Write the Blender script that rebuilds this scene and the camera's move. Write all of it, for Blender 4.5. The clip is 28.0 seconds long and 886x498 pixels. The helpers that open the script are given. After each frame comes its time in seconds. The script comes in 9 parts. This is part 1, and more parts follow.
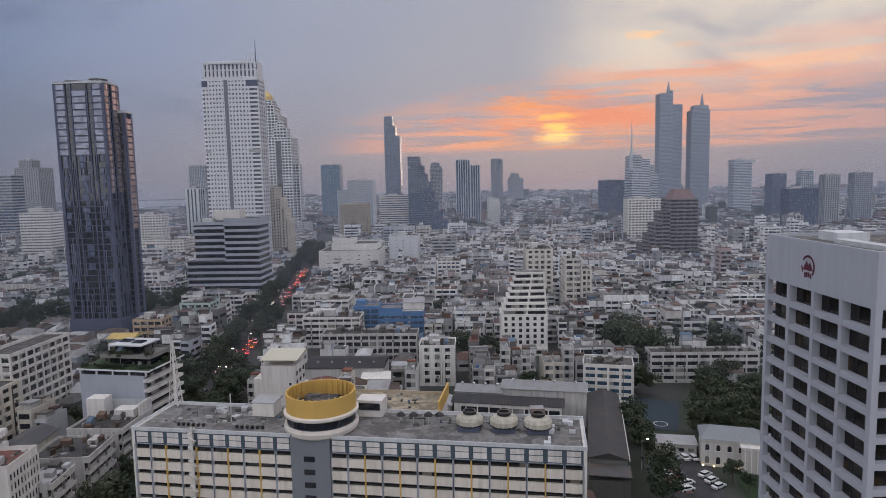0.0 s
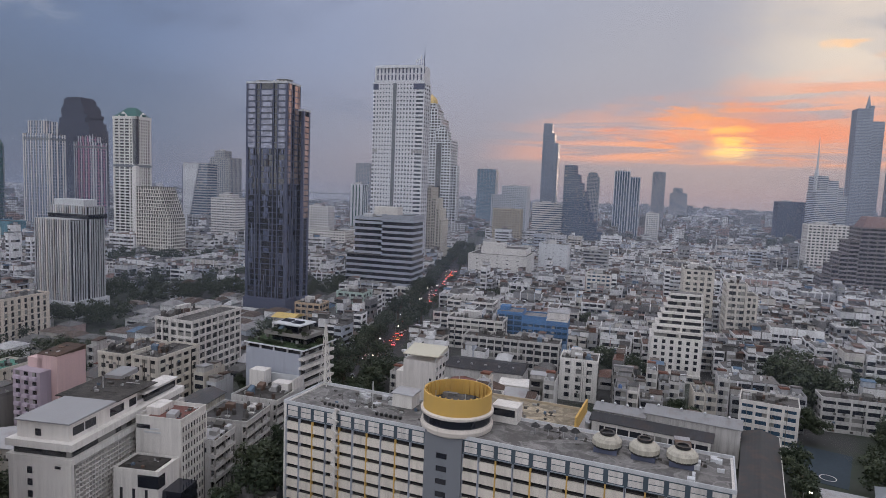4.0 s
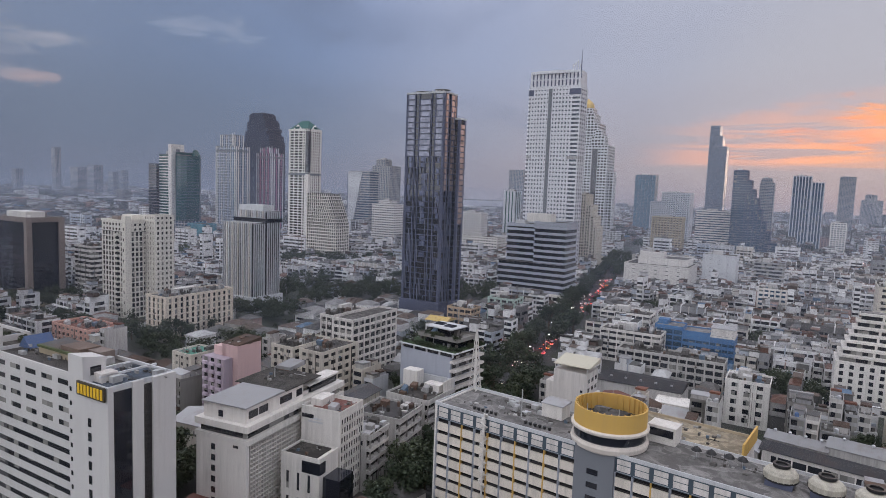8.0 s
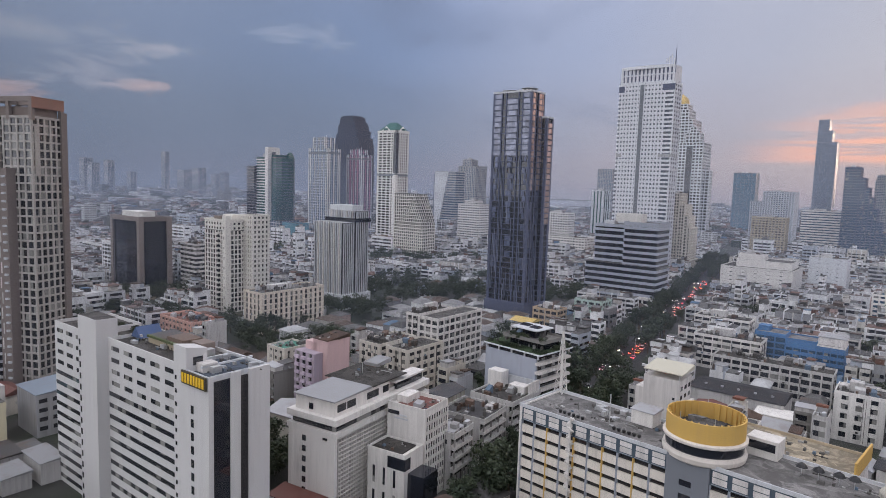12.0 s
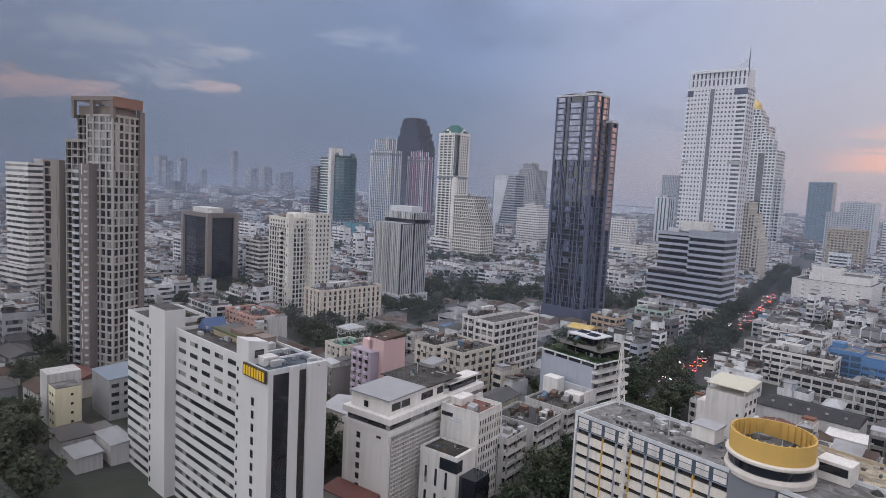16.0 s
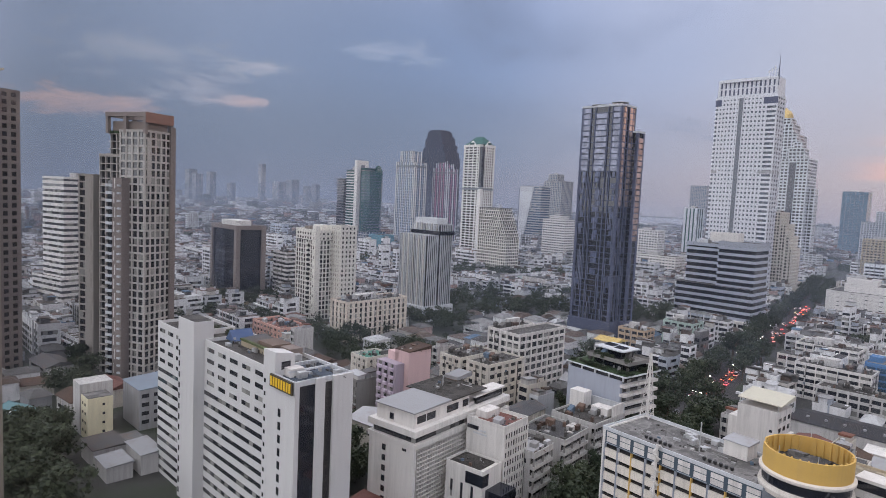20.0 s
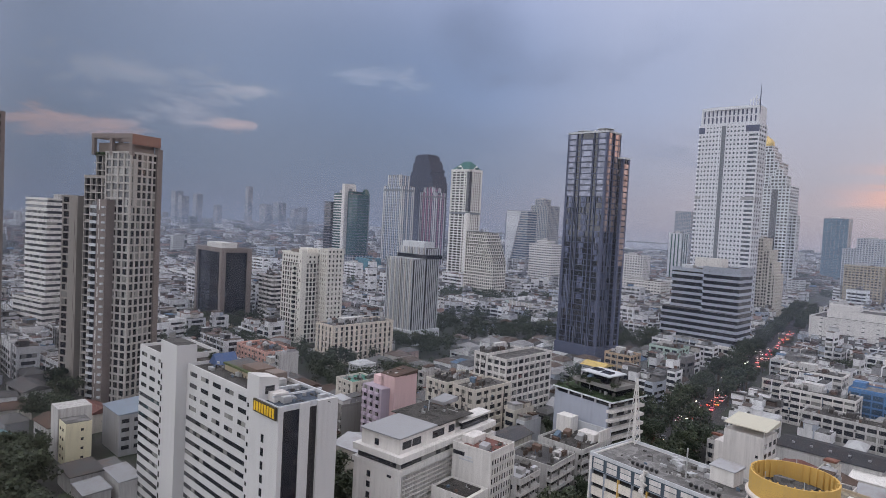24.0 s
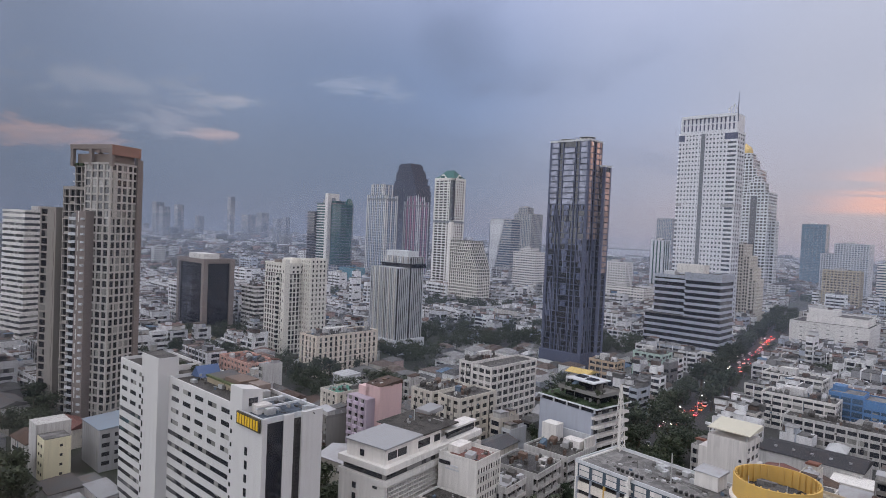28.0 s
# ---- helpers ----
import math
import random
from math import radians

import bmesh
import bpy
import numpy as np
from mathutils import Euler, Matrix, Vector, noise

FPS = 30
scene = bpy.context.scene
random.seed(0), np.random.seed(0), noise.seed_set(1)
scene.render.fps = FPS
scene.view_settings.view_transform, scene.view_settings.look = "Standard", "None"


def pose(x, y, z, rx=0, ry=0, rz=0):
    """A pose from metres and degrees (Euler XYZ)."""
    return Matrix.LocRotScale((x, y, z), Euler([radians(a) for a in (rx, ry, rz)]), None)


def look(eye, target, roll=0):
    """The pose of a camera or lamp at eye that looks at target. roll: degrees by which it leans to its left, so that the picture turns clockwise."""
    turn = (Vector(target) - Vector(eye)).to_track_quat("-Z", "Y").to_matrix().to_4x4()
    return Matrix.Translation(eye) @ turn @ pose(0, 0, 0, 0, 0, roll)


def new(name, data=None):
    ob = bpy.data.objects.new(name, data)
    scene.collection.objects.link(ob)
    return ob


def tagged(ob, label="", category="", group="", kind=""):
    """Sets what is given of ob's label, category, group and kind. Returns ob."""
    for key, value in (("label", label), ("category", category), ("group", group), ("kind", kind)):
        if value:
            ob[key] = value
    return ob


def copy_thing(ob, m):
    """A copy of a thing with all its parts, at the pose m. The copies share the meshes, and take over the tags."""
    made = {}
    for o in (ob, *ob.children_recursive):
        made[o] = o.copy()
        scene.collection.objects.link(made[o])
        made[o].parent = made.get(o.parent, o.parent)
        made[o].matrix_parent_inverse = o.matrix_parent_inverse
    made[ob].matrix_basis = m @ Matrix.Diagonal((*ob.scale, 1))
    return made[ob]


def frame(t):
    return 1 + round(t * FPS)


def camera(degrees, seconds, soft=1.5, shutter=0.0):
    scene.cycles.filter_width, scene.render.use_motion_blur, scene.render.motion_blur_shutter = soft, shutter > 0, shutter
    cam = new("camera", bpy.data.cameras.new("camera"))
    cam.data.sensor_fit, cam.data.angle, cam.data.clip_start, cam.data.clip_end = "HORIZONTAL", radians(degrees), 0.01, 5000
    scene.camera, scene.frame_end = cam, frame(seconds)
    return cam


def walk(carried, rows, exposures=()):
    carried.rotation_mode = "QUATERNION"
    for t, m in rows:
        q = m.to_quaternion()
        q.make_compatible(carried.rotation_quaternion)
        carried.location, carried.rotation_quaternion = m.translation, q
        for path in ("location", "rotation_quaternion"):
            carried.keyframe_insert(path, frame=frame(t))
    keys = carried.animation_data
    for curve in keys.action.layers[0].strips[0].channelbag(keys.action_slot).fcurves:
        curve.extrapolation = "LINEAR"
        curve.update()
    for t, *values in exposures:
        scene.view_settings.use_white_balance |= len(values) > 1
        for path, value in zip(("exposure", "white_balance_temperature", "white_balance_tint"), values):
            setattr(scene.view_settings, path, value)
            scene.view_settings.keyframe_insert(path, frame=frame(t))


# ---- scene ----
EXPOSURES = [(0.0, 0.2), (4.0, 0.25), (8.0, 0.44), (10.0, 0.53), (12.0, 0.57), (17.0, 0.66), (18.0, 0.75), (19.0, 0.73), (21.5, 0.69), (24.0, 0.58), (28.0, 0.60)]
cam = camera(69.86, 28.0, soft=0.85)
EYE_Z = 85.0
# seconds, place from the first standpoint, yaw, pitch, roll
PATH = [
    (0, 0.000, -0.000, 0.000, -1.23, -6.09, 1.21),
    (0.5, -0.024, 0.067, 0.043, -0.75, -6.05, 0.79),
    (1, -0.065, 0.151, 0.053, 0.59, -5.88, -0.50),
    (1.5, -0.080, 0.253, 0.046, 2.06, -5.62, -2.03),
    (2, -0.003, 0.282, 0.013, 3.31, -5.55, -2.64),
    (2.5, 0.034, 0.350, -0.034, 4.65, -5.71, -2.48),
    (3, 0.066, 0.552, -0.096, 7.06, -5.75, -1.81),
    (3.5, 0.114, 0.725, -0.144, 10.28, -5.56, -1.91),
    (4, 0.126, 0.823, -0.172, 12.62, -5.67, -2.20),
    (4.5, 0.134, 0.856, -0.138, 14.43, -5.52, -1.90),
    (6.5, 0.042, 1.113, -0.212, 21.57, -5.51, -2.00),
    (7, -0.121, 1.281, -0.193, 23.14, -5.53, -2.21),
    (7.5, -0.231, 1.365, -0.240, 24.92, -5.54, -2.23),
    (8, -0.307, 1.501, -0.277, 26.32, -5.58, -2.10),
    (8.5, -0.377, 1.565, -0.334, 27.45, -5.58, -1.94),
    (9, -0.420, 1.589, -0.366, 28.59, -5.70, -1.54),
    (9.5, -0.441, 1.601, -0.371, 29.54, -5.72, -1.13),
    (10, -0.466, 1.694, -0.366, 30.71, -5.82, -0.86),
    (10.5, -0.497, 1.699, -0.424, 31.53, -5.82, -0.76),
    (11, -0.522, 1.720, -0.423, 32.32, -5.82, -0.89),
    (11.5, -0.563, 1.758, -0.413, 33.09, -5.84, -1.34),
    (12, -0.657, 1.855, -0.447, 34.02, -5.83, -1.80),
    (12.5, -0.687, 1.896, -0.492, 34.84, -5.87, -2.05),
    (14.5, -0.840, 1.926, -0.516, 37.64, -5.87, -2.16),
    (15, -0.860, 1.917, -0.549, 38.33, -5.85, -2.31),
    (15.5, -0.879, 1.903, -0.542, 38.90, -5.81, -2.58),
    (16, -0.899, 1.908, -0.519, 39.37, -5.80, -2.94),
    (16.5, -0.897, 1.920, -0.532, 39.68, -5.77, -3.23),
    (17, -0.957, 1.959, -0.519, 40.07, -5.79, -3.45),
    (17.5, -1.035, 1.962, -0.531, 40.45, -5.80, -3.56),
    (18, -1.020, 1.978, -0.522, 40.74, -5.77, -3.42),
    (18.5, -1.059, 2.019, -0.472, 41.09, -5.64, -3.21),
    (19, -1.048, 1.995, -0.459, 41.43, -5.41, -3.02),
    (19.5, -1.024, 1.969, -0.429, 41.52, -5.18, -2.80),
    (20, -1.005, 1.974, -0.420, 41.63, -4.87, -2.64),
    (20.5, -1.003, 1.976, -0.433, 41.69, -4.57, -2.56),
    (21, -1.010, 1.978, -0.407, 41.69, -4.27, -2.46),
    (21.5, -1.007, 1.989, -0.403, 41.66, -3.93, -2.49),
    (23.5, -0.911, 2.014, -0.414, 40.77, -2.86, -3.25),
    (24, -0.912, 1.972, -0.425, 40.48, -2.66, -3.04),
    (24.5, -0.896, 1.936, -0.429, 40.20, -2.51, -2.54),
    (25, -0.906, 1.949, -0.408, 40.02, -2.40, -2.17),
    (25.5, -0.870, 1.911, -0.380, 39.85, -2.30, -1.98),
    (26, -0.877, 1.917, -0.372, 39.67, -2.16, -2.04),
    (26.5, -0.838, 1.892, -0.371, 39.55, -2.09, -2.18),
    (27, -0.807, 1.895, -0.406, 39.43, -2.01, -2.36),
    (27.5, -0.833, 1.921, -0.390, 39.21, -1.90, -2.50),
    (28, -0.821, 1.921, -0.375, 39.02, -1.80, -2.56),
]
walk(cam, [(t, pose(x, y, EYE_Z + z, 90 + p, r, a)) for t, x, y, z, a, p, r in PATH], EXPOSURES)

# ---- world and sun ----
SUN_AZ, SUN_EL = -11.3, 3.6          # degrees left of +y, and up


def heading(az, dist, z=0.0):
    """A place dist metres from the first standpoint at az degrees left of +y."""
    return Vector((-math.sin(radians(az)) * dist, math.cos(radians(az)) * dist, z))


def link(nt, a, b):
    nt.links.new(a, b)


def node(nt, kind, **values):
    n = nt.nodes.new(kind)
    for key, value in values.items():
        n.inputs[key].default_value = value
    return n


def ramp(nt, fac, stops, mode="EASE"):
    n = nt.nodes.new("ShaderNodeValToRGB")
    n.color_ramp.interpolation = mode
    els = n.color_ramp.elements
    while len(els) < len(stops):
        els.new(0.5)
    for el, (p, c) in zip(els, stops):
        el.position = p
        el.color = (*c, 1) if len(c) == 3 else c
    link(nt, fac, n.inputs[0])
    return n.outputs[0]


def grey(*pairs):
    return [(p, (v, v, v)) for p, v in pairs]


def math_node(nt, op, a, b=None, c=None, clamp=False):
    n = nt.nodes.new("ShaderNodeMath")
    n.operation, n.use_clamp = op, clamp
    for i, v in enumerate((a, b, c)):
        if v is None:
            continue
        if isinstance(v, (int, float)):
            n.inputs[i].default_value = v
        else:
            link(nt, v, n.inputs[i])
    return n.outputs[0]


def mix_rgb(nt, fac, a, b, blend="MIX"):
    n = nt.nodes.new("ShaderNodeMix")
    n.data_type, n.blend_type = "RGBA", blend
    for sock, v in ((n.inputs[0], fac), (n.inputs[6], a), (n.inputs[7], b)):
        if isinstance(v, (int, float)):
            sock.default_value = v
        elif isinstance(v, tuple):
            sock.default_value = (*v, 1)
        else:
            link(nt, v, sock)
    return n.outputs[2]


def mapping(nt, vec, scale):
    n = node(nt, "ShaderNodeMapping", Scale=scale)
    link(nt, vec, n.inputs[0])
    return n.outputs[0]


def fbm(nt, vec, scale, detail=4.0, rough=0.55, distortion=0.0):
    n = node(nt, "ShaderNodeTexNoise", Scale=scale, Detail=detail, Roughness=rough, Distortion=distortion)
    link(nt, vec, n.inputs["Vector"])
    return n.outputs["Fac"]


def build_world():
    w = bpy.data.worlds.new("dusk_sky")
    scene.world = w
    w.use_nodes = True
    nt = w.node_tree
    nt.nodes.clear()
    out = nt.nodes.new("ShaderNodeOutputWorld")
    sky = nt.nodes.new("ShaderNodeTexSky")
    sky.sky_type = "NISHITA"
    sky.sun_disc = False
    sky.sun_elevation = radians(SUN_EL)
    sky.sun_rotation = radians(-SUN_AZ)
    sky.air_density, sky.dust_density = 1.2, 0.3
    clear = node(nt, "ShaderNodeBackground", Strength=0.004)
    link(nt, sky.outputs[0], clear.inputs[0])
    co = nt.nodes.new("ShaderNodeTexCoord").outputs["Generated"]
    sep = nt.nodes.new("ShaderNodeSeparateXYZ")
    link(nt, co, sep.inputs[0])
    x, y, z = sep.outputs
    up = math_node(nt, "MAXIMUM", z, 0.0)

    def dot(v):
        n = nt.nodes.new("ShaderNodeVectorMath")
        n.operation = "DOT_PRODUCT"
        link(nt, co, n.inputs[0])
        n.inputs[1].default_value = v
        return n.outputs["Value"]
    s = heading(SUN_AZ, 1.0)
    toward = dot((s.x, s.y, 0))
    # the cloudy dusk: mauve haze at the skyline, blue above it, bright overhead
    veil = ramp(nt, up, [(0.0, (0.19, 0.20, 0.26)), (0.07, (0.172, 0.207, 0.305)), (0.2, (0.195, 0.255, 0.42)),
                         (0.42, (0.35, 0.39, 0.57)), (0.75, (0.85, 0.85, 0.94)), (1.0, (1.03, 1.01, 1.10))])
    rear = ramp(nt, math_node(nt, "MULTIPLY_ADD", toward, 0.5, 0.5), grey((0.0, 1.0), (0.6, 0.12), (0.8, 0.0)))
    veil = mix_rgb(nt, rear, veil, (1.13, 1.13, 1.23))
    # warm sector round the sun
    warm_az = ramp(nt, toward, grey((0.0, 0.0), (0.62, 0.0), (0.80, 0.3), (0.92, 0.6), (0.98, 0.85), (1.0, 0.95)))
    warm_col = ramp(nt, up, [(0.0, (0.315, 0.285, 0.305)), (0.045, (0.42, 0.34, 0.335)), (0.10, (0.43, 0.378, 0.395)), (0.2, (0.435, 0.405, 0.415)),
                             (0.45, (0.43, 0.43, 0.465))])
    base = mix_rgb(nt, math_node(nt, "MULTIPLY", warm_az, 0.85), veil, warm_col)
    # clouds in a flat layer, drawn out towards the skyline
    flat = nt.nodes.new("ShaderNodeCombineXYZ")
    den = math_node(nt, "ADD", up, 0.05)
    link(nt, math_node(nt, "DIVIDE", x, den), flat.inputs[0])
    link(nt, math_node(nt, "DIVIDE", y, den), flat.inputs[1])
    big = fbm(nt, flat.outputs[0], 0.33, 8.0, 0.62, 0.9)
    lit = ramp(nt, big, grey((0.0, 0.0), (0.52, 0.0), (0.60, 0.75), (0.70, 1.0)))
    dark = ramp(nt, big, grey((0.30, 1.0), (0.47, 0.0), (1.0, 0.0)))
    low = ramp(nt, up, grey((0.0, 0.0), (0.06, 0.1), (0.095, 1.0), (0.30, 1.0), (0.6, 0.3)))
    lit = math_node(nt, "MULTIPLY", lit, ramp(nt, x, grey((0.0, 0.0), (0.12, 0.0), (0.3, 1.0))))
    sunward = ramp(nt, toward, grey((0.5, 0.0), (0.84, 0.12), (0.92, 0.85), (1.0, 1.0)))
    cloud_col = mix_rgb(nt, sunward, (0.30, 0.285, 0.355), (0.86, 0.45, 0.27))
    base = mix_rgb(nt, math_node(nt, "MULTIPLY", math_node(nt, "MULTIPLY", dark, low), 0.7), base, mix_rgb(nt, sunward, (0.125, 0.155, 0.25), (0.27, 0.27, 0.315)))
    base = mix_rgb(nt, math_node(nt, "MULTIPLY", math_node(nt, "MULTIPLY", lit, low), 0.6), base, cloud_col)
    # tall cream clouds on the sunset's right
    tall = math_node(nt, "MULTIPLY", ramp(nt, x, grey((0.12, 0.0), (0.34, 0.75), (0.5, 1.0))), ramp(nt, up, grey((0.10, 0.0), (0.165, 0.8), (0.40, 1.0), (0.6, 0.0))))
    puff = ramp(nt, fbm(nt, mapping(nt, co, (2.0, 2.0, 6.5)), 2.1, 7.0, 0.6, 0.7), grey((0.32, 0.3), (0.5, 0.7), (0.62, 1.0)))
    base = mix_rgb(nt, math_node(nt, "MULTIPLY", math_node(nt, "MULTIPLY", tall, puff), ramp(nt, y, grey((0.2, 0.0), (0.5, 0.9)))), base, (1.12, 0.90, 0.66))
    # the glowing bank of cloud over the sunset: a straight lower edge, rising to the right, broken by streaks
    wob = math_node(nt, "SUBTRACT", fbm(nt, mapping(nt, co, (3.0, 3.0, 16.0)), 1.7, 5.0, 0.6, 0.5), 0.5)
    foot = ramp(nt, math_node(nt, "MULTIPLY_ADD", wob, 0.012, up), grey((0.0, 0.0), (0.040, 0.0), (0.050, 1.0)))
    rise = math_node(nt, "MULTIPLY_ADD", x, -0.16, up)
    head = ramp(nt, math_node(nt, "MULTIPLY_ADD", wob, 0.11, rise), grey((0.0, 1.0), (0.075, 1.0), (0.105, 0.45), (0.135, 0.0)))
    span = ramp(nt, math_node(nt, "MULTIPLY_ADD", x, 0.5, 0.5), grey((0.0, 0.0), (0.405, 0.0), (0.48, 0.75), (0.53, 1.0), (0.72, 0.9), (0.85, 0.3), (1.0, 0.0)))
    front = ramp(nt, y, grey((0.0, 0.0), (0.3, 0.0), (0.6, 1.0)))
    st = fbm(nt, mapping(nt, co, (2.4, 2.4, 34.0)), 1.5, 6.0, 0.6, 0.6)
    st = ramp(nt, st, grey((0.0, 0.08), (0.40, 0.15), (0.52, 0.9), (0.68, 1.0)))
    glow = math_node(nt, "MULTIPLY", math_node(nt, "MULTIPLY", math_node(nt, "MULTIPLY", foot, head), math_node(nt, "MULTIPLY", span, front)), st)
    hot = mix_rgb(nt, ramp(nt, toward, grey((0.9, 0.0), (0.975, 0.3), (1.0, 1.0))), (0.84, 0.40, 0.29), (1.0, 0.38, 0.16))
    base = mix_rgb(nt, glow, base, hot)
    # a heavier, darker bank away from the sunset, with a few pale wisps in it
    bank = math_node(nt, "MULTIPLY", ramp(nt, math_node(nt, "MULTIPLY", x, -1.0), grey((0.0, 0.0), (0.35, 0.0), (0.8, 0.75), (0.95, 0.9))), ramp(nt, up, grey((0.0, 1.0), (0.25, 0.75), (0.5, 0.0))))
    bank = math_node(nt, "MULTIPLY", bank, ramp(nt, y, grey((-0.1, 0.0), (0.1, 0.0), (0.3, 1.0))))
    base = mix_rgb(nt, bank, base, (0.068, 0.096, 0.152))
    rag = fbm(nt, mapping(nt, co, (5.0, 5.0, 22.0)), 2.2, 6.0, 0.65, 0.8)
    for az, el, wide, rgb in ((57.2, 10.0, 3.4, (0.29, 0.295, 0.355)), (59.2, 7.1, 3.0, (0.38, 0.295, 0.31)), (66.0, 10.4, 7.0, (0.22, 0.24, 0.31)), (71.5, 6.2, 5.5, (0.32, 0.23, 0.235)),
                              (64.0, 7.8, 6.0, (0.24, 0.25, 0.32)), (47.0, 12.0, 5.0, (0.225, 0.26, 0.36)), (-13.0, 5.4, 10.0, (0.90, 0.27, 0.13)),
                              (-24.0, 7.2, 8.0, (0.90, 0.46, 0.30)), (-9.0, 6.6, 4.0, (0.98, 0.36, 0.12)), (-10.6, 5.4, 2.7, (1.4, 0.66, 0.10)), (-11.3, 4.6, 1.9, (1.6, 0.85, 0.13)),
                              (-18.8, 11.6, 1.9, (1.1, 0.6, 0.25)), (-22.0, 10.7, 1.6, (1.0, 0.52, 0.24)), (-29.5, 15.3, 3.0, (1.25, 0.85, 0.35)), (-30.0, 9.0, 5.0, (1.0, 0.58, 0.36))):
        p = heading(az, math.cos(radians(el)), math.sin(radians(el)))
        n = nt.nodes.new("ShaderNodeVectorMath")
        n.operation = "SUBTRACT"
        link(nt, co, n.inputs[0])
        n.inputs[1].default_value = p
        m = nt.nodes.new("ShaderNodeVectorMath")
        m.operation = "MULTIPLY"
        link(nt, n.outputs[0], m.inputs[0])
        m.inputs[1].default_value = (1, 1, 4.6)
        q = nt.nodes.new("ShaderNodeVectorMath")
        q.operation = "LENGTH"
        link(nt, m.outputs[0], q.inputs[0])
        far = math_node(nt, "DIVIDE", q.outputs["Value"], radians(wide))
        soft = ramp(nt, math_node(nt, "MULTIPLY_ADD", math_node(nt, "SUBTRACT", rag, 0.5), -3.8, far), grey((0.0, 0.85), (0.35, 0.6), (1.0, 0.0)))
        if az < 0:
            soft = math_node(nt, "MULTIPLY", soft, math_node(nt, "MULTIPLY_ADD", st, 0.8, 0.3), clamp=True)
        base = mix_rgb(nt, soft, base, rgb)
    # the veiled sun
    t = nt.nodes.new("ShaderNodeVectorMath")
    t.operation = "MULTIPLY"
    link(nt, co, t.inputs[0])
    t.inputs[1].default_value = (1, 1, 2.6)
    d = nt.nodes.new("ShaderNodeVectorMath")
    d.operation = "DISTANCE"
    link(nt, t.outputs[0], d.inputs[0])
    e = heading(SUN_AZ, math.cos(radians(SUN_EL)), math.sin(radians(SUN_EL)) * 2.6)
    d.inputs[1].default_value = e
    disc = ramp(nt, d.outputs["Value"], grey((0.0, 1.0), (0.014, 0.95), (0.024, 0.4), (0.042, 0.0)))
    disc = math_node(nt, "MULTIPLY", math_node(nt, "MULTIPLY", disc, foot), math_node(nt, "MULTIPLY_ADD", st, 0.75, 0.3), clamp=True)
    base = mix_rgb(nt, disc, base, (2.0, 1.1, 0.22))
    clouds = node(nt, "ShaderNodeBackground", Strength=1.0)
    link(nt, base, clouds.inputs[0])
    add = nt.nodes.new("ShaderNodeAddShader")
    link(nt, clear.outputs[0], add.inputs[0])
    link(nt, clouds.outputs[0], add.inputs[1])
    link(nt, add.outputs[0], out.inputs[0])


build_world()
sun = new("sun", bpy.data.lights.new("sun", "SUN"))
sun.data.energy, sun.data.angle, sun.data.color = 0.5, radians(10), (1.0, 0.70, 0.52)
sun.matrix_world = look(heading(SUN_AZ, 1000 * math.cos(radians(SUN_EL)), 1000 * math.sin(radians(SUN_EL))), (0, 0, 0))


# ---- materials ----
def principled(name, rough=0.8, metal=0.0, spec=0.5):
    m = bpy.data.materials.new(name)
    m.use_nodes = True
    nt = m.node_tree
    b = nt.nodes["Principled BSDF"]
    b.inputs["Roughness"].default_value = rough
    b.inputs["Metallic"].default_value = metal
    b.inputs["Specular IOR Level"].default_value = spec
    return m, nt, b


def bump(nt, b, height, strength=0.3, distance=0.02):
    n = node(nt, "ShaderNodeBump", Strength=strength, Distance=distance)
    link(nt, height, n.inputs["Height"])
    link(nt, n.outputs[0], b.inputs["Normal"])


def paint(name, rgb, grime=0.35, rough=0.75, tint=0.10, grime_rgb=(0.16, 0.15, 0.14)):
    """Painted render with rain streaks, blotches and a small tint of its own for each object."""
    m, nt, b = principled(name, rough, 0, 0.3)
    pos = nt.nodes.new("ShaderNodeNewGeometry").outputs["Position"]
    blot = fbm(nt, pos, 0.12, 5.0, 0.6)
    streak = fbm(nt, mapping(nt, pos, (0.9, 0.9, 0.06)), 1.0, 5.0, 0.65)
    fine = fbm(nt, pos, 2.2, 3.0, 0.6)
    dirt = math_node(nt, "MULTIPLY", ramp(nt, streak, grey((0.38, 0.0), (0.72, 1.0))), ramp(nt, blot, grey((0.3, 0.35), (0.7, 1.0))))
    info = nt.nodes.new("ShaderNodeObjectInfo").outputs["Random"]
    val = math_node(nt, "MULTIPLY_ADD", info, 2 * tint, 1 - tint)
    val = math_node(nt, "MULTIPLY", val, math_node(nt, "MULTIPLY_ADD", fine, 0.14, 0.93))
    col = mix_rgb(nt, math_node(nt, "MULTIPLY", dirt, grime), rgb, grime_rgb)
    sc = nt.nodes.new("ShaderNodeVectorMath")
    sc.operation = "SCALE"
    link(nt, col, sc.inputs[0])
    link(nt, val, sc.inputs["Scale"])
    link(nt, sc.outputs[0], b.inputs["Base Color"])
    bump(nt, b, fine, 0.15)
    return m


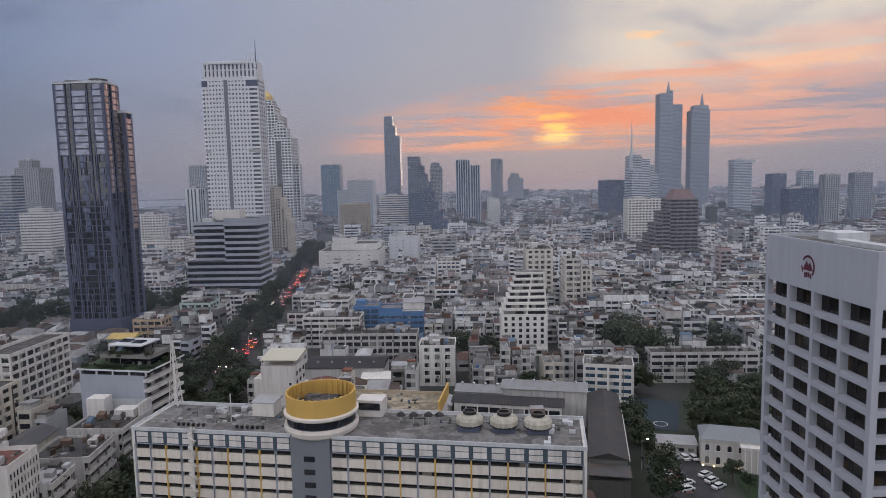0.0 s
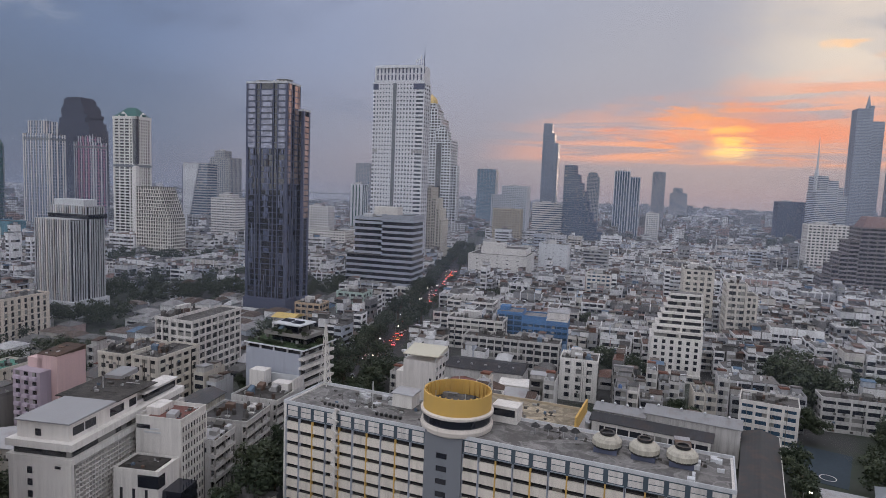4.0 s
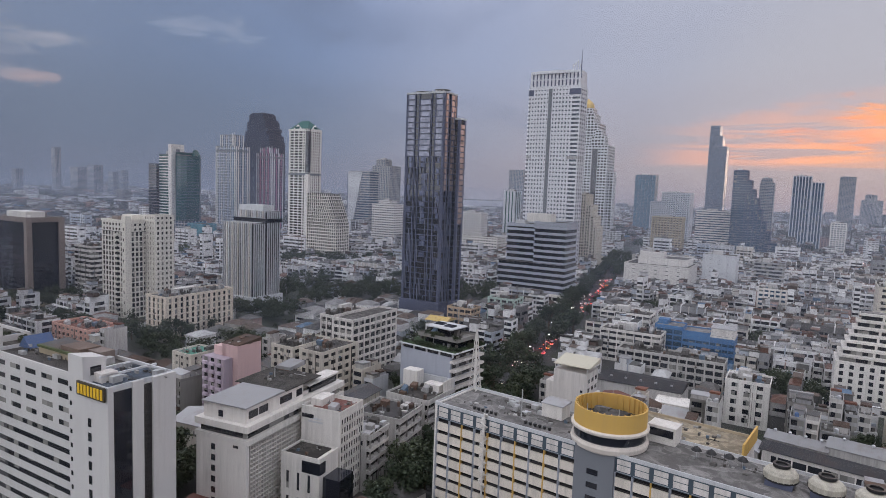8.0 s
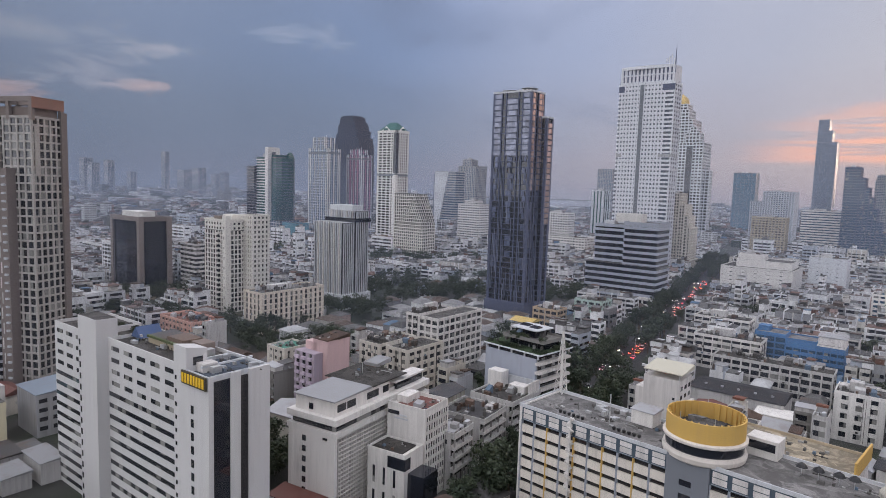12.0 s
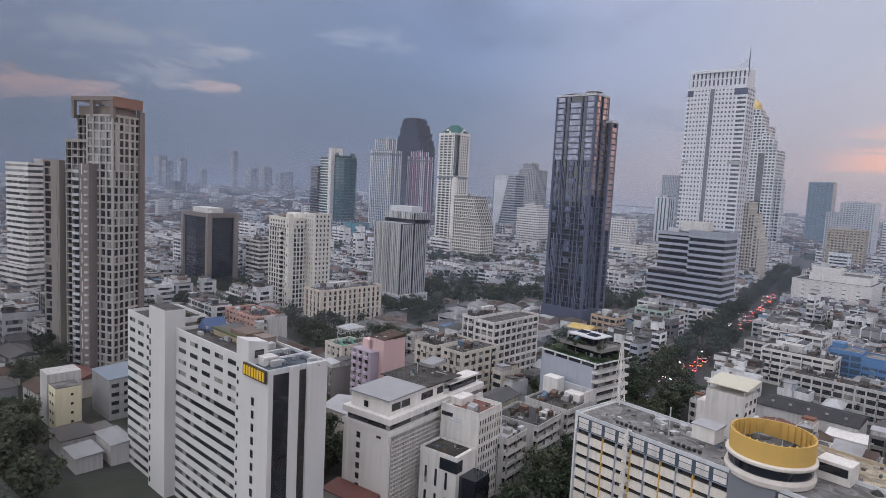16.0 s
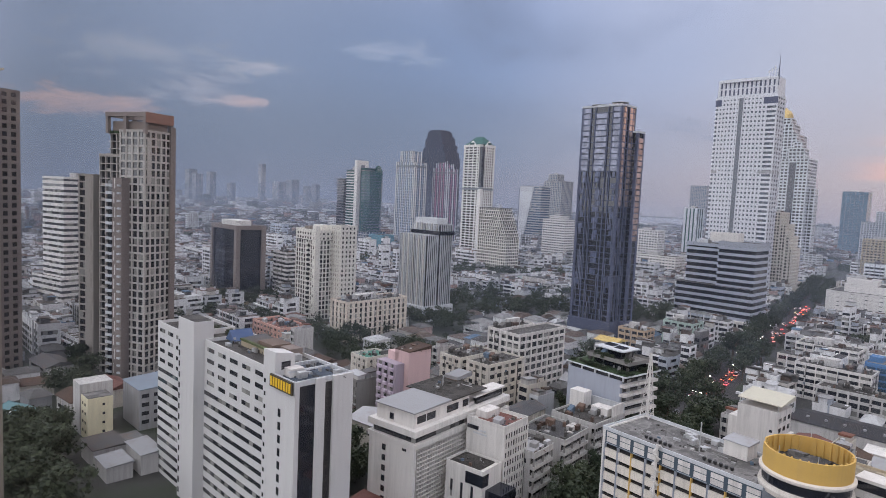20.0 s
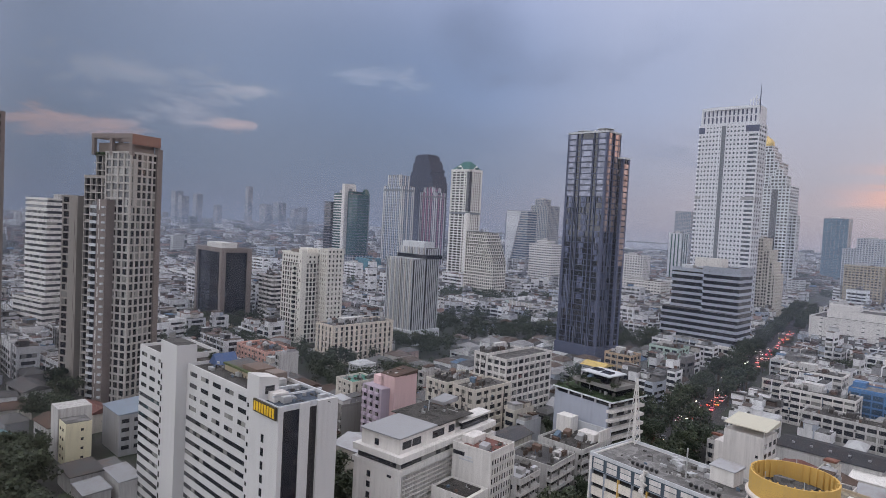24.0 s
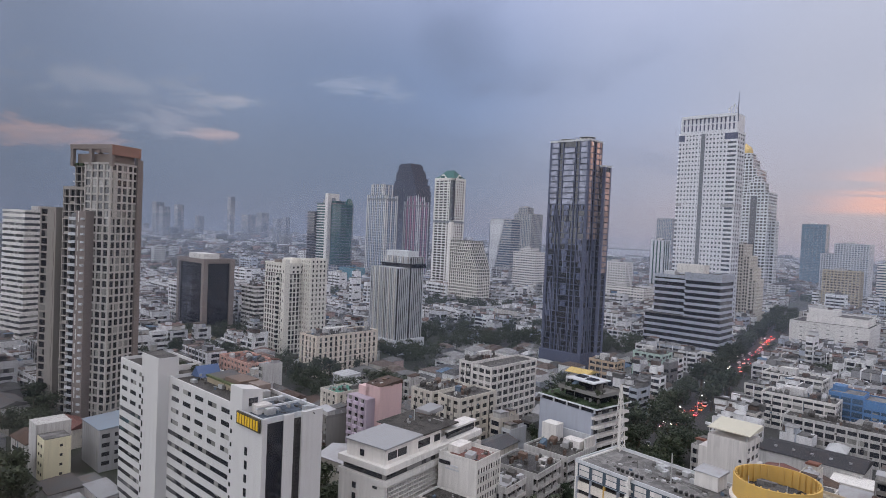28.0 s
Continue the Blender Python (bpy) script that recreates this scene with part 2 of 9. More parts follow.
def glazing(name, rgb=(0.03, 0.035, 0.045), pitch=(2.0, 2.0, 3.2), blinds=0.25, rough=0.06, blind_rgb=(0.35, 0.34, 0.32), ior=1.6):
    """Window glass: each pane a little different, some with blinds or curtains behind."""
    m, nt, b = principled(name, rough, 0, 0.6)
    co = nt.nodes.new("ShaderNodeTexCoord").outputs["Object"]
    cell = nt.nodes.new("ShaderNodeVectorMath")
    cell.operation = "SNAP"
    link(nt, co, cell.inputs[0])
    cell.inputs[1].default_value = pitch
    wn = nt.nodes.new("ShaderNodeTexWhiteNoise")
    wn.noise_dimensions = "3D"
    link(nt, cell.outputs[0], wn.inputs["Vector"])
    r = wn.outputs["Value"]
    shade = mix_rgb(nt, math_node(nt, "MULTIPLY", r, 0.5), rgb, tuple(1.8 * c for c in rgb))
    has = math_node(nt, "LESS_THAN", r, blinds)
    part_blind = mix_rgb(nt, wn.outputs["Color"], (0.45, 0.45, 0.45), (1.0, 1.0, 1.0))
    bl = mix_rgb(nt, 1.0, part_blind, blind_rgb, "MULTIPLY")
    link(nt, mix_rgb(nt, has, shade, bl), b.inputs["Base Color"])
    b.inputs["IOR"].default_value = ior
    tilt = nt.nodes.new("ShaderNodeBump")
    tilt.inputs["Strength"].default_value = 0.05
    link(nt, fbm(nt, co, 0.5, 2.0), tilt.inputs["Height"])
    link(nt, tilt.outputs[0], b.inputs["Normal"])
    return m


def plain(name, rgb, rough=0.6, metal=0.0, vary=0.12, scale=0.8):
    m, nt, b = principled(name, rough, metal, 0.4)
    pos = nt.nodes.new("ShaderNodeNewGeometry").outputs["Position"]
    n = fbm(nt, pos, scale, 5.0, 0.6)
    col = mix_rgb(nt, ramp(nt, n, grey((0.3, 0.0), (0.7, 1.0))), tuple(c * (1 - vary) for c in rgb), tuple(min(1, c * (1 + vary)) for c in rgb))
    link(nt, col, b.inputs["Base Color"])
    return m


def emitter(name, rgb, strength):
    m, nt, b = principled(name, 0.4)
    b.inputs["Base Color"].default_value = (*rgb, 1)
    b.inputs["Emission Color"].default_value = (*rgb, 1)
    b.inputs["Emission Strength"].default_value = strength
    return m


def sheet_metal(name, rgb, rust=0.3, rib=0.35):
    """Corrugated roofing: ribs as relief, rust and dust in patches."""
    m, nt, b = principled(name, 0.75, 0.0, 0.2)
    pos = nt.nodes.new("ShaderNodeNewGeometry").outputs["Position"]
    patch = ramp(nt, fbm(nt, pos, 0.25, 6.0, 0.65), grey((0.45, 0.0), (0.68, 1.0)))
    info = nt.nodes.new("ShaderNodeObjectInfo").outputs["Random"]
    col = mix_rgb(nt, math_node(nt, "MULTIPLY", patch, rust), rgb, (0.16, 0.09, 0.06))
    col = mix_rgb(nt, 1.0, col, mix_rgb(nt, info, (0.7, 0.7, 0.7), (1.15, 1.15, 1.15)), "MULTIPLY")
    link(nt, col, b.inputs["Base Color"])
    wave = node(nt, "ShaderNodeTexWave", Scale=rib)
    co = nt.nodes.new("ShaderNodeTexCoord").outputs["Object"]
    link(nt, co, wave.inputs["Vector"])
    bump(nt, b, wave.outputs["Fac"], 0.5, 0.05)
    return m


def island_paint(name, stops, rough=0.8):
    """Paint whose colour changes from island to island of one mesh."""
    m, nt, b = principled(name, rough, 0, 0.3)
    geo = nt.nodes.new("ShaderNodeNewGeometry")
    col = ramp(nt, geo.outputs["Random Per Island"], stops, "CONSTANT")
    streak = fbm(nt, mapping(nt, geo.outputs["Position"], (0.5, 0.5, 0.08)), 1.0, 4.0, 0.65)
    col = mix_rgb(nt, ramp(nt, streak, grey((0.42, 0.0), (0.75, 0.38))), col, (0.13, 0.127, 0.125))
    link(nt, col, b.inputs["Base Color"])
    return m


def window_grid_paint(name, stops):
    """Far walls: plaster with rows of small dark windows, too far off to be built one by one."""
    m, nt, b = principled(name, 0.8, 0, 0.3)
    geo = nt.nodes.new("ShaderNodeNewGeometry")
    col = ramp(nt, geo.outputs["Random Per Island"], stops, "CONSTANT")
    sep = nt.nodes.new("ShaderNodeSeparateXYZ")
    link(nt, geo.outputs["Position"], sep.inputs[0])
    along = math_node(nt, "ADD", sep.outputs[0], sep.outputs[1])
    row = math_node(nt, "LESS_THAN", math_node(nt, "FRACT", math_node(nt, "DIVIDE", sep.outputs[2], 3.3)), 0.42)
    colm = math_node(nt, "LESS_THAN", math_node(nt, "FRACT", math_node(nt, "DIVIDE", along, 4.1)), 0.68)
    nsep = nt.nodes.new("ShaderNodeSeparateXYZ")
    link(nt, geo.outputs["Normal"], nsep.inputs[0])
    side = math_node(nt, "LESS_THAN", nsep.outputs[2], 0.5)
    win = math_node(nt, "MULTIPLY", math_node(nt, "MULTIPLY", row, colm), side)
    streak = fbm(nt, mapping(nt, geo.outputs["Position"], (0.3, 0.3, 0.06)), 1.0, 3.0)
    col = mix_rgb(nt, ramp(nt, streak, grey((0.42, 0.0), (0.75, 0.5))), col, (0.13, 0.125, 0.12))
    col = mix_rgb(nt, math_node(nt, "MULTIPLY", win, 0.85), col, (0.05, 0.055, 0.06))
    link(nt, col, b.inputs["Base Color"])
    return m


def stained_roof(name, rgb):
    """Screeded flat roof: black mould in patches, dried puddles with pale rims, fine grit."""
    m, nt, b = principled(name, 0.85, 0, 0.3)
    pos = nt.nodes.new("ShaderNodeNewGeometry").outputs["Position"]
    info = nt.nodes.new("ShaderNodeObjectInfo").outputs["Random"]
    mould = ramp(nt, fbm(nt, pos, 0.35, 9.0, 0.68, 0.6), grey((0.40, 0.0), (0.56, 0.8), (0.7, 1.0)))
    wet = ramp(nt, fbm(nt, pos, 0.16, 4.0, 0.5, 1.2), grey((0.52, 0.0), (0.555, 1.0), (0.6, 0.35), (0.8, 0.35)))
    col = mix_rgb(nt, math_node(nt, "MULTIPLY", mould, 0.75), rgb, tuple(0.32 * c for c in rgb))
    col = mix_rgb(nt, math_node(nt, "MULTIPLY", wet, 0.5), col, tuple(min(0.6, 1.9 * c) for c in rgb))
    col = mix_rgb(nt, 1.0, col, mix_rgb(nt, info, (0.62, 0.6, 0.58), (1.25, 1.25, 1.28)), "MULTIPLY")
    link(nt, col, b.inputs["Base Color"])
    bump(nt, b, fbm(nt, pos, 3.0, 3.0), 0.2)
    return m


WHITE = paint("white_render", (0.64, 0.605, 0.575), 0.5)
CLEAN = paint("clean_white", (0.665, 0.635, 0.60), 0.36)
OFFWHITE = paint("off_white", (0.50, 0.482, 0.465), 0.68)
CREAM = paint("cream_render", (0.58, 0.535, 0.47), 0.4)
GREYW = paint("grey_render", (0.34, 0.338, 0.345), 0.55)
LGREY = paint("light_grey", (0.55, 0.56, 0.58), 0.35)
CONCRETE = paint("raw_concrete", (0.23, 0.22, 0.208), 0.6)
BROWN = paint("brown_render", (0.20, 0.16, 0.14), 0.35)
TAUPE = paint("taupe_render", (0.21, 0.175, 0.16), 0.3)
PINK = paint("pink_render", (0.62, 0.44, 0.43), 0.25)
YELLOW = paint("yellow_paint", (0.56, 0.355, 0.10), 0.2, tint=0.03)
OCHRE = paint("ochre_render", (0.42, 0.35, 0.25), 0.3)
MINT = paint("mint_render", (0.36, 0.45, 0.40), 0.3)
BLUEP = paint("blue_paint", (0.07, 0.17, 0.34), 0.25)
SLATE = paint("slate_paint", (0.085, 0.095, 0.145), 0.25, grime_rgb=(0.09, 0.10, 0.14))
STEELB = paint("steel_blue", (0.32, 0.34, 0.385), 0.2)
TERRA = paint("terracotta", (0.14, 0.055, 0.045), 0.35)
ROOFC = stained_roof("roof_screed", (0.082, 0.077, 0.073))
ROOFL = stained_roof("pale_roof", (0.155, 0.15, 0.146))
ROOFD = stained_roof("weathered_screed", (0.14, 0.134, 0.128))
DARKG = glazing("dark_glass", (0.018, 0.02, 0.026))
GLASS = glazing("office_glass", (0.03, 0.035, 0.045))
BLUEG = glazing("blue_glass", (0.03, 0.06, 0.10), blinds=0.08)
GREENG = glazing("green_glass", (0.010, 0.050, 0.048), blinds=0.0, ior=1.5)
HOMEG = glazing("home_glass", (0.03, 0.032, 0.036), blinds=0.45)
LITG = glazing("office_smoked_glass", (0.010, 0.009, 0.009), blinds=0.12, blind_rgb=(0.05, 0.035, 0.022), ior=1.38)
NIGHTG = glazing("unlit_room_glass", (0.012, 0.012, 0.014), blinds=0.06, blind_rgb=(0.2, 0.18, 0.15))
PLAING = glazing("plain_dark_glass", (0.012, 0.014, 0.021), blinds=0.0)
GREY_PANEL = paint("grey_panel", (0.17, 0.18, 0.20), 0.2, grime_rgb=(0.10, 0.105, 0.12))
HOTELW = paint("hotel_white", (0.57, 0.555, 0.545), 0.16, tint=0.03)
SOOT = paint("soot_black", (0.035, 0.032, 0.033), 0.2)
NAVY = paint("navy_frame", (0.06, 0.085, 0.11), 0.2)
DRUMW = paint("drum_white", (0.66, 0.60, 0.54), 0.3, tint=0.02)
SPAND = paint("spandrel_cream", (0.66, 0.60, 0.53), 0.4, tint=0.06)
OFFICEW = paint("office_white", (0.40, 0.41, 0.455), 0.2, tint=0.02)
GOLD = plain("gilded_dome", (0.55, 0.40, 0.16), 0.45, 0.5)
COURT = plain("court_blue", (0.03, 0.045, 0.06), 0.9)
LAWN = plain("lawn", (0.028, 0.05, 0.02), 0.95, 0, 0.35, 1.5)
BRICKP = plain("brick_paving", (0.20, 0.11, 0.10), 0.9)


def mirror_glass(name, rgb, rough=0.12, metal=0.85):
    """Coated glass that throws back the sky, partly as a tint of its own, each pane a little out of true."""
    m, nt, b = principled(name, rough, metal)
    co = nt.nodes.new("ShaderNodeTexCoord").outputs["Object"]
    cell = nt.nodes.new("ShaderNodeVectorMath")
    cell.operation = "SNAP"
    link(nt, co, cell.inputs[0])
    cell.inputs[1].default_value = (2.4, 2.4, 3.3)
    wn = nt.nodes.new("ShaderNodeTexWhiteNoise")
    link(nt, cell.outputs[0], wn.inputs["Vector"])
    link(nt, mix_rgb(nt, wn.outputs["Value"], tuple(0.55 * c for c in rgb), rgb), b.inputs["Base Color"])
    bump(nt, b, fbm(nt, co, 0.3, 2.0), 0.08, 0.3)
    return m


MULL = paint("grey_mullion", (0.13, 0.14, 0.19), 0.2, tint=0.2)
# pale base colour holds the reflected sky, as little of it is mirrored
MIRROR = mirror_glass("coated_glass", (0.27, 0.285, 0.36), 0.2, 0.35)
# the rosy sunset reflection is put into the colour of these panes
SUNSETG = mirror_glass("sunset_tinted_glass", (0.66, 0.52, 0.48), 0.2, 0.6)
MIRRORB = mirror_glass("blue_coated_glass", (0.13, 0.15, 0.235), 0.2, 0.3)
SKYG = mirror_glass("sky_glass", (0.24, 0.28, 0.35), 0.35, 0.5)
TEALG = mirror_glass("teal_glass", (0.15, 0.25, 0.33), 0.45, 0.3)
TIN = sheet_metal("grey_tin", (0.115, 0.113, 0.115), 0.45)
TINW = sheet_metal("pale_tin", (0.34, 0.34, 0.35), 0.25)
TINB = sheet_metal("brown_tin", (0.085, 0.06, 0.05), 0.5)
TING = sheet_metal("green_tin", (0.10, 0.26, 0.20), 0.15)
TINU = sheet_metal("blue_tin", (0.10, 0.18, 0.36), 0.15)
TINR = sheet_metal("red_tin", (0.17, 0.075, 0.055), 0.2)
TANK = plain("tank_steel", (0.55, 0.56, 0.58), 0.35, 0.6)
METAL = plain("galvanised_steel", (0.5, 0.5, 0.5), 0.45, 0.5)
BLACK = plain("black_paint", (0.02, 0.02, 0.022), 0.5)
ASPHALT = plain("asphalt", (0.05, 0.05, 0.052), 0.9, 0, 0.25, 0.3)
BARK = plain("bark", (0.10, 0.075, 0.055), 0.9, 0, 0.3, 3.0)


# ---- mesh helpers ----
class Boxes:
    """Collects boxes, prisms and quads into one mesh."""

    def __init__(self):
        self.v, self.f = [], []

    def box(self, cx, cy, z0, sx, sy, h, rot=0.0, top=1.0):
        """A box on z0; top < 1 narrows it upwards."""
        n = len(self.v)
        c, s = math.cos(rot), math.sin(rot)
        for z, k in ((z0, 1.0), (z0 + h, top)):
            for ax, ay in ((-1, -1), (1, -1), (1, 1), (-1, 1)):
                x, y = ax * sx / 2 * k, ay * sy / 2 * k
                self.v.append((cx + x * c - y * s, cy + x * s + y * c, z))
        self.f += [(n, n + 3, n + 2, n + 1), (n + 4, n + 5, n + 6, n + 7), (n, n + 1, n + 5, n + 4), (n + 1, n + 2, n + 6, n + 5),
                   (n + 2, n + 3, n + 7, n + 6), (n + 3, n, n + 4, n + 7)]
        return self

    def lean(self, cx, cy, z0, sx, sy, h0, h1, rot=0.0):
        """A box whose top slopes from h0 at its front to h1 at its back."""
        self.box(cx, cy, z0, sx, sy, h0, rot)
        k = len(self.v)
        for i in (k - 2, k - 1):
            x, y, z = self.v[i]
            self.v[i] = (x, y, z0 + h1)
        return self

    def gable(self, cx, cy, z0, sx, sy, rise, eave=0.15, along_x=True, hip=0.0):
        """A pitched roof with its ridge along x (or y), hipped by that share of its length."""
        n = len(self.v)
        for z in (z0, z0 + eave):
            for ax, ay in ((-1, -1), (1, -1), (1, 1), (-1, 1)):
                self.v.append((cx + ax * sx / 2, cy + ay * sy / 2, z))
        if along_x:
            r = [(cx - sx / 2 * (1 - hip), cy, z0 + eave + rise), (cx + sx / 2 * (1 - hip), cy, z0 + eave + rise)]
            faces = [(n + 4, n + 5, n + 9, n + 8), (n + 6, n + 7, n + 8, n + 9), (n + 5, n + 6, n + 9), (n + 7, n + 4, n + 8)]
        else:
            r = [(cx, cy - sy / 2 * (1 - hip), z0 + eave + rise), (cx, cy + sy / 2 * (1 - hip), z0 + eave + rise)]
            faces = [(n + 4, n + 5, n + 8), (n + 5, n + 6, n + 9, n + 8), (n + 6, n + 7, n + 9), (n + 7, n + 4, n + 8, n + 9)]
        self.v += r
        self.f += [(n, n + 3, n + 2, n + 1), (n, n + 1, n + 5, n + 4), (n + 1, n + 2, n + 6, n + 5), (n + 2, n + 3, n + 7, n + 6), (n + 3, n, n + 4, n + 7)]
        self.f += faces
        return self

    def ring(self, cx, cy, z0, sx, sy, h, t):
        """An upstand of thickness t round a rectangle."""
        n = len(self.v)
        for z in (z0, z0 + h):
            for k in (0, t):
                for ax, ay in ((-1, -1), (1, -1), (1, 1), (-1, 1)):
                    self.v.append((cx + ax * (sx / 2 - k), cy + ay * (sy / 2 - k), z))
        for i in range(4):
            j = (i + 1) % 4
            self.f += [(n + i, n + j, n + 8 + j, n + 8 + i), (n + 4 + j, n + 4 + i, n + 12 + i, n + 12 + j),
                       (n + 8 + i, n + 8 + j, n + 12 + j, n + 12 + i), (n + j, n + i, n + 4 + i, n + 4 + j)]
        return self

    def prism(self, pts, z0, h):
        """An outline (counter-clockwise) drawn up to height h."""
        n, k = len(self.v), len(pts)
        self.v += [(x, y, z0) for x, y in pts] + [(x, y, z0 + h) for x, y in pts]
        self.f.append(tuple(n + k - 1 - i for i in range(k)))
        self.f.append(tuple(n + k + i for i in range(k)))
        self.f += [(n + i, n + (i + 1) % k, n + k + (i + 1) % k, n + k + i) for i in range(k)]
        return self

    def tube(self, cx, cy, z0, rings, seg=24, cap=True):
        """A turned shape; rings are (radius, height above z0)."""
        n = len(self.v)
        for r, h in rings:
            for i in range(seg):
                a = 2 * math.pi * i / seg
                self.v.append((cx + r * math.cos(a), cy + r * math.sin(a), z0 + h))
        for j in range(len(rings) - 1):
            for i in range(seg):
                a, b = n + j * seg + i, n + j * seg + (i + 1) % seg
                self.f.append((a, b, b + seg, a + seg))
        if cap:
            self.f.append(tuple(n + seg - 1 - i for i in range(seg)))
            k = n + (len(rings) - 1) * seg
            self.f.append(tuple(k + i for i in range(seg)))
        return self

    def beam(self, a, b, r):
        """A square bar from a to b."""
        a, b = Vector(a), Vector(b)
        way = (b - a).normalized()
        side = way.cross(Vector((0, 0, 1)) if abs(way.z) < 0.9 else Vector((1, 0, 0))).normalized() * r
        over = way.cross(side).normalized() * r
        n = len(self.v)
        for p in (a, b):
            for i, j in ((-1, -1), (1, -1), (1, 1), (-1, 1)):
                self.v.append(tuple(p + side * i + over * j))
        self.f += [(n, n + 3, n + 2, n + 1), (n + 4, n + 5, n + 6, n + 7), (n, n + 1, n + 5, n + 4), (n + 1, n + 2, n + 6, n + 5),
                   (n + 2, n + 3, n + 7, n + 6), (n + 3, n, n + 4, n + 7)]
        return self

    def mesh(self, name, material):
        me = bpy.data.meshes.new(name)
        me.from_pydata(self.v, [], self.f)
        me.materials.append(material)
        return me


def part(name, shape, material, parent, label="", at=None, turn=0.0):
    """One mesh object under a thing or a part; shape is a Boxes or a finished mesh."""
    me = shape.mesh(name, material) if isinstance(shape, Boxes) else shape
    ob = new(name, me)
    ob.parent = parent
    if at:
        ob.location = at
    if turn:
        ob.rotation_euler = (0, 0, turn)
    if label:
        ob["label"] = label
    return ob


TAKEN = []                            # plots already built on: centre, half sizes, turn


def claim(x, y, w, d, rot=0.0, margin=2.0):
    TAKEN.append((x, y, w / 2 + margin, d / 2 + margin, math.cos(radians(rot)), math.sin(radians(rot))))


def is_free(x, y, r):
    for cx, cy, hw, hd, c, s in TAKEN:
        dx, dy = x - cx, y - cy
        u, v = dx * c + dy * s, -dx * s + dy * c
        if abs(u) < hw + r and abs(v) < hd + r:
            return False
    return True


def thing(name, label, category, x, y, z=0.0, rot=0.0, group=""):
    ob = new(name)
    ob.location = (x, y, z)
    ob.rotation_euler = (0, 0, radians(rot))
    return tagged(ob, label, category, group)


GRID = -4.0                           # turn of the street grid


def storeys(root, w, d, z0, z1, ox=0.0, oy=0.0, wall=WHITE, glass=GLASS, fl=3.3, bay=4.0, band=1.2, pier=0.7, proud=0.35,
            split=False, roof=ROOFC, parapet=1.0, side_bay=None, band_wall=None, name="floor_band", pier_name="pier"):
    """A block of floors: a glazed core behind parapet bands and piers, with its roof and upstand."""
    band_wall = band_wall or wall
    core = part("glazing", Boxes().box(ox, oy, z0, w - 2 * proud, d - 2 * proud, z1 - z0 - 0.1), glass, root)
    n = max(1, round((z1 - z0) / fl))
    step = (z1 - z0) / n
    if band > 0:
        if split:
            me = Boxes().box(0, 0, 0, w, d, band).mesh(name, band_wall)
            for i in range(n):
                part(name, me, band_wall, root, at=(ox, oy, z0 + i * step))
        else:
            bx = Boxes()
            for i in range(n):
                bx.box(ox, oy, z0 + i * step, w, d, band)
            tagged(part("floor_bands", bx, band_wall, root), kind="stuff")
    if pier > 0:
        e = 0.03
        nx, ny = max(1, round(w / bay)), max(1, round(d / (side_bay or bay)))
        bx = Boxes()
        fm = Boxes().box(0, 0, 0, pier, d + 2 * e, z1 - z0).mesh(pier_name, wall)
        sm = Boxes().box(0, 0, 0, w + 2 * e, pier, z1 - z0).mesh(pier_name, wall)
        post = Boxes().box(0, 0, 0, pier, pier, z1 - z0).mesh("corner_post", wall)
        for ax in (-1, 1):
            for ay in (-1, 1):
                x, y = ox + ax * (w / 2 - pier / 2 + e), oy + ay * (d / 2 - pier / 2 + e)
                if split:
                    part("corner_post", post, wall, root, at=(x, y, z0))
                else:
                    bx.box(x, y, z0, pier, pier, z1 - z0)
        for i in range(1, nx):
            x = ox - w / 2 + pier / 2 - e + (w - pier + 2 * e) * i / nx
            if split:
                part(pier_name, fm, wall, root, at=(x, oy, z0))
            else:
                bx.box(x, oy, z0, pier, d + 2 * e, z1 - z0)
        for i in range(1, ny):
            y = oy - d / 2 + pier / 2 - e + (d - pier + 2 * e) * i / ny
            if split:
                part(pier_name, sm, wall, root, at=(ox, y, z0))
            else:
                bx.box(ox, y, z0, w + 2 * e, pier, z1 - z0)
        if not split:
            tagged(part("piers", bx, wall, root), kind="stuff")
    top = Boxes().box(ox, oy, z1 - 0.1, w + 0.12, d + 0.12, 0.35)
    part("roof", top, roof, root)
    if parapet:
        p = Boxes().ring(ox, oy, z1 - 0.3, w + 0.2, d + 0.2, parapet + 0.3, 0.3)
        part("parapet", p, wall, root)
    return core


def roof_plant(root, w, d, z, ox=0.0, oy=0.0, seed=0, wall=OFFWHITE, big=True):
    """Lift housing, tanks and machines on a roof."""
    rng = random.Random(seed)
    if big:
        part("lift_housing", Boxes().box(ox + rng.uniform(-0.15, 0.15) * w, oy + rng.uniform(-0.1, 0.1) * d, z, w * 0.28, d * 0.32, rng.uniform(2.4, 3.6)), wall, root)
    for i in range(rng.randint(3, 6)):
        bx = Boxes()
        bx.box(ox + rng.uniform(-0.38, 0.38) * w, oy + rng.uniform(-0.36, 0.36) * d, z + 0.2, rng.uniform(1.5, 3), rng.uniform(1.5, 3), rng.uniform(1, 2.2))
        part("roof_machine", bx, rng.choice((METAL, TIN, TINB, OFFWHITE)), root)


CLUTTER = island_paint("roof_clutter", [(0.0, (0.10, 0.095, 0.09)), (0.22, (0.30, 0.295, 0.29)), (0.38, (0.05, 0.045, 0.042)), (0.55, (0.13, 0.085, 0.065)), (0.68, (0.45, 0.44, 0.43)), (0.8, (0.08, 0.075, 0.07)), (0.94, (0.10, 0.14, 0.19))])


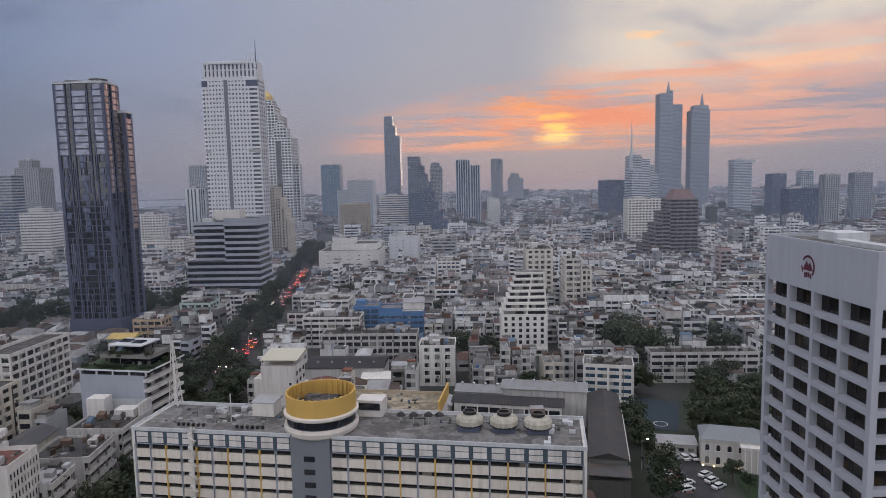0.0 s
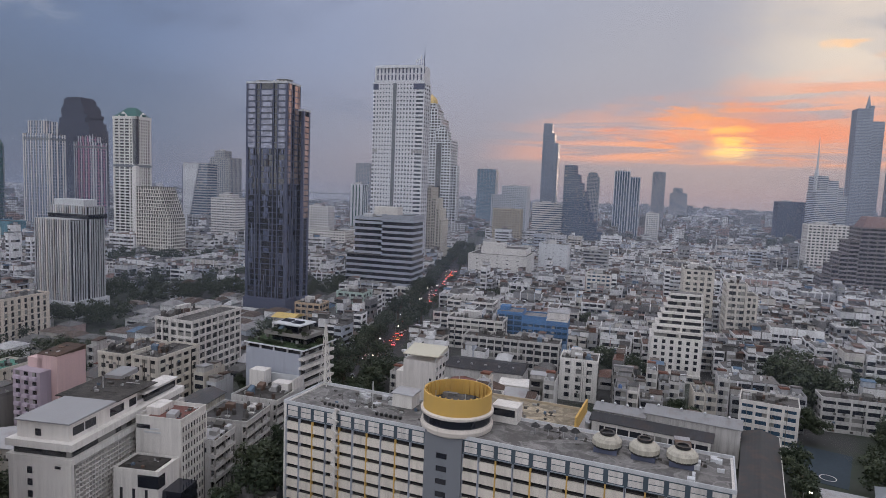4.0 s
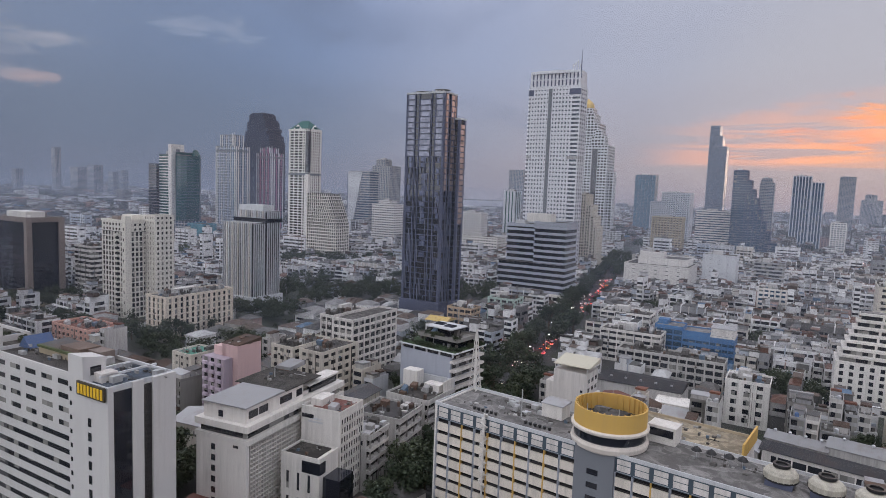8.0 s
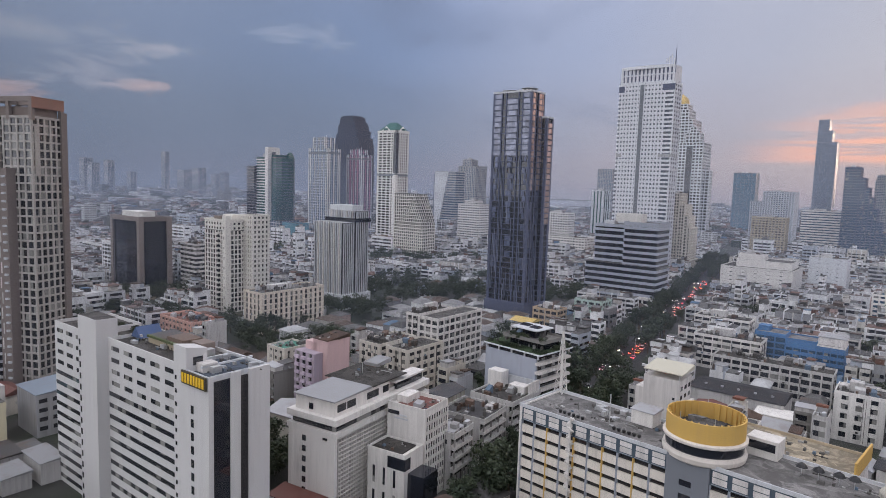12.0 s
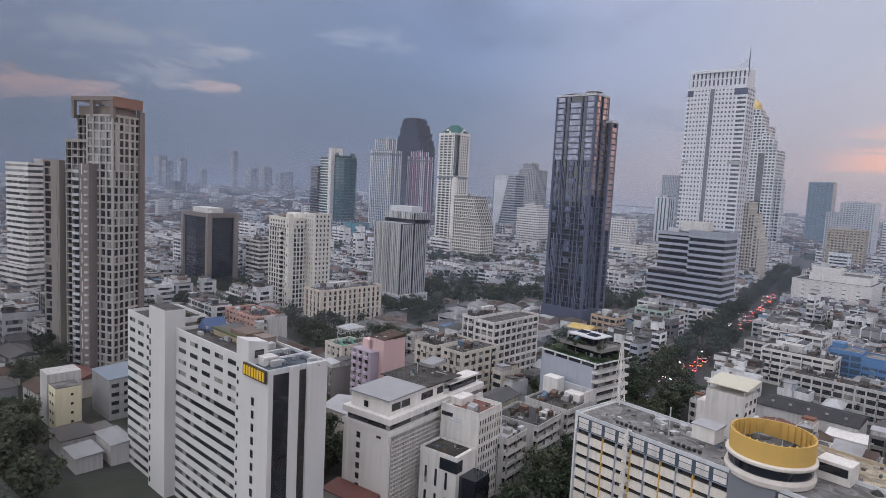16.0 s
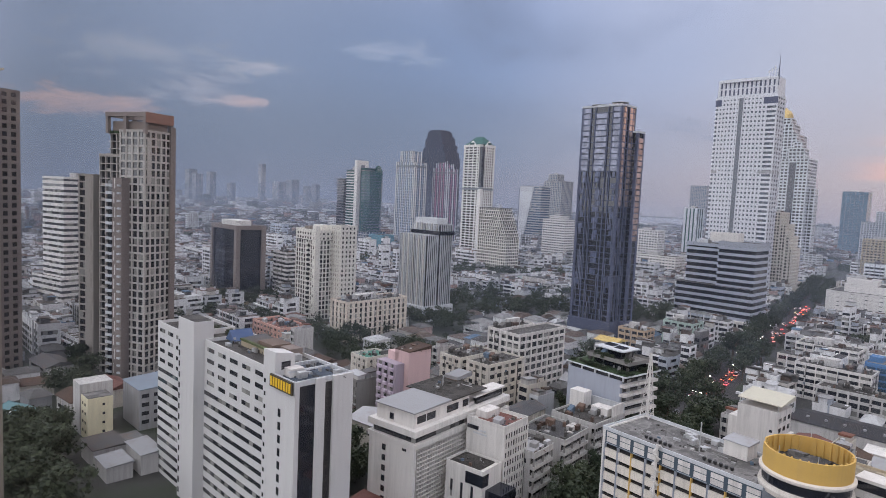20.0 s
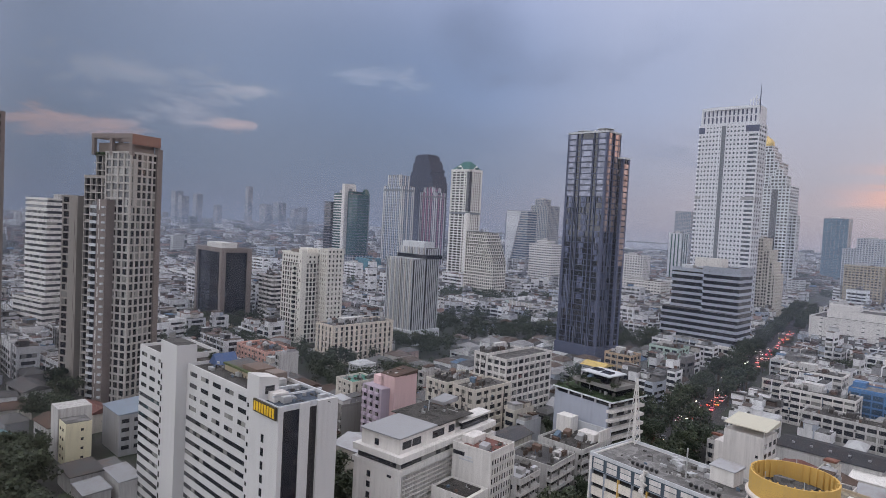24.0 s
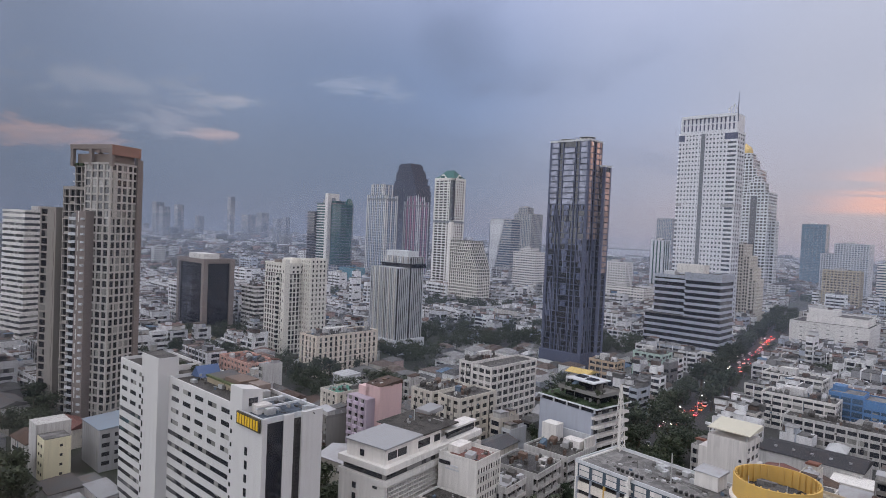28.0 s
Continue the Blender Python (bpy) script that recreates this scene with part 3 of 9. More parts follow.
def litter(root, ox, oy, w, d, z, n, seed, low=False):
    """Boxes, low sheds, tanks, vents and poles strewn over a flat roof."""
    r = random.Random(seed)
    bx = Boxes()
    for i in range(n):
        x, y, q = ox + r.uniform(-0.46, 0.46) * w, oy + r.uniform(-0.46, 0.46) * d, r.random()
        if low and q < 0.85:
            bx.box(x, y, z, r.uniform(0.2, 1.1), r.uniform(0.2, 0.9), r.uniform(0.15, 0.7))
        elif q < 0.5:
            bx.box(x, y, z, r.uniform(0.3, 1.6), r.uniform(0.3, 1.6), r.uniform(0.25, 1.2))
        elif q < 0.68:
            bx.lean(x, y, z, r.uniform(1.5, 3.2), r.uniform(1.2, 2.4), r.uniform(1.4, 2.0), r.uniform(2.1, 2.6))
        elif q < 0.82:
            k = r.uniform(0.35, 0.7)
            bx.tube(x, y, z, [(k, 0), (k, 1.3), (k * 0.5, 1.55)], 10)
        elif q < 0.92:
            bx.box(x, y, z, 0.08, 0.08, r.uniform(1.5, 3.5))
        else:
            bx.box(x, y, z + 0.05, r.uniform(2.5, 6), 0.14, 0.14)
    return tagged(part("roof_clutter", bx, CLUTTER, root, "weathered boxes, tanks and vents"), kind="stuff")


def wall_units(root, w, d, h, ox, oy, seed, fl=3.2):
    """Air conditioners, pipes and awnings on the street side and one end wall."""
    r = random.Random(seed)
    bx = Boxes()
    for i in range(int(h // fl)):
        for j in range(int(w // 3)):
            if r.random() < 0.3:
                bx.box(ox - w / 2 + 1.5 + 3 * j, oy - d / 2 - 0.2, i * fl + r.uniform(0.2, 0.6), 0.85, 0.4, 0.6)
        for j in range(int(d // 3)):
            if r.random() < 0.3:
                bx.box(ox + w / 2 + 0.2, oy - d / 2 + 1.5 + 3 * j, i * fl + r.uniform(0.2, 0.6), 0.4, 0.85, 0.6)
    for j in range(3):
        bx.box(ox + r.uniform(-0.45, 0.45) * w, oy - d / 2 - 0.08, 0.5, 0.14, 0.14, h - 0.6)
        bx.box(ox + w / 2 + 0.08, oy + r.uniform(-0.45, 0.45) * d, 0.5, 0.14, 0.14, h - 0.6)
    return tagged(part("wall_fittings", bx, CLUTTER, root, "air conditioners and rain pipes"), kind="stuff")


def building(label, x, y, w, d, h, rot=GRID, name="tower", category="building", tiers=None, plant=True, seed=1, group="", **style):
    """A building of one or more tiers, each (w, d, z0, z1, ox, oy)."""
    root = thing(name, label, category, x, y, 0, rot, group)
    claim(x, y, w, d, rot)
    tiers = tiers or [(w, d, 0, h, 0, 0)]
    for t in tiers:
        storeys(root, t[0], t[1], t[2], t[3], t[4], t[5], **style)
    t = max(tiers, key=lambda q: q[3])
    if plant:
        roof_plant(root, t[0], t[1], t[3] + 0.25, t[4], t[5], seed)
    if style.get("split") and h < 66:
        litter(root, t[4], t[5], t[0] - 1.5, t[1] - 1.5, t[3] + 0.25, 8 + int(t[0] * t[1] / 16), int(x * 7 + y))
        if h < 45:
            wall_units(root, t[0], t[1], t[3], t[4], t[5], int(x + y * 3))
    return root


# ---- ground, roads, water ----
def ground_material():
    m, nt, b = principled("city_ground", 0.95)
    pos = nt.nodes.new("ShaderNodeNewGeometry").outputs["Position"]
    n = fbm(nt, pos, 0.02, 6.0, 0.6)
    col = ramp(nt, n, [(0.0, (0.03, 0.03, 0.03)), (0.45, (0.05, 0.049, 0.048)), (0.55, (0.03, 0.04, 0.025)), (0.7, (0.07, 0.068, 0.065))], "LINEAR")
    link(nt, col, b.inputs["Base Color"])
    return m


gb = Boxes().tube(0, 0, -2.0, [(4900, 0), (4900, 2.0)], 96)
tagged(new("ground", gb.mesh("ground", ground_material())), "grey city ground of lanes and yards", "ground", kind="structure")


def ribbon(points, width, z):
    """A flat strip along a line of points."""
    bx = Boxes()
    pts = [Vector((*p, z)) for p in points]
    for i, p in enumerate(pts):
        a, b = pts[max(0, i - 1)], pts[min(len(pts) - 1, i + 1)]
        side = (b - a).normalized().cross(Vector((0, 0, 1))) * width / 2
        bx.v += [tuple(p - side), tuple(p + side)]
    for i in range(len(pts) - 1):
        bx.f.append((2 * i, 2 * i + 1, 2 * i + 3, 2 * i + 2))
    return bx


AVENUE = [(-70, 150), (-81, 210), (-96, 300), (-102.5, 370), (-116, 529), (-137, 731), (-165, 1000)]
for line, width, label in ((AVENUE, 16, "asphalt avenue with queuing evening traffic"),):
    tagged(new("road", ribbon(line, width, 0.03).mesh("road", ASPHALT)), label, "road", kind="structure")
    for (ax, ay), (bx_, by_) in zip(line, line[1:]):
        claim((ax + bx_) / 2, (ay + by_) / 2, width + 10, math.dist((ax, ay), (bx_, by_)), math.degrees(math.atan2(by_ - ay, bx_ - ax)) - 90, 0)


def water_material():
    m, nt, b = principled("river_water", 0.15, 0, 0.5)
    b.inputs["Base Color"].default_value = (0.20, 0.20, 0.19, 1)
    pos = nt.nodes.new("ShaderNodeNewGeometry").outputs["Position"]
    bump(nt, b, fbm(nt, pos, 0.08, 3.0), 0.15, 0.3)
    return m


RIVER = [(-1693, 3194), (-1389, 3321), (-1085, 3448)]
tagged(new("water", ribbon(RIVER, 1700, 0.06).mesh("water", water_material())), "pale wide river under the dusk haze", "river", kind="structure")
for (ax, ay), (bx_, by_) in zip(RIVER, RIVER[1:]):
    claim((ax + bx_) / 2, (ay + by_) / 2, 1710, math.dist((ax, ay), (bx_, by_)), math.degrees(math.atan2(by_ - ay, bx_ - ax)) - 90, 0)


# ---- evening haze, imitated by thin bluish see-through sheets between the near and the far city ----
def haze_material(name, density):
    m = bpy.data.materials.new(name)
    m.use_nodes = True
    nt = m.node_tree
    nt.nodes.clear()
    out = nt.nodes.new("ShaderNodeOutputMaterial")
    pos = nt.nodes.new("ShaderNodeNewGeometry").outputs["Position"]
    sep = nt.nodes.new("ShaderNodeSeparateXYZ")
    link(nt, pos, sep.inputs[0])
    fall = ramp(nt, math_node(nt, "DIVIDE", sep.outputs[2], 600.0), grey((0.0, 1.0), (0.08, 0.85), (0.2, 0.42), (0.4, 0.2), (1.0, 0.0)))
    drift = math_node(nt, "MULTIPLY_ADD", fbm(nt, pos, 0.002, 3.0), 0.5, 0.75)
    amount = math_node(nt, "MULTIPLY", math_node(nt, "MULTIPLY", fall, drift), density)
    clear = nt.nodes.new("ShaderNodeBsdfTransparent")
    # the bluish haze colour is painted on the sheet
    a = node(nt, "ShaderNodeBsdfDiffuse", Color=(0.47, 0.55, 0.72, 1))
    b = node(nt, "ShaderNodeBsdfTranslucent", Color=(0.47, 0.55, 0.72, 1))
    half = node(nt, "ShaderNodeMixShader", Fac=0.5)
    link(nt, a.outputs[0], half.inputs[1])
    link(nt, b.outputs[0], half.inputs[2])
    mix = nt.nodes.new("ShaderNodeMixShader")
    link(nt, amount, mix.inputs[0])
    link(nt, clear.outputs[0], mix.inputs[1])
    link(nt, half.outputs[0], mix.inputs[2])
    link(nt, mix.outputs[0], out.inputs[0])
    return m


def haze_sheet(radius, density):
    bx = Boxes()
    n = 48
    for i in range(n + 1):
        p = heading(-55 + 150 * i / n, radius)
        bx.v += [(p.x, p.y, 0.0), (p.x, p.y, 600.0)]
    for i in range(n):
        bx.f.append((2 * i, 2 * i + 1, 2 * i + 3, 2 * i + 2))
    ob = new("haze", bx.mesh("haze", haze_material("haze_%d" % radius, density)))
    return tagged(ob, "thin see-through grey-blue sheet imitating evening haze over the city", "haze", kind="structure")


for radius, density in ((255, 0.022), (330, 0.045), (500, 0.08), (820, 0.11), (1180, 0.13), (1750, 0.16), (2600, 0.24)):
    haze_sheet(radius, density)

# ---- buildings close by ----
def window_grid(root, axis, face, start, pitch, count, levels, size, glass=DARKG, name="window", out=-1):
    """Single windows in rows on a flat wall. axis x: the wall runs along x at y = face; axis y: along y at x = face."""
    w, h = size
    if axis == "x":
        me = Boxes().box(0, 0, 0, w, 0.16, h).mesh(name, glass)
    else:
        me = Boxes().box(0, 0, 0, 0.16, w, h).mesh(name, glass)
    for z in levels:
        for i in range(count):
            s = start + i * pitch
            part(name, me, glass, root, at=(s, face, z) if axis == "x" else (face, s, z))


def gold_stripe_hotel():
    w, d, top = 98.5, 16.5, 32.0
    root = thing("hotel", "long cream hotel with gold stripes and a yellow rooftop drum", "hotel", -17.2, 135.9, 0, -10.4)
    claim(-17.2, 135.9, w, d, -10.4, 5)
    fl, n, bay = 2.86, 10, 3.72
    y = -d / 2
    part("glazing", Boxes().box(0, 0, 0, w - 0.8, d - 1.2, top - 0.6), NIGHTG, root)
    left0, shaft0, shaft1 = -w / 2, -w / 2 + 10 * bay, -w / 2 + 10 * bay + 8.6
    for x in (-w / 2 + 0.35, w / 2 - 0.35):
        part("end_wall", Boxes().box(x, 0, 0, 0.7, d, top + 0.2), CLEAN, root)
    part("back_wall", Boxes().box(0, d / 2 - 0.2, 0, w - 1.4, 0.4, top), OFFWHITE, root)
    spans = [(left0 + 0.7, bay - 0.07, 10), (shaft1, (w / 2 - 0.7 - shaft1) / 14, 14)]
    for x0, p, k in spans:
        panel = Boxes().box(0, 0, 0, p - 0.34, 0.5, 1.85).mesh("spandrel_panel", SPAND)
        low = Boxes().box(0, 0, 0, p * k, 0.46, 1.85).mesh("spandrel_band", SPAND)
        for i in range(n):
            z = i * fl
            if i < 2:
                part("spandrel_band", low, SPAND, root, at=(x0 + p * k / 2, y + 0.25, z))
                continue
            for j in range(k):
                part("spandrel_panel", panel, SPAND, root, at=(x0 + (j + 0.5) * p, y + 0.25, z))
        gold = Boxes().box(0, 0, 0, 0.28, 0.62, n * fl).mesh("gold_strip", YELLOW)
        blue = Boxes().box(-0.13, 0, 0, 0.14, 0.6, n * fl).mesh("mullion", STEELB)
        for j in range(k + 1):
            if j % 2 == 0 and 0 < j < k:
                part("gold_strip", gold, YELLOW, root, at=(x0 + j * p, y + 0.22, 0))
            else:
                for s in (0, 0.26):
                    part("mullion", blue, STEELB, root, at=(x0 + j * p + s, y + 0.22, 0))
        # the blue-framed top storey with pale panels
        z = n * fl
        part("fascia", Boxes().box(x0 + p * k / 2, y + 0.35, z, p * k, 0.5, top - z), NAVY, root)
        pale = Boxes().box(0, 0, 0, p - 0.95, 0.16, 1.15).mesh("pale_panel", WHITE)
        pale2 = Boxes().box(0, 0, 0, p - 0.95, 0.16, 1.0).mesh("pale_panel", WHITE)
        sill = Boxes().box(0, 0, 0, p - 0.5, 0.18, 0.12).mesh("panel_rail", STEELB)
        for j in range(k):
            xc = x0 + (j + 0.5) * p
            part("pale_panel", pale, WHITE, root, at=(xc, y + 0.06, z + 0.55))
            part("pale_panel", pale2, WHITE, root, at=(xc, y + 0.06, z + 1.9))
            part("panel_rail", sill, STEELB, root, at=(xc, y + 0.05, z + 0.2))
    sx = (shaft0 + shaft1) / 2
    part("lift_shaft", Boxes().box(sx, y + 1.6, 0, shaft1 - shaft0, 4.2, top + 0.6), GREY_PANEL, root, "plain grey lift shaft")
    window_grid(root, "x", y - 0.52, sx - 0.2, 1, 1, [i * fl + 1.1 for i in range(3, 10)], (2.4, 1.15), PLAING, "shaft_window")
    part("roof", Boxes().box(0, 0.2, top - 0.6, w - 1.42, d - 1.3, 0.5), ROOFD, root)
    part("parapet", Boxes().ring(0, 0, top - 0.2, w + 0.1, d + 0.1, 0.8, 0.28), LGREY, root)
    # the round rooftop restaurant
    cx, cy = sx + 0.4, y + 6.2
    drum = part("drum", Boxes().tube(cx, cy, top - 1.2, [(4.2, 0), (6.4, 0.5), (7.9, 1.4), (8.1, 2.3), (7.9, 3.0)], 48), DRUMW, root, "cream saucer-shaped base")
    part("window_band", Boxes().tube(cx, cy, top + 1.8, [(7.5, 0), (7.5, 1.9)], 48), PLAING, drum, "black ribbon window")
    part("rim", Boxes().tube(cx, cy, top + 3.7, [(8.0, 0), (8.1, 0.2), (8.1, 0.55), (7.6, 0.8)], 48), DRUMW, drum)
    wall = Boxes()
    seg = 64
    for r, z in ((7.55, 0), (7.55, 3.9), (7.25, 3.9), (7.25, 0.5)):
        for i in range(seg):
            a = 2 * math.pi * i / seg
            wall.v.append((cx + r * math.cos(a), cy + r * math.sin(a), top + 4.4 + z))
    for k in range(3):
        for i in range(seg):
            p, q = k * seg + i, k * seg + (i + 1) % seg
            wall.f.append((p, q, q + seg, p + seg))
    part("drum_wall", wall, YELLOW, drum, "ochre-yellow screen wall")
    part("drum_floor", Boxes().tube(cx, cy, top + 4.5, [(7.2, 0), (7.2, 0.4)], 48), ROOFC, drum)
    rib = Boxes().box(7.05, 0, 0, 0.35, 0.25, 3.5).mesh("rib", YELLOW)
    for i in range(32):
        part("rib", rib, YELLOW, drum, at=(cx, cy, top + 4.9), turn=2 * math.pi * i / 32)
    part("lift_head", Boxes().box(cx + 0.6, cy + 0.4, top + 4.9, 5.4, 4.4, 1.5), ROOFC, drum)
    part("hatch", Boxes().lean(cx - 2.2, cy + 1.4, top + 4.9, 3, 2.6, 2.1, 1.6), ROOFL, drum)
    for a in (0.4, 1.9, 3.6, 4.4, 5.3):
        part("antenna", Boxes().box(cx + 7.4 * math.cos(a), cy + 7.4 * math.sin(a), top + 8.2, 0.09, 0.09, 1.5), METAL, drum)
    # back wing with its ochre screen
    wing = part("back_wing", Boxes().box(sx + 12, d / 2 + 7, 0, 25, 13.9, top - 0.5), WHITE, root)
    part("wing_roof", Boxes().box(sx + 12, d / 2 + 7, top - 0.45, 24.4, 13.4, 0.3), stained_roof("ochre_screed", (0.30, 0.255, 0.185)), wing)
    part("wing_edge", Boxes().ring(sx + 12, d / 2 + 7, top - 0.5, 25, 13.9, 0.9, 0.3), OCHRE, wing)
    part("ochre_screen", Boxes().box(sx + 24.7, d / 2 + 7, top - 0.4, 0.4, 14, 3.2), YELLOW, wing, "ochre-yellow roof screen")
    part("stair_head", Boxes().box(sx + 9.3, d / 2 - 1.5, top, 6, 4.5, 3.8), CLEAN, root)
    part("stair_opening", Boxes().box(sx + 9.3, d / 2 - 3.8, top + 1.6, 5, 0.2, 1.6), PLAING, root)
    hut = part("roof_hut", Boxes().box(-23, 4.2, top, 5.2, 4.2, 3.2), CLEAN, root)
    part("hut_roof", Boxes().lean(-23, 4.2, top + 3.2, 5.8, 4.8, 0.15, 0.5), TINW, hut)
    # cooling towers on low plinths
    COOLW = paint("cooling_cream", (0.46, 0.43, 0.36), 0.7, tint=0.05)
    for x in (25, 32.4, 39.6):
        base = part("cooling_tower", Boxes().tube(x, 0.6, top + 0.9, [(2.5, 0), (2.95, 0.3), (2.95, 1.3), (2.5, 1.9), (1.6, 2.3)], 20), COOLW, root, "ribbed cream cooling tower")
        part("skirt", Boxes().tube(x, 0.6, top + 0.85, [(2.7, 0), (2.98, 0.1), (2.98, 0.42), (2.7, 0.5)], 20), BLACK, base)
        part("plinth", Boxes().box(x, 0.6, top - 0.1, 4.6, 4.6, 1.0), SLATE, base)
        part("fan_ring", Boxes().tube(x, 0.6, top + 3.3, [(1.4, 0), (1.5, 0.1), (1.5, 0.6), (1.1, 0.6), (1.1, 0.2)], 16), BLACK, base)
        fin = Boxes().box(2.92, 0, 0, 0.12, 0.16, 1.1).mesh("fin", COOLW)
        for i in range(20):
            part("fin", fin, COOLW, base, at=(x, 0.6, top + 1.2), turn=2 * math.pi * i / 20)
    for i, x in enumerate((9.5, 12.3, 15.6, 18.0)):
        para = part("parasol", Boxes().tube(x, 2.0 + 0.3 * i, top + 1.6, [(1.1, 0), (0.75, 0.5), (0.1, 0.9)], 8), BLACK, root, "half-closed dark parasol")
        part("parasol_pole", Boxes().box(x, 2.0 + 0.3 * i, top - 0.1, 0.1, 0.1, 1.9), METAL, para)
    rng = random.Random(3)
    pot = Boxes().tube(0, 0, 0, [(0.3, 0), (0.42, 0.5), (0.35, 0.7)], 8).mesh("condenser", BLACK)
    for i in range(12):
        part("condenser", pot, BLACK, root, at=((-40, -26)[i // 6] + 1.2 * (i % 6), -4.8, top - 0.1))
    for i in range(16):
        part("roof_pipe", Boxes().box(rng.uniform(-36, -26), rng.uniform(0, 6), top - 0.1, rng.uniform(0.2, 1.8), rng.uniform(0.2, 1.4), rng.uniform(0.3, 1.3)), METAL, root)
    for i in range(9):
        part("roof_box", Boxes().box(rng.uniform(34, 47), rng.uniform(-6, 6), top - 0.1, rng.uniform(0.5, 2), rng.uniform(0.5, 2), rng.uniform(0.3, 1.2)), LGREY, root)
    part("flue", Boxes().tube(-29, -1.5, top - 0.1, [(0.15, 0), (0.15, 6.5)], 8), METAL, root)
    litter(root, -29, 1.5, 34, 11, top - 0.1, 46, 61, True)
    litter(root, 26, 3.5, 40, 7, top - 0.1, 42, 62, True)
    litter(root, sx + 11, d / 2 + 7, 20, 11, top - 0.15, 26, 63, True)
    # white spiral escape stair on the front
    stair = part("escape_stair", Boxes().tube(left0 + 4.0 * bay, y - 0.9, 0, [(0.22, 0), (0.22, top + 1.4)], 10), CLEAN, root, "white spiral escape stair")
    tread = Boxes().box(0.45, 0, 0, 0.9, 0.34, 0.1).mesh("tread", CLEAN)
    for i in range(96):
        part("tread", tread, CLEAN, stair, at=(left0 + 4.0 * bay, y - 0.9, top + 1.2 - 0.19 * i), turn=i * 0.42)
    # lattice mast on the back corner
    mast = part("radio_mast", Boxes().box(-w / 2 + 0.9, d / 2 - 0.6, top - 0.1, 0.25, 0.25, 16), CLEAN, root, "white lattice radio mast")
    for i in range(9):
        z0, k0, k1 = top - 0.1 + 1.8 * i, 1.15 * (1 - i / 10), 1.15 * (1 - (i + 1) / 10)
        for ax, ay, bx_, by_ in ((-1, -1, 1, -1), (1, -1, 1, 1), (1, 1, -1, 1), (-1, 1, -1, -1)):
            px, py = -w / 2 + 0.9, d / 2 - 0.6
            part("lattice_bar", Boxes().beam((px + ax * k0, py + ay * k0, z0), (px + bx_ * k1, py + by_ * k1, z0 + 1.8), 0.055), CLEAN, mast)
            part("lattice_leg", Boxes().beam((px + ax * k0, py + ay * k0, z0), (px + ax * k1, py + ay * k1, z0 + 1.8), 0.07), CLEAN, mast)
    return root


gold_stripe_hotel()


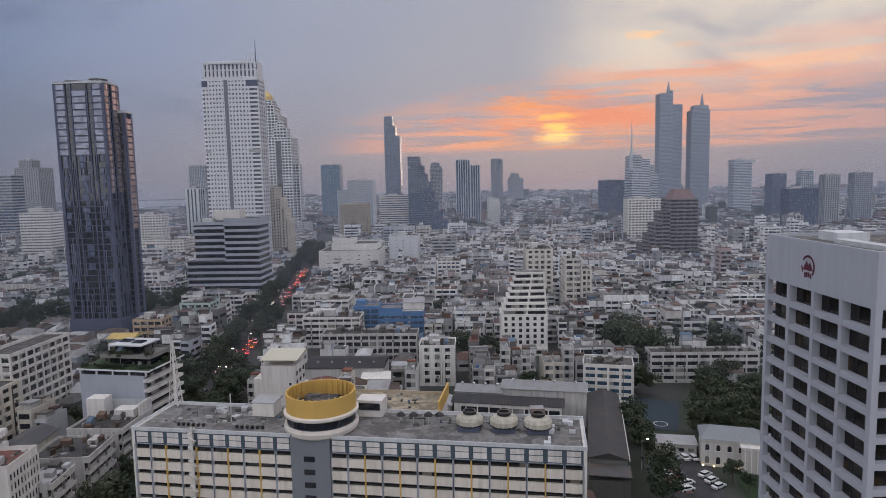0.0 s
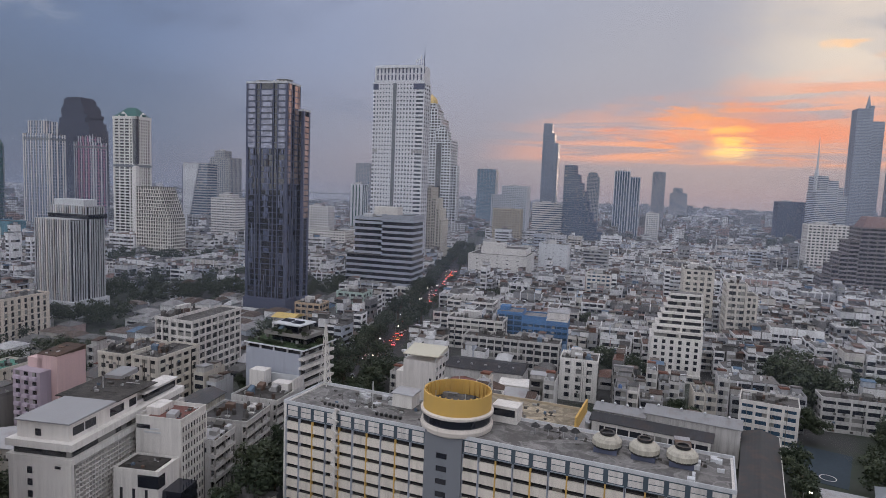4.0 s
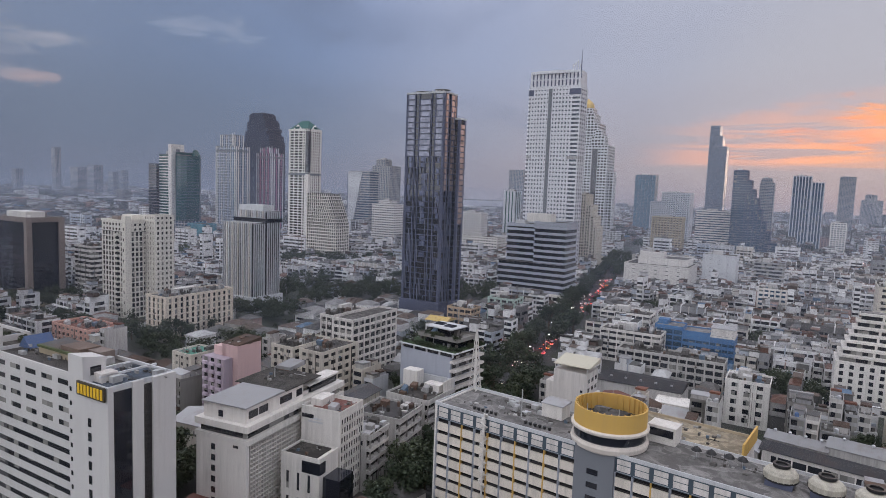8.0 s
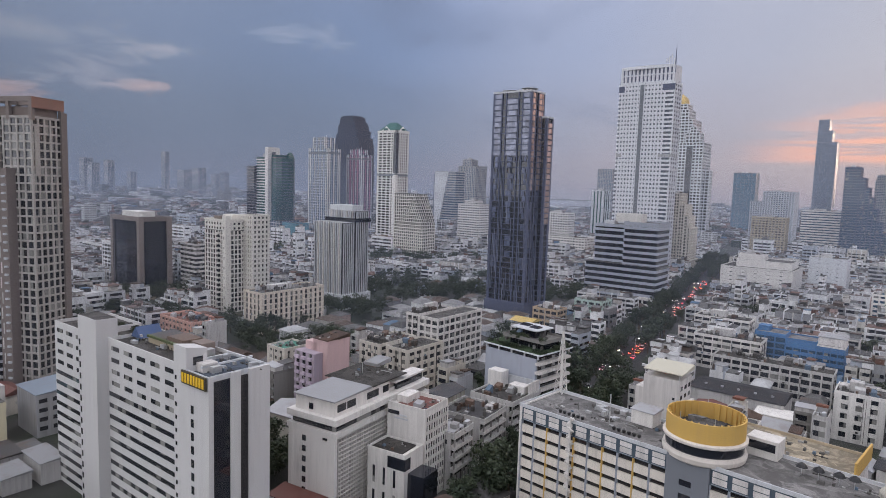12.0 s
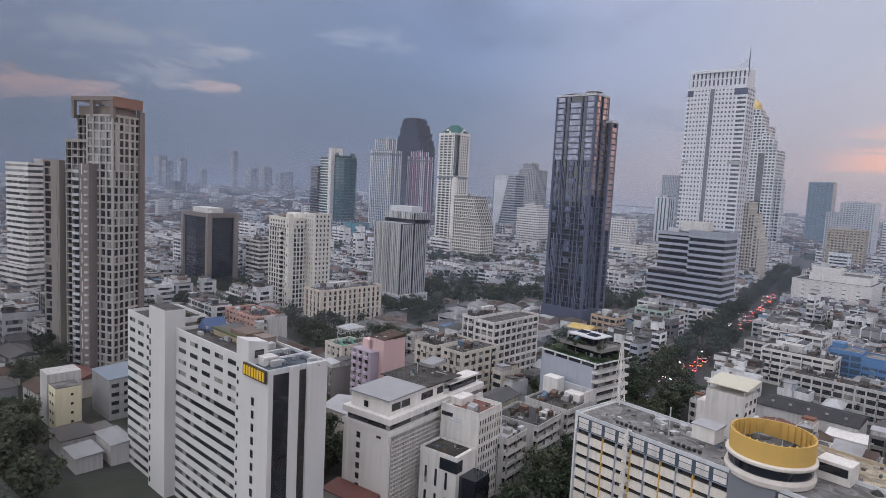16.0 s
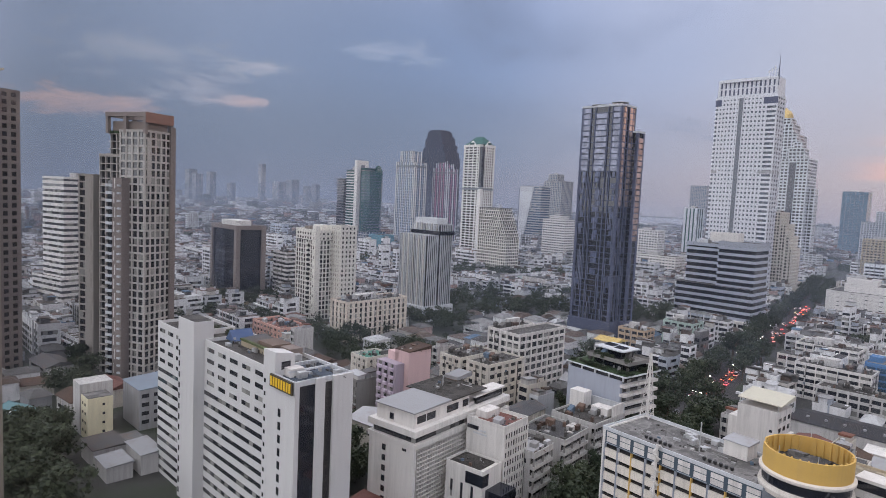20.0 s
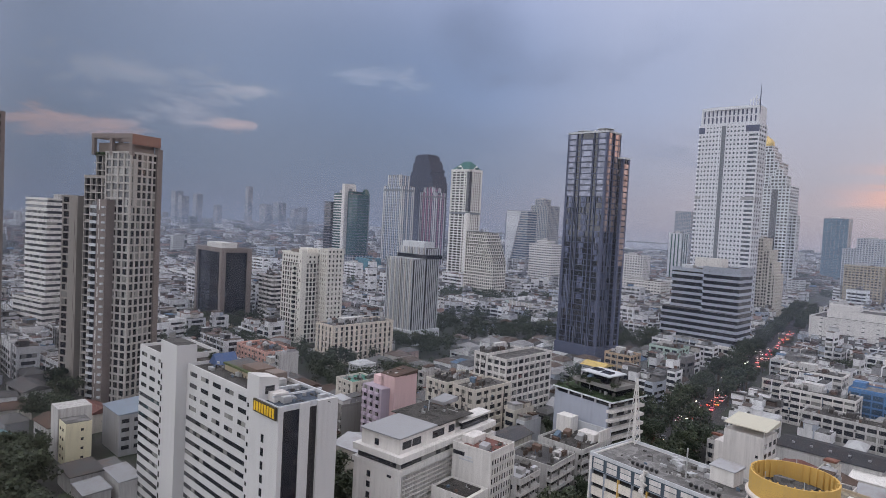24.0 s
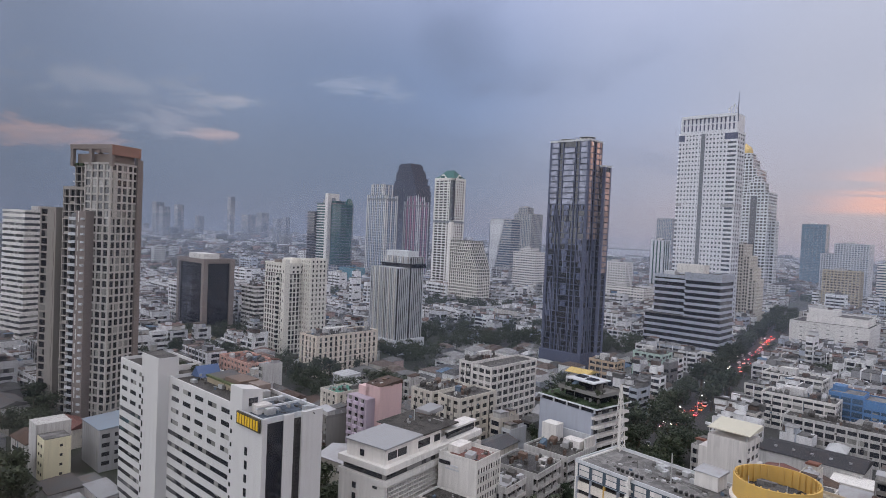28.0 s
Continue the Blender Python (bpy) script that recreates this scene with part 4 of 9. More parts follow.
def grid_office():
    """The office tower with deep window frames."""
    w, d, top, fl = 34.0, 27.6, 75.0, 3.55
    cx, cy = 56.5 + w / 2, 77.6 + d / 2
    root = thing("office_tower", "white office tower with a deep grid of dark windows", "office tower", cx, cy, 0, -1.2)
    claim(cx, cy, w, d, -1.2, 4)
    part("glazing", Boxes().box(0, 0, 0, w - 2.4, d - 2.4, top - 6.8), LITG, root)
    part("fascia", Boxes().box(0, 0, top - 6.9, w, d, 6.3), OFFICEW, root, "plain pale fascia under the roof")
    part("roof", Boxes().box(0, 0, top - 0.75, w - 1.0, d - 1.0, 0.3), ROOFL, root)
    part("parapet", Boxes().ring(0, 0, top - 0.7, w + 0.04, d + 0.04, 0.75, 0.4), OFFICEW, root)
    for i, (x, y, sx, sy, h) in enumerate(((6, 3, 12, 8, 2.2), (-9, 6, 5, 5, 1.4), (3, -8, 14, 3, 0.9), (-12, -4, 2, 12, 0.7))):
        part("roof_machine", Boxes().box(x, y, top - 0.5, sx, sy, h), LGREY, root)
    part("guard_rail", Boxes().ring(0, 0, top + 0.5, w - 1.5, d - 1.5, 0.06, 0.06), METAL, root)
    n = int((top - 6.9) // fl)
    band = Boxes().box(0, 0, 0, w - 0.1, d - 0.1, 0.9).mesh("floor_band", OFFICEW)
    for i in range(n + 1):
        part("floor_band", band, OFFICEW, root, at=(0, 0, top - 6.9 - i * fl - 0.55))
    pier = Boxes().box(0, 0, 0, w, 0.72, top - 6.9).mesh("pier", OFFICEW)
    for i in range(1, 4):
        part("pier", pier, OFFICEW, root, at=(0, -d / 2 + 0.42 + (d - 0.84) * i / 4, 0))
    pier = Boxes().box(0, 0, 0, 0.85, d, top - 6.9).mesh("pier", OFFICEW)
    for i in range(1, 5):
        part("pier", pier, OFFICEW, root, at=(-w / 2 + 0.42 + (w - 0.84) * i / 5, 0, 0))
    pier = Boxes().box(0, 0, 0, 0.9, 0.9, top - 6.9).mesh("corner_pier", OFFICEW)
    for ax in (-1, 1):
        for ay in (-1, 1):
            part("corner_pier", pier, OFFICEW, root, at=(ax * (w / 2 - 0.43), ay * (d / 2 - 0.43), 0))
    mull = Boxes().box(-w / 2 + 1.17, 0, 0, 0.12, 0.09, top - 6.9).mesh("mullion", BLACK)
    for i in range(4):
        for k in (1, 2):
            part("mullion", mull, BLACK, root, at=(0, -d / 2 + 0.42 + (d - 0.84) * (i + k / 3) / 4, 0))
    # a round red badge with a mountain, as plain shapes
    bx, by, bz = -w / 2 - 0.06, d / 2 - 12.4, top - 3.9
    red = paint("badge_red", (0.11, 0.025, 0.045), 0.1)
    badge = part("badge", Boxes(), red, root, "dark red round emblem")
    seg = 32
    bm = Boxes()
    for r in (1.75, 1.4):
        for i in range(seg):
            a = 2 * math.pi * i / seg
            bm.v.append((bx, by + r * math.cos(a), bz + r * math.sin(a)))
    for i in range(3, seg - 19 + 19):
        p, q = i, (i + 1) % seg
        if 0.60 < (i / seg) < 0.9:
            continue
        bm.f.append((p, p + seg, q + seg, q))
    badge.data = bm.mesh("badge", red)
    hill = Boxes()
    hill.v += [(bx, by - 1.35, bz - 0.55), (bx, by - 0.5, bz + 0.75), (bx, by - 0.1, bz + 0.25), (bx, by + 0.35, bz + 0.95), (bx, by + 1.35, bz - 0.55)]
    hill.f.append((0, 1, 2, 3, 4))
    part("emblem_hill", hill, red, badge)
    for i in range(4):
        part("emblem_bar", Boxes().box(bx, by - 0.75 + 0.5 * i, bz - 1.7 + 0.12 * (i in (1, 2)), 0.06, 0.3, 0.75), red, badge)


grid_office()


def ribbon_hotel():
    """The white hotel with ribbon windows, a taller stair block and black glass stripes."""
    fl, n = 2.9, 15
    top = fl * n + 0.6
    root = thing("hotel", "white hotel slab with ribbon windows and black glass stripes", "hotel", -143.9, 88.3, 0, -4)
    claim(-143.9, 88.3, 76, 16, -4, 4)
    y = -7.25

    def block(name, x0, x1, y0, z, material=HOTELW):
        return part(name, Boxes().box((x0 + x1) / 2, (y0 + 7.25) / 2, 0, x1 - x0, 7.25 - y0, z), material, root)
    block("west_wing", -37, -18.5, y, top - 0.4)
    part("stair_block", Boxes().box(-13.55, y + 1.0, 0, 9.9, 5.2, top + 5.2), HOTELW, root)
    part("stair_roof", Boxes().box(-13.55, y + 1.0, top + 5.2, 9.4, 4.7, 0.12), ROOFC, root)
    block("link_wing", -18.5, -8.6, y + 3.6, top - 1.0)
    part("link_roof", Boxes().box(-13.55, 1.8, top - 1.0, 9.6, 10.4, 0.12), ROOFC, root)
    block("main_wing", -8.6, 24.0, y + 1.2, top - 0.4)
    block("end_block", 24.0, 37.0, y, top - 0.3)
    part("end_turret", Boxes().box(26.6, y + 2.4, top - 0.3, 5.0, 4.8, 4.6), HOTELW, root)
    part("turret_lean", Boxes().lean(26.6, y + 2.4, top + 4.3, 5.0, 4.8, 0.9, 0.05), HOTELW, root)
    part("turret_opening", Boxes().box(29.1, y + 2.6, top + 1.2, 0.14, 2.2, 1.7), PLAING, root)
    part("turret_cap", Boxes().box(30.4, y + 3.9, top - 0.3, 2.6, 3.4, 2.0), WHITE, root)
    for x0, x1, yy in ((-37, -18.5, y), (-8.6, 24.0, y + 1.2)):
        cx, w = (x0 + x1) / 2, x1 - x0
        k = 3 if w < 20 else 5
        for i in range(n):
            z = i * fl + 1.3
            if i >= n - 4:
                p = (w - 1.2) / k
                for j in range(k):
                    wd = part("window", Boxes().box(x0 + 0.6 + (j + 0.5) * p, yy, z, p * 0.62, 0.14, 1.05), DARKG, root)
            else:
                part("ribbon_window", Boxes().box(cx - 0.2, yy, z, w - 1.0, 0.14, 1.05), DARKG, root)
        part("roof", Boxes().box(cx, (yy + 7.25) / 2, top - 0.38, w - 0.6, 7.25 - yy - 0.6, 0.15), ROOFC, root)
        part("parapet", Boxes().ring(cx, (yy + 7.25) / 2, top - 0.4, w - 0.02, 7.25 - yy - 0.02, 1.0, 0.3), HOTELW, root)
    window_grid(root, "x", y - 1.6, -17.6, 1, 1, [i * fl + 1.2 for i in range(n)], (0.7, 1.5), DARKG, "slit_window")
    window_grid(root, "x", y, 31.2, 1, 1, [i * fl + 1.0 for i in range(n - 2)], (1.0, 1.7), DARKG, "window")
    window_grid(root, "x", y, 24.9, 1, 1, [i * fl + 1.2 for i in range(n)], (0.6, 0.9), DARKG, "slit_window")
    # the end wall: two tall black glass stripes between white bands
    x = 37.0
    for y0, y1, m, out, nm in ((y, y + 1.1, HOTELW, 0.25, "white_strip"), (y + 1.1, y + 5.0, PLAING, 0.05, "black_strip"), (y + 5.0, y + 7.4, HOTELW, 0.3, "white_strip"),
                               (y + 7.4, y + 9.3, SOOT, 0.05, "black_strip"), (y + 9.3, y + 14.5, HOTELW, 0.6, "white_strip")):
        part(nm, Boxes().box(x + out / 2, (y0 + y1) / 2, 0, out, y1 - y0, top + (0.5 if m is HOTELW else -0.6)), m, root)
    slat = Boxes().box(x + 0.1, y + 8.25, 0, 0.12, 1.86, 0.12).mesh("slat", SOOT)
    for i in range(40):
        part("slat", slat, SOOT, root, at=(0, 0, 3 + i * 1.0))
    sign = part("roof_sign", Boxes().box(32.4, y - 0.4, top - 2.2, 9.0, 0.4, 2.7), paint("sign_board", (0.055, 0.045, 0.03), 0.2), root, "yellow-lettered hotel sign board")
    # a faint glow is added to the yellow of the sign bars
    bar_glow = emitter("sign_yellow", (0.75, 0.46, 0.03), 0.04)
    for i in range(8):
        part("sign_bar", Boxes().box(28.7 + 1.06 * i, y - 0.66, top - 1.85, 0.62, 0.14, 2.0), bar_glow, sign)
    part("end_roof", Boxes().box(30.5, 0.3, top - 0.28, 12.4, 13.2, 0.12), stained_roof("blue_grey_roof", (0.10, 0.125, 0.165)), root)
    part("end_parapet", Boxes().ring(30.5, 0, top - 0.3, 12.96, 14.46, 0.9, 0.25), LGREY, root)
    # rooftop clutter
    part("blue_tarpaulin", Boxes().gable(-5.4, 2.2, top + 0.2, 4.5, 6, 2.6, 0.1, False), paint("tarpaulin_blue", (0.07, 0.11, 0.22), 0.3), root, "faded blue tarpaulin")
    part("dark_shed", Boxes().box(14, 4.4, top - 0.2, 9, 3.5, 2.4), BROWN, root)
    part("planter", Boxes().box(9, -0.4, top + 1.4, 18, 0.7, 0.5), paint("planter_green", (0.07, 0.09, 0.03), 0.4), root, "planter with low greenery")
    part("pale_canopy", Boxes().lean(3.5, 3.0, top + 1.6, 8, 6, 0.12, 0.5), TIN, root)
    litter(root, 8, 1.6, 28, 9, top - 0.2, 50, 64, True)
    litter(root, 31, 1.0, 10, 11, top - 0.16, 22, 65, True)
    litter(root, -28, 2.0, 16, 9, top - 0.25, 24, 66, True)
    part("roof_beam", Boxes().box(31.5, 0.8, top + 0.9, 0.4, 12.4, 0.4), LGREY, root)
    part("roof_beam", Boxes().box(30.5, 5.6, top + 0.9, 12.0, 0.4, 0.4), LGREY, root)
    part("roof_room", Boxes().box(10.5, 3.2, top - 0.2, 7, 5, 2.7), paint("tan_room", (0.15, 0.105, 0.085), 0.5), root)
    part("roof_ledge", Boxes().box(9, 0.2, top - 0.2, 19, 0.5, 1.6), OCHRE, root)
    rng = random.Random(5)
    for i in range(14):
        part("roof_machine", Boxes().box(rng.uniform(-7, 36), rng.uniform(-3, 6), top - 0.2, rng.uniform(0.6, 2.2), rng.uniform(0.6, 2.2), rng.uniform(0.5, 1.8)), METAL, root)
    return root


RIBBON = ribbon_hotel()


def hospital_block():
    """White block with a sunshade grid, a set-back top floor and a lower annexe."""
    root = thing("hospital", "white medical block with a sunshade grid and grey tin roof", "building", -114, 133.5, 0, 3)
    claim(-114, 133.5, 17, 44, 3, 3)
    claim(-98, 128, 24, 34, 3, 2)
    w, d, top = 15.5, 42.0, 26.0
    part("glazing", Boxes().box(-0.3, 0.4, 0, w - 1.8, d - 1.4, top - 3.4), DARKG, root)
    part("end_wall", Boxes().box(0, -d / 2 + 0.2, 0, w, 1.0, top - 3.4), CLEAN, root)
    part("gallery", Boxes().box(0, 0, top - 3.4, w - 1.2, d - 1.2, 2.2), DARKG, root)
    for z, t in ((top - 4.6, 1.3), (top - 1.5, 1.6)):
        part("cornice", Boxes().box(0, 0, z, w + 0.9, d + 0.9, t), CLEAN, root)
    # sunshade grid on the long side
    x = w / 2 - 0.35
    for i in range(18):
        part("grid_rail", Boxes().box(x, 0.6, 1.2 + i * 1.15, 0.7, d - 1.4, 0.2), CLEAN, root)
    for i in range(41):
        part("grid_fin", Boxes().box(x + 0.02, -d / 2 + 1.2 + i * 1.0, 0.6, 0.66, 0.15, 20.6), CLEAN, root)
    window_grid(root, "x", -d / 2 - 0.32, 1.8 - w / 2 + 3.6, 1, 1, [2.2 + 2.75 * i for i in range(7)], (1.2, 1.5), PLAING)
    window_grid(root, "x", -d / 2 - 0.32, 4.6, 1, 1, [2.2 + 2.75 * 6.6], (1.4, 0.6), DARKG)
    # penthouse with a low tin roof
    px, py, pw, pd = 0.0, -8.5, 13.0, 23.0
    part("penthouse", Boxes().box(px, py, top, pw, pd, 4.0), CLEAN, root)
    for s, nm in ((1, "dark_opening"),):
        for y0, l in ((-19, 3.4), (-15.2, 3.4), (-7, 5.0), (0.0, 2.6)):
            part(nm, Boxes().box(pw / 2, y0 + l / 2, top + 1.1, 0.16, l, 1.9), PLAING, root)
    part("dark_opening", Boxes().box(-1.2, py - pd / 2, top + 0.8, 1.4, 0.16, 1.6), PLAING, root)
    part("tin_roof", Boxes().lean(px, py - 4.5, top + 4.0, pw + 0.8, pd - 8, 0.3, 0.55), sheet_metal("silver_tin", (0.36, 0.36, 0.37), 0.1), root, "grey tin lean-to roof")
    part("dark_roof", Boxes().box(px - 1.5, py + 11.5, top + 4.02, pw + 4, 16, 0.25), ROOFC, root)
    part("rear_block", Boxes().box(px - 2.0, py + 15, top, pw - 1, 8, 4.0), CLEAN, root)
    part("pale_shed", Boxes().lean(-5.5, 13.5, top + 4.3, 5, 7, 0.9, 1.4), TINW, root)
    part("long_ledge", Boxes().box(3.5, 11, top + 0.1, 4.0, 18, 0.9), CLEAN, root)
    part("pole", Boxes().tube(-3, 3, top + 4.2, [(0.12, 0), (0.12, 3.0)], 8), METAL, root)
    # second wing towards the street
    wing = part("east_wing", Boxes().box(15.4, 4.2, 0, 12.2, 11.4, 25), CLEAN, root, "white wing with small square windows")
    for i in range(9):
        part("wing_rail", Boxes().box(21.5, 4.2, 1.4 + 2.5 * i, 0.34, 11.6, 0.9), CLEAN, wing)
    me = Boxes().box(0, 0, 0, 0.3, 0.5, 23).mesh("wing_fin", CLEAN)
    for i in range(10):
        part("wing_fin", me, CLEAN, wing, at=(21.52, -1.4 + i * 1.24, 1))
    part("wing_glass", Boxes().box(21.44, 4.2, 1.2, 0.16, 11.2, 22.4), DARKG, wing)
    part("wing_roof", Boxes().box(16.2, 4.2, 25.0, 9.8, 9.8, 0.12), TERRA, wing)
    part("wing_parapet", Boxes().ring(15.4, 4.2, 25.0, 12.2, 11.4, 0.9, 0.25), CLEAN, wing)
    part("wing_room", Boxes().box(11.9, 4.6, 25.0, 3.6, 6, 2.0), WHITE, wing)
    for i in range(2):
        part("name_bar", Boxes().box(13.8, -1.55, 22.6 - 0.9 * i, 4.4 - 0.8 * (i == 0), 0.1, 0.45), LGREY, wing)
    # low annexe with a black glass corner
    ann = part("annexe", Boxes().box(16.2, -7.2, 0, 11.5, 8.4, 16.5), CLEAN, root)
    part("annexe_roof", Boxes().box(15.5, -7.2, 16.5, 9.2, 7.6, 0.3), ROOFC, ann)
    part("annexe_parapet", Boxes().ring(16.2, -7.2, 16.5, 11.5, 8.4, 0.7, 0.2), CLEAN, ann)
    part("black_corner", Boxes().box(24.2, -6.6, 0, 5.0, 6.6, 12.0), PLAING, ann, "black glass corner bay")
    for i in range(3):
        part("slit_window", Boxes().box(12.5 + 3.2 * i, -11.4, 8.0, 0.7, 0.16, 4.5), DARKG, ann)
        part("slit_window", Boxes().box(12.5 + 3.2 * i, -11.4, 1.5, 0.7, 0.16, 4.5), DARKG, ann)
    part("corner_glass", Boxes().box(19.4, -10.2, 13.0, 5.3, 2.6, 3.0), PLAING, ann)
    part("wing_gallery", Boxes().box(11.4, -1.56, 22.8, 3.6, 0.14, 1.0), PLAING, wing)
    part("wing_shelter", Boxes().lean(17.6, 1.2, 25.1, 2.4, 2.0, 1.2, 1.7), GREYW, wing)
    litter(root, -1.0, 6, 10, 14, top + 4.3, 16, 67, True)
    litter(root, 16.2, 4.2, 9, 9, 25.1, 12, 68, True)
    litter(root, 15.5, -7.2, 8, 6.5, 16.8, 8, 69, True)
    wall_units(root, 13, 23, 3.8, 0, -8.5, 70)
    part("long_gallery", Boxes().box(5.7, 13.5, top + 0.2, 1.2, 13, 2.0), PLAING, root)
    part("gallery_roof", Boxes().box(4.6, 13.0, top + 2.4, 4.6, 15, 0.5), CLEAN, root)
    part("red_canopy", Boxes().lean(-1.5, -24.4, 5.0, 15, 6.5, 0.2, 1.0), TERRA, root, "dark red tiled canopy")
    part("canopy_wall", Boxes().box(-1.5, -24.2, 0, 13.5, 6.0, 5.0), CLEAN, root)


hospital_block()


def garden_block():
    root = thing("garden_building", "grey building stepping up to planted roof terraces", "building", -99.7, 206.4, 0, -11.5)
    claim(-99.7, 206.4, 27, 20, -11.5)
    part("blank_wall", Boxes().box(-0.6, 0, 0, 22.8, 18, 26.2), paint("blue_grey_wall", (0.33, 0.35, 0.40), 0.25), root, "blank blue-grey side wall")
    me = Boxes().box(11.6, 0, 0, 2.0, 18.4, 0.9).mesh("balcony", WHITE)
    for i in range(8):
        part("balcony", me, WHITE, root, at=(0, 0, 2.5 + 3.1 * i))
        part("window_row", Boxes().box(10.9, 0, 3.6 + 3.1 * i, 0.14, 16.5, 1.7), DARKG, root)
    part("gallery", Boxes().box(0, 0, 26.2, 22, 17, 1.5), PLAING, root)
    for i in range(5):
        part("gallery_post", Boxes().box(-11.6 + 5.8 * i, -8.9, 26.2, 0.5, 0.5, 1.5), LGREY, root)
    part("terrace_slab", Boxes().box(0.3, 0, 27.7, 25.6, 19.4, 0.4), LGREY, root)
    part("terrace_soil", Boxes().box(0.3, 0, 28.1, 24.8, 18.6, 0.12), LAWN, root)
    part("glass_room", Boxes().box(2, 1.5, 28.1, 15, 9, 2.6), PLAING, root)
    part("upper_slab", Boxes().box(2, 1, 30.7, 18, 13, 0.45), CONCRETE, root)
    part("upper_rail", Boxes().ring(2, 1, 31.15, 18, 13, 0.8, 0.12), CONCRETE, root)
    part("top_room", Boxes().box(0, 2, 31.15, 9, 7, 2.8), PLAING, root)
    part("top_slab", Boxes().box(0.4, 1.8, 33.95, 12, 9.6, 0.4), LGREY, root)
    part("solar_panel", Boxes().lean(2.6, 1, 34.35, 4, 3, 0.1, 0.5), PLAING, root)
    part("solar_panel", Boxes().lean(-2.6, 2, 34.35, 4, 3, 0.1, 0.5), PLAING, root)
    return root


GARDEN = garden_block()
litter(GARDEN, 0.3, 0, 23, 17, 28.2, 30, 72)
litter(GARDEN, 2, 1, 16, 11, 31.2, 20, 73)


def street_row(label, x, y, w, d, h, rot, roof, seed):
    """A flat-roofed row house whose balconies and openings face the tree-lined street."""
    rng = random.Random(seed)
    root = thing("shop_row", label, "row house", x, y, 0, rot)
    claim(x, y, w, d, rot, 1)
    part("wall", Boxes().box(-0.7, 0, 0, w - 1.4, d, h), OFFWHITE, root)
    part("roof", Boxes().box(-0.3, 0, h, w - 0.8, d - 0.6, 0.12), roof, root)
    part("parapet", Boxes().ring(0, 0, h, w, d, 0.8, 0.25), OFFWHITE, root)
    n = int(h // 3.2)
    me = Boxes().box(w / 2 - 0.75, 0, 0, 1.5, d - 0.1, 1.0).mesh("balcony", OFFWHITE)
    dk = Boxes().box(w / 2 - 1.45, 0, 0, 0.16, d - 1.0, 1.7).mesh("dark_opening", PLAING)
    for i in range(n):
        part("balcony", me, OFFWHITE, root, at=(0, 0, h - 0.9 - 3.2 * i))
        part("dark_opening", dk, PLAING, root, at=(0, 0, h - 2.8 - 3.2 * i))
    for i in range(int(d // 4) + 1):
        part("post", Boxes().box(w / 2 - 0.3, -d / 2 + 0.4 + i * (d - 0.8) / int(d // 4), 0, 0.4, 0.4, h), CONCRETE, root)
    for i in range(7):
        part("roof_clutter", Boxes().box(rng.uniform(-0.42, 0.42) * w, rng.uniform(-0.42, 0.42) * d, h + 0.12, rng.uniform(0.5, 2.4), rng.uniform(0.5, 2.4), rng.uniform(0.4, 1.5)), rng.choice((METAL, GREYW, OFFWHITE, TINB)), root)
    litter(root, 0, 0, w - 1.5, d - 1.5, h + 0.12, 22, seed + 70)
    wall_units(root, w - 1.4, d, h, -0.7, 0, seed + 80)
    for i in range(3):
        part("window", Boxes().box(-w * 0.3 + w * 0.25 * i, -d / 2, h - 2.6, w * 0.16, 0.14, 1.2), DARKG, root)
    return root


sr = street_row("cream row house with a pale tin roof and black balcony rails", -95.6, 148.5, 11.5, 10.5, 16, 2, ROOFC, 1)
part("tin_roof", Boxes().lean(-0.4, -1.6, 16.4, 10.4, 5.6, 0.3, 0.8), TINW, sr)
part("tin_roof", Boxes().lean(-0.4, 3.3, 16.4, 10.4, 3.6, 0.3, 0.9), TIN, sr)
street_row("weathered row house with a black stained flat roof", -97.4, 166, 15.5, 15, 15.6, 2, paint("tarred_roof", (0.05, 0.048, 0.05), 0.3), 2)
sr = street_row("weathered row house with roof rooms below a garden building", -97.4, 187, 16.5, 18, 15.6, -4, ROOFC, 3)
part("stair_head", Boxes().box(-6.2, 4.4, 15.7, 5.6, 4.4, 5.6), CLEAN, sr, "plain white stair head")
part("roof_room", Boxes().box(3.2, 3.2, 15.7, 6.0, 4.2, 2.6), WHITE, sr)
part("room_window", Boxes().box(2.4, 1.1, 16.6, 2.6, 0.14, 1.1), PLAING, sr)
part("white_wall", Boxes().box(1.5, 8.4, 15.7, 13, 0.5, 3.4), LGREY, sr)
part("side_wall", Boxes().box(7.6, 5.0, 15.7, 0.5, 6.5, 4.0), WHITE, sr)
hall = thing("hall", "workshop hall under a dark tin gable roof", "hall", -124, 189, 0, 2)
claim(-124, 189, 11, 17, 2)
part("wall", Boxes().box(0, 0, 0, 9.5, 15, 9.5), CREAM, hall)
part("roof", Boxes().gable(0, 0, 9.5, 10.5, 16, 1.6, 0.15, False), sheet_metal("soot_tin", (0.07, 0.07, 0.075), 0.2), hall)
for i in range(6):
    part("pilaster", Boxes().box(4.8, -6.9 + 2.75 * i, 0, 0.4, 0.4, 9.4), CREAM, hall)


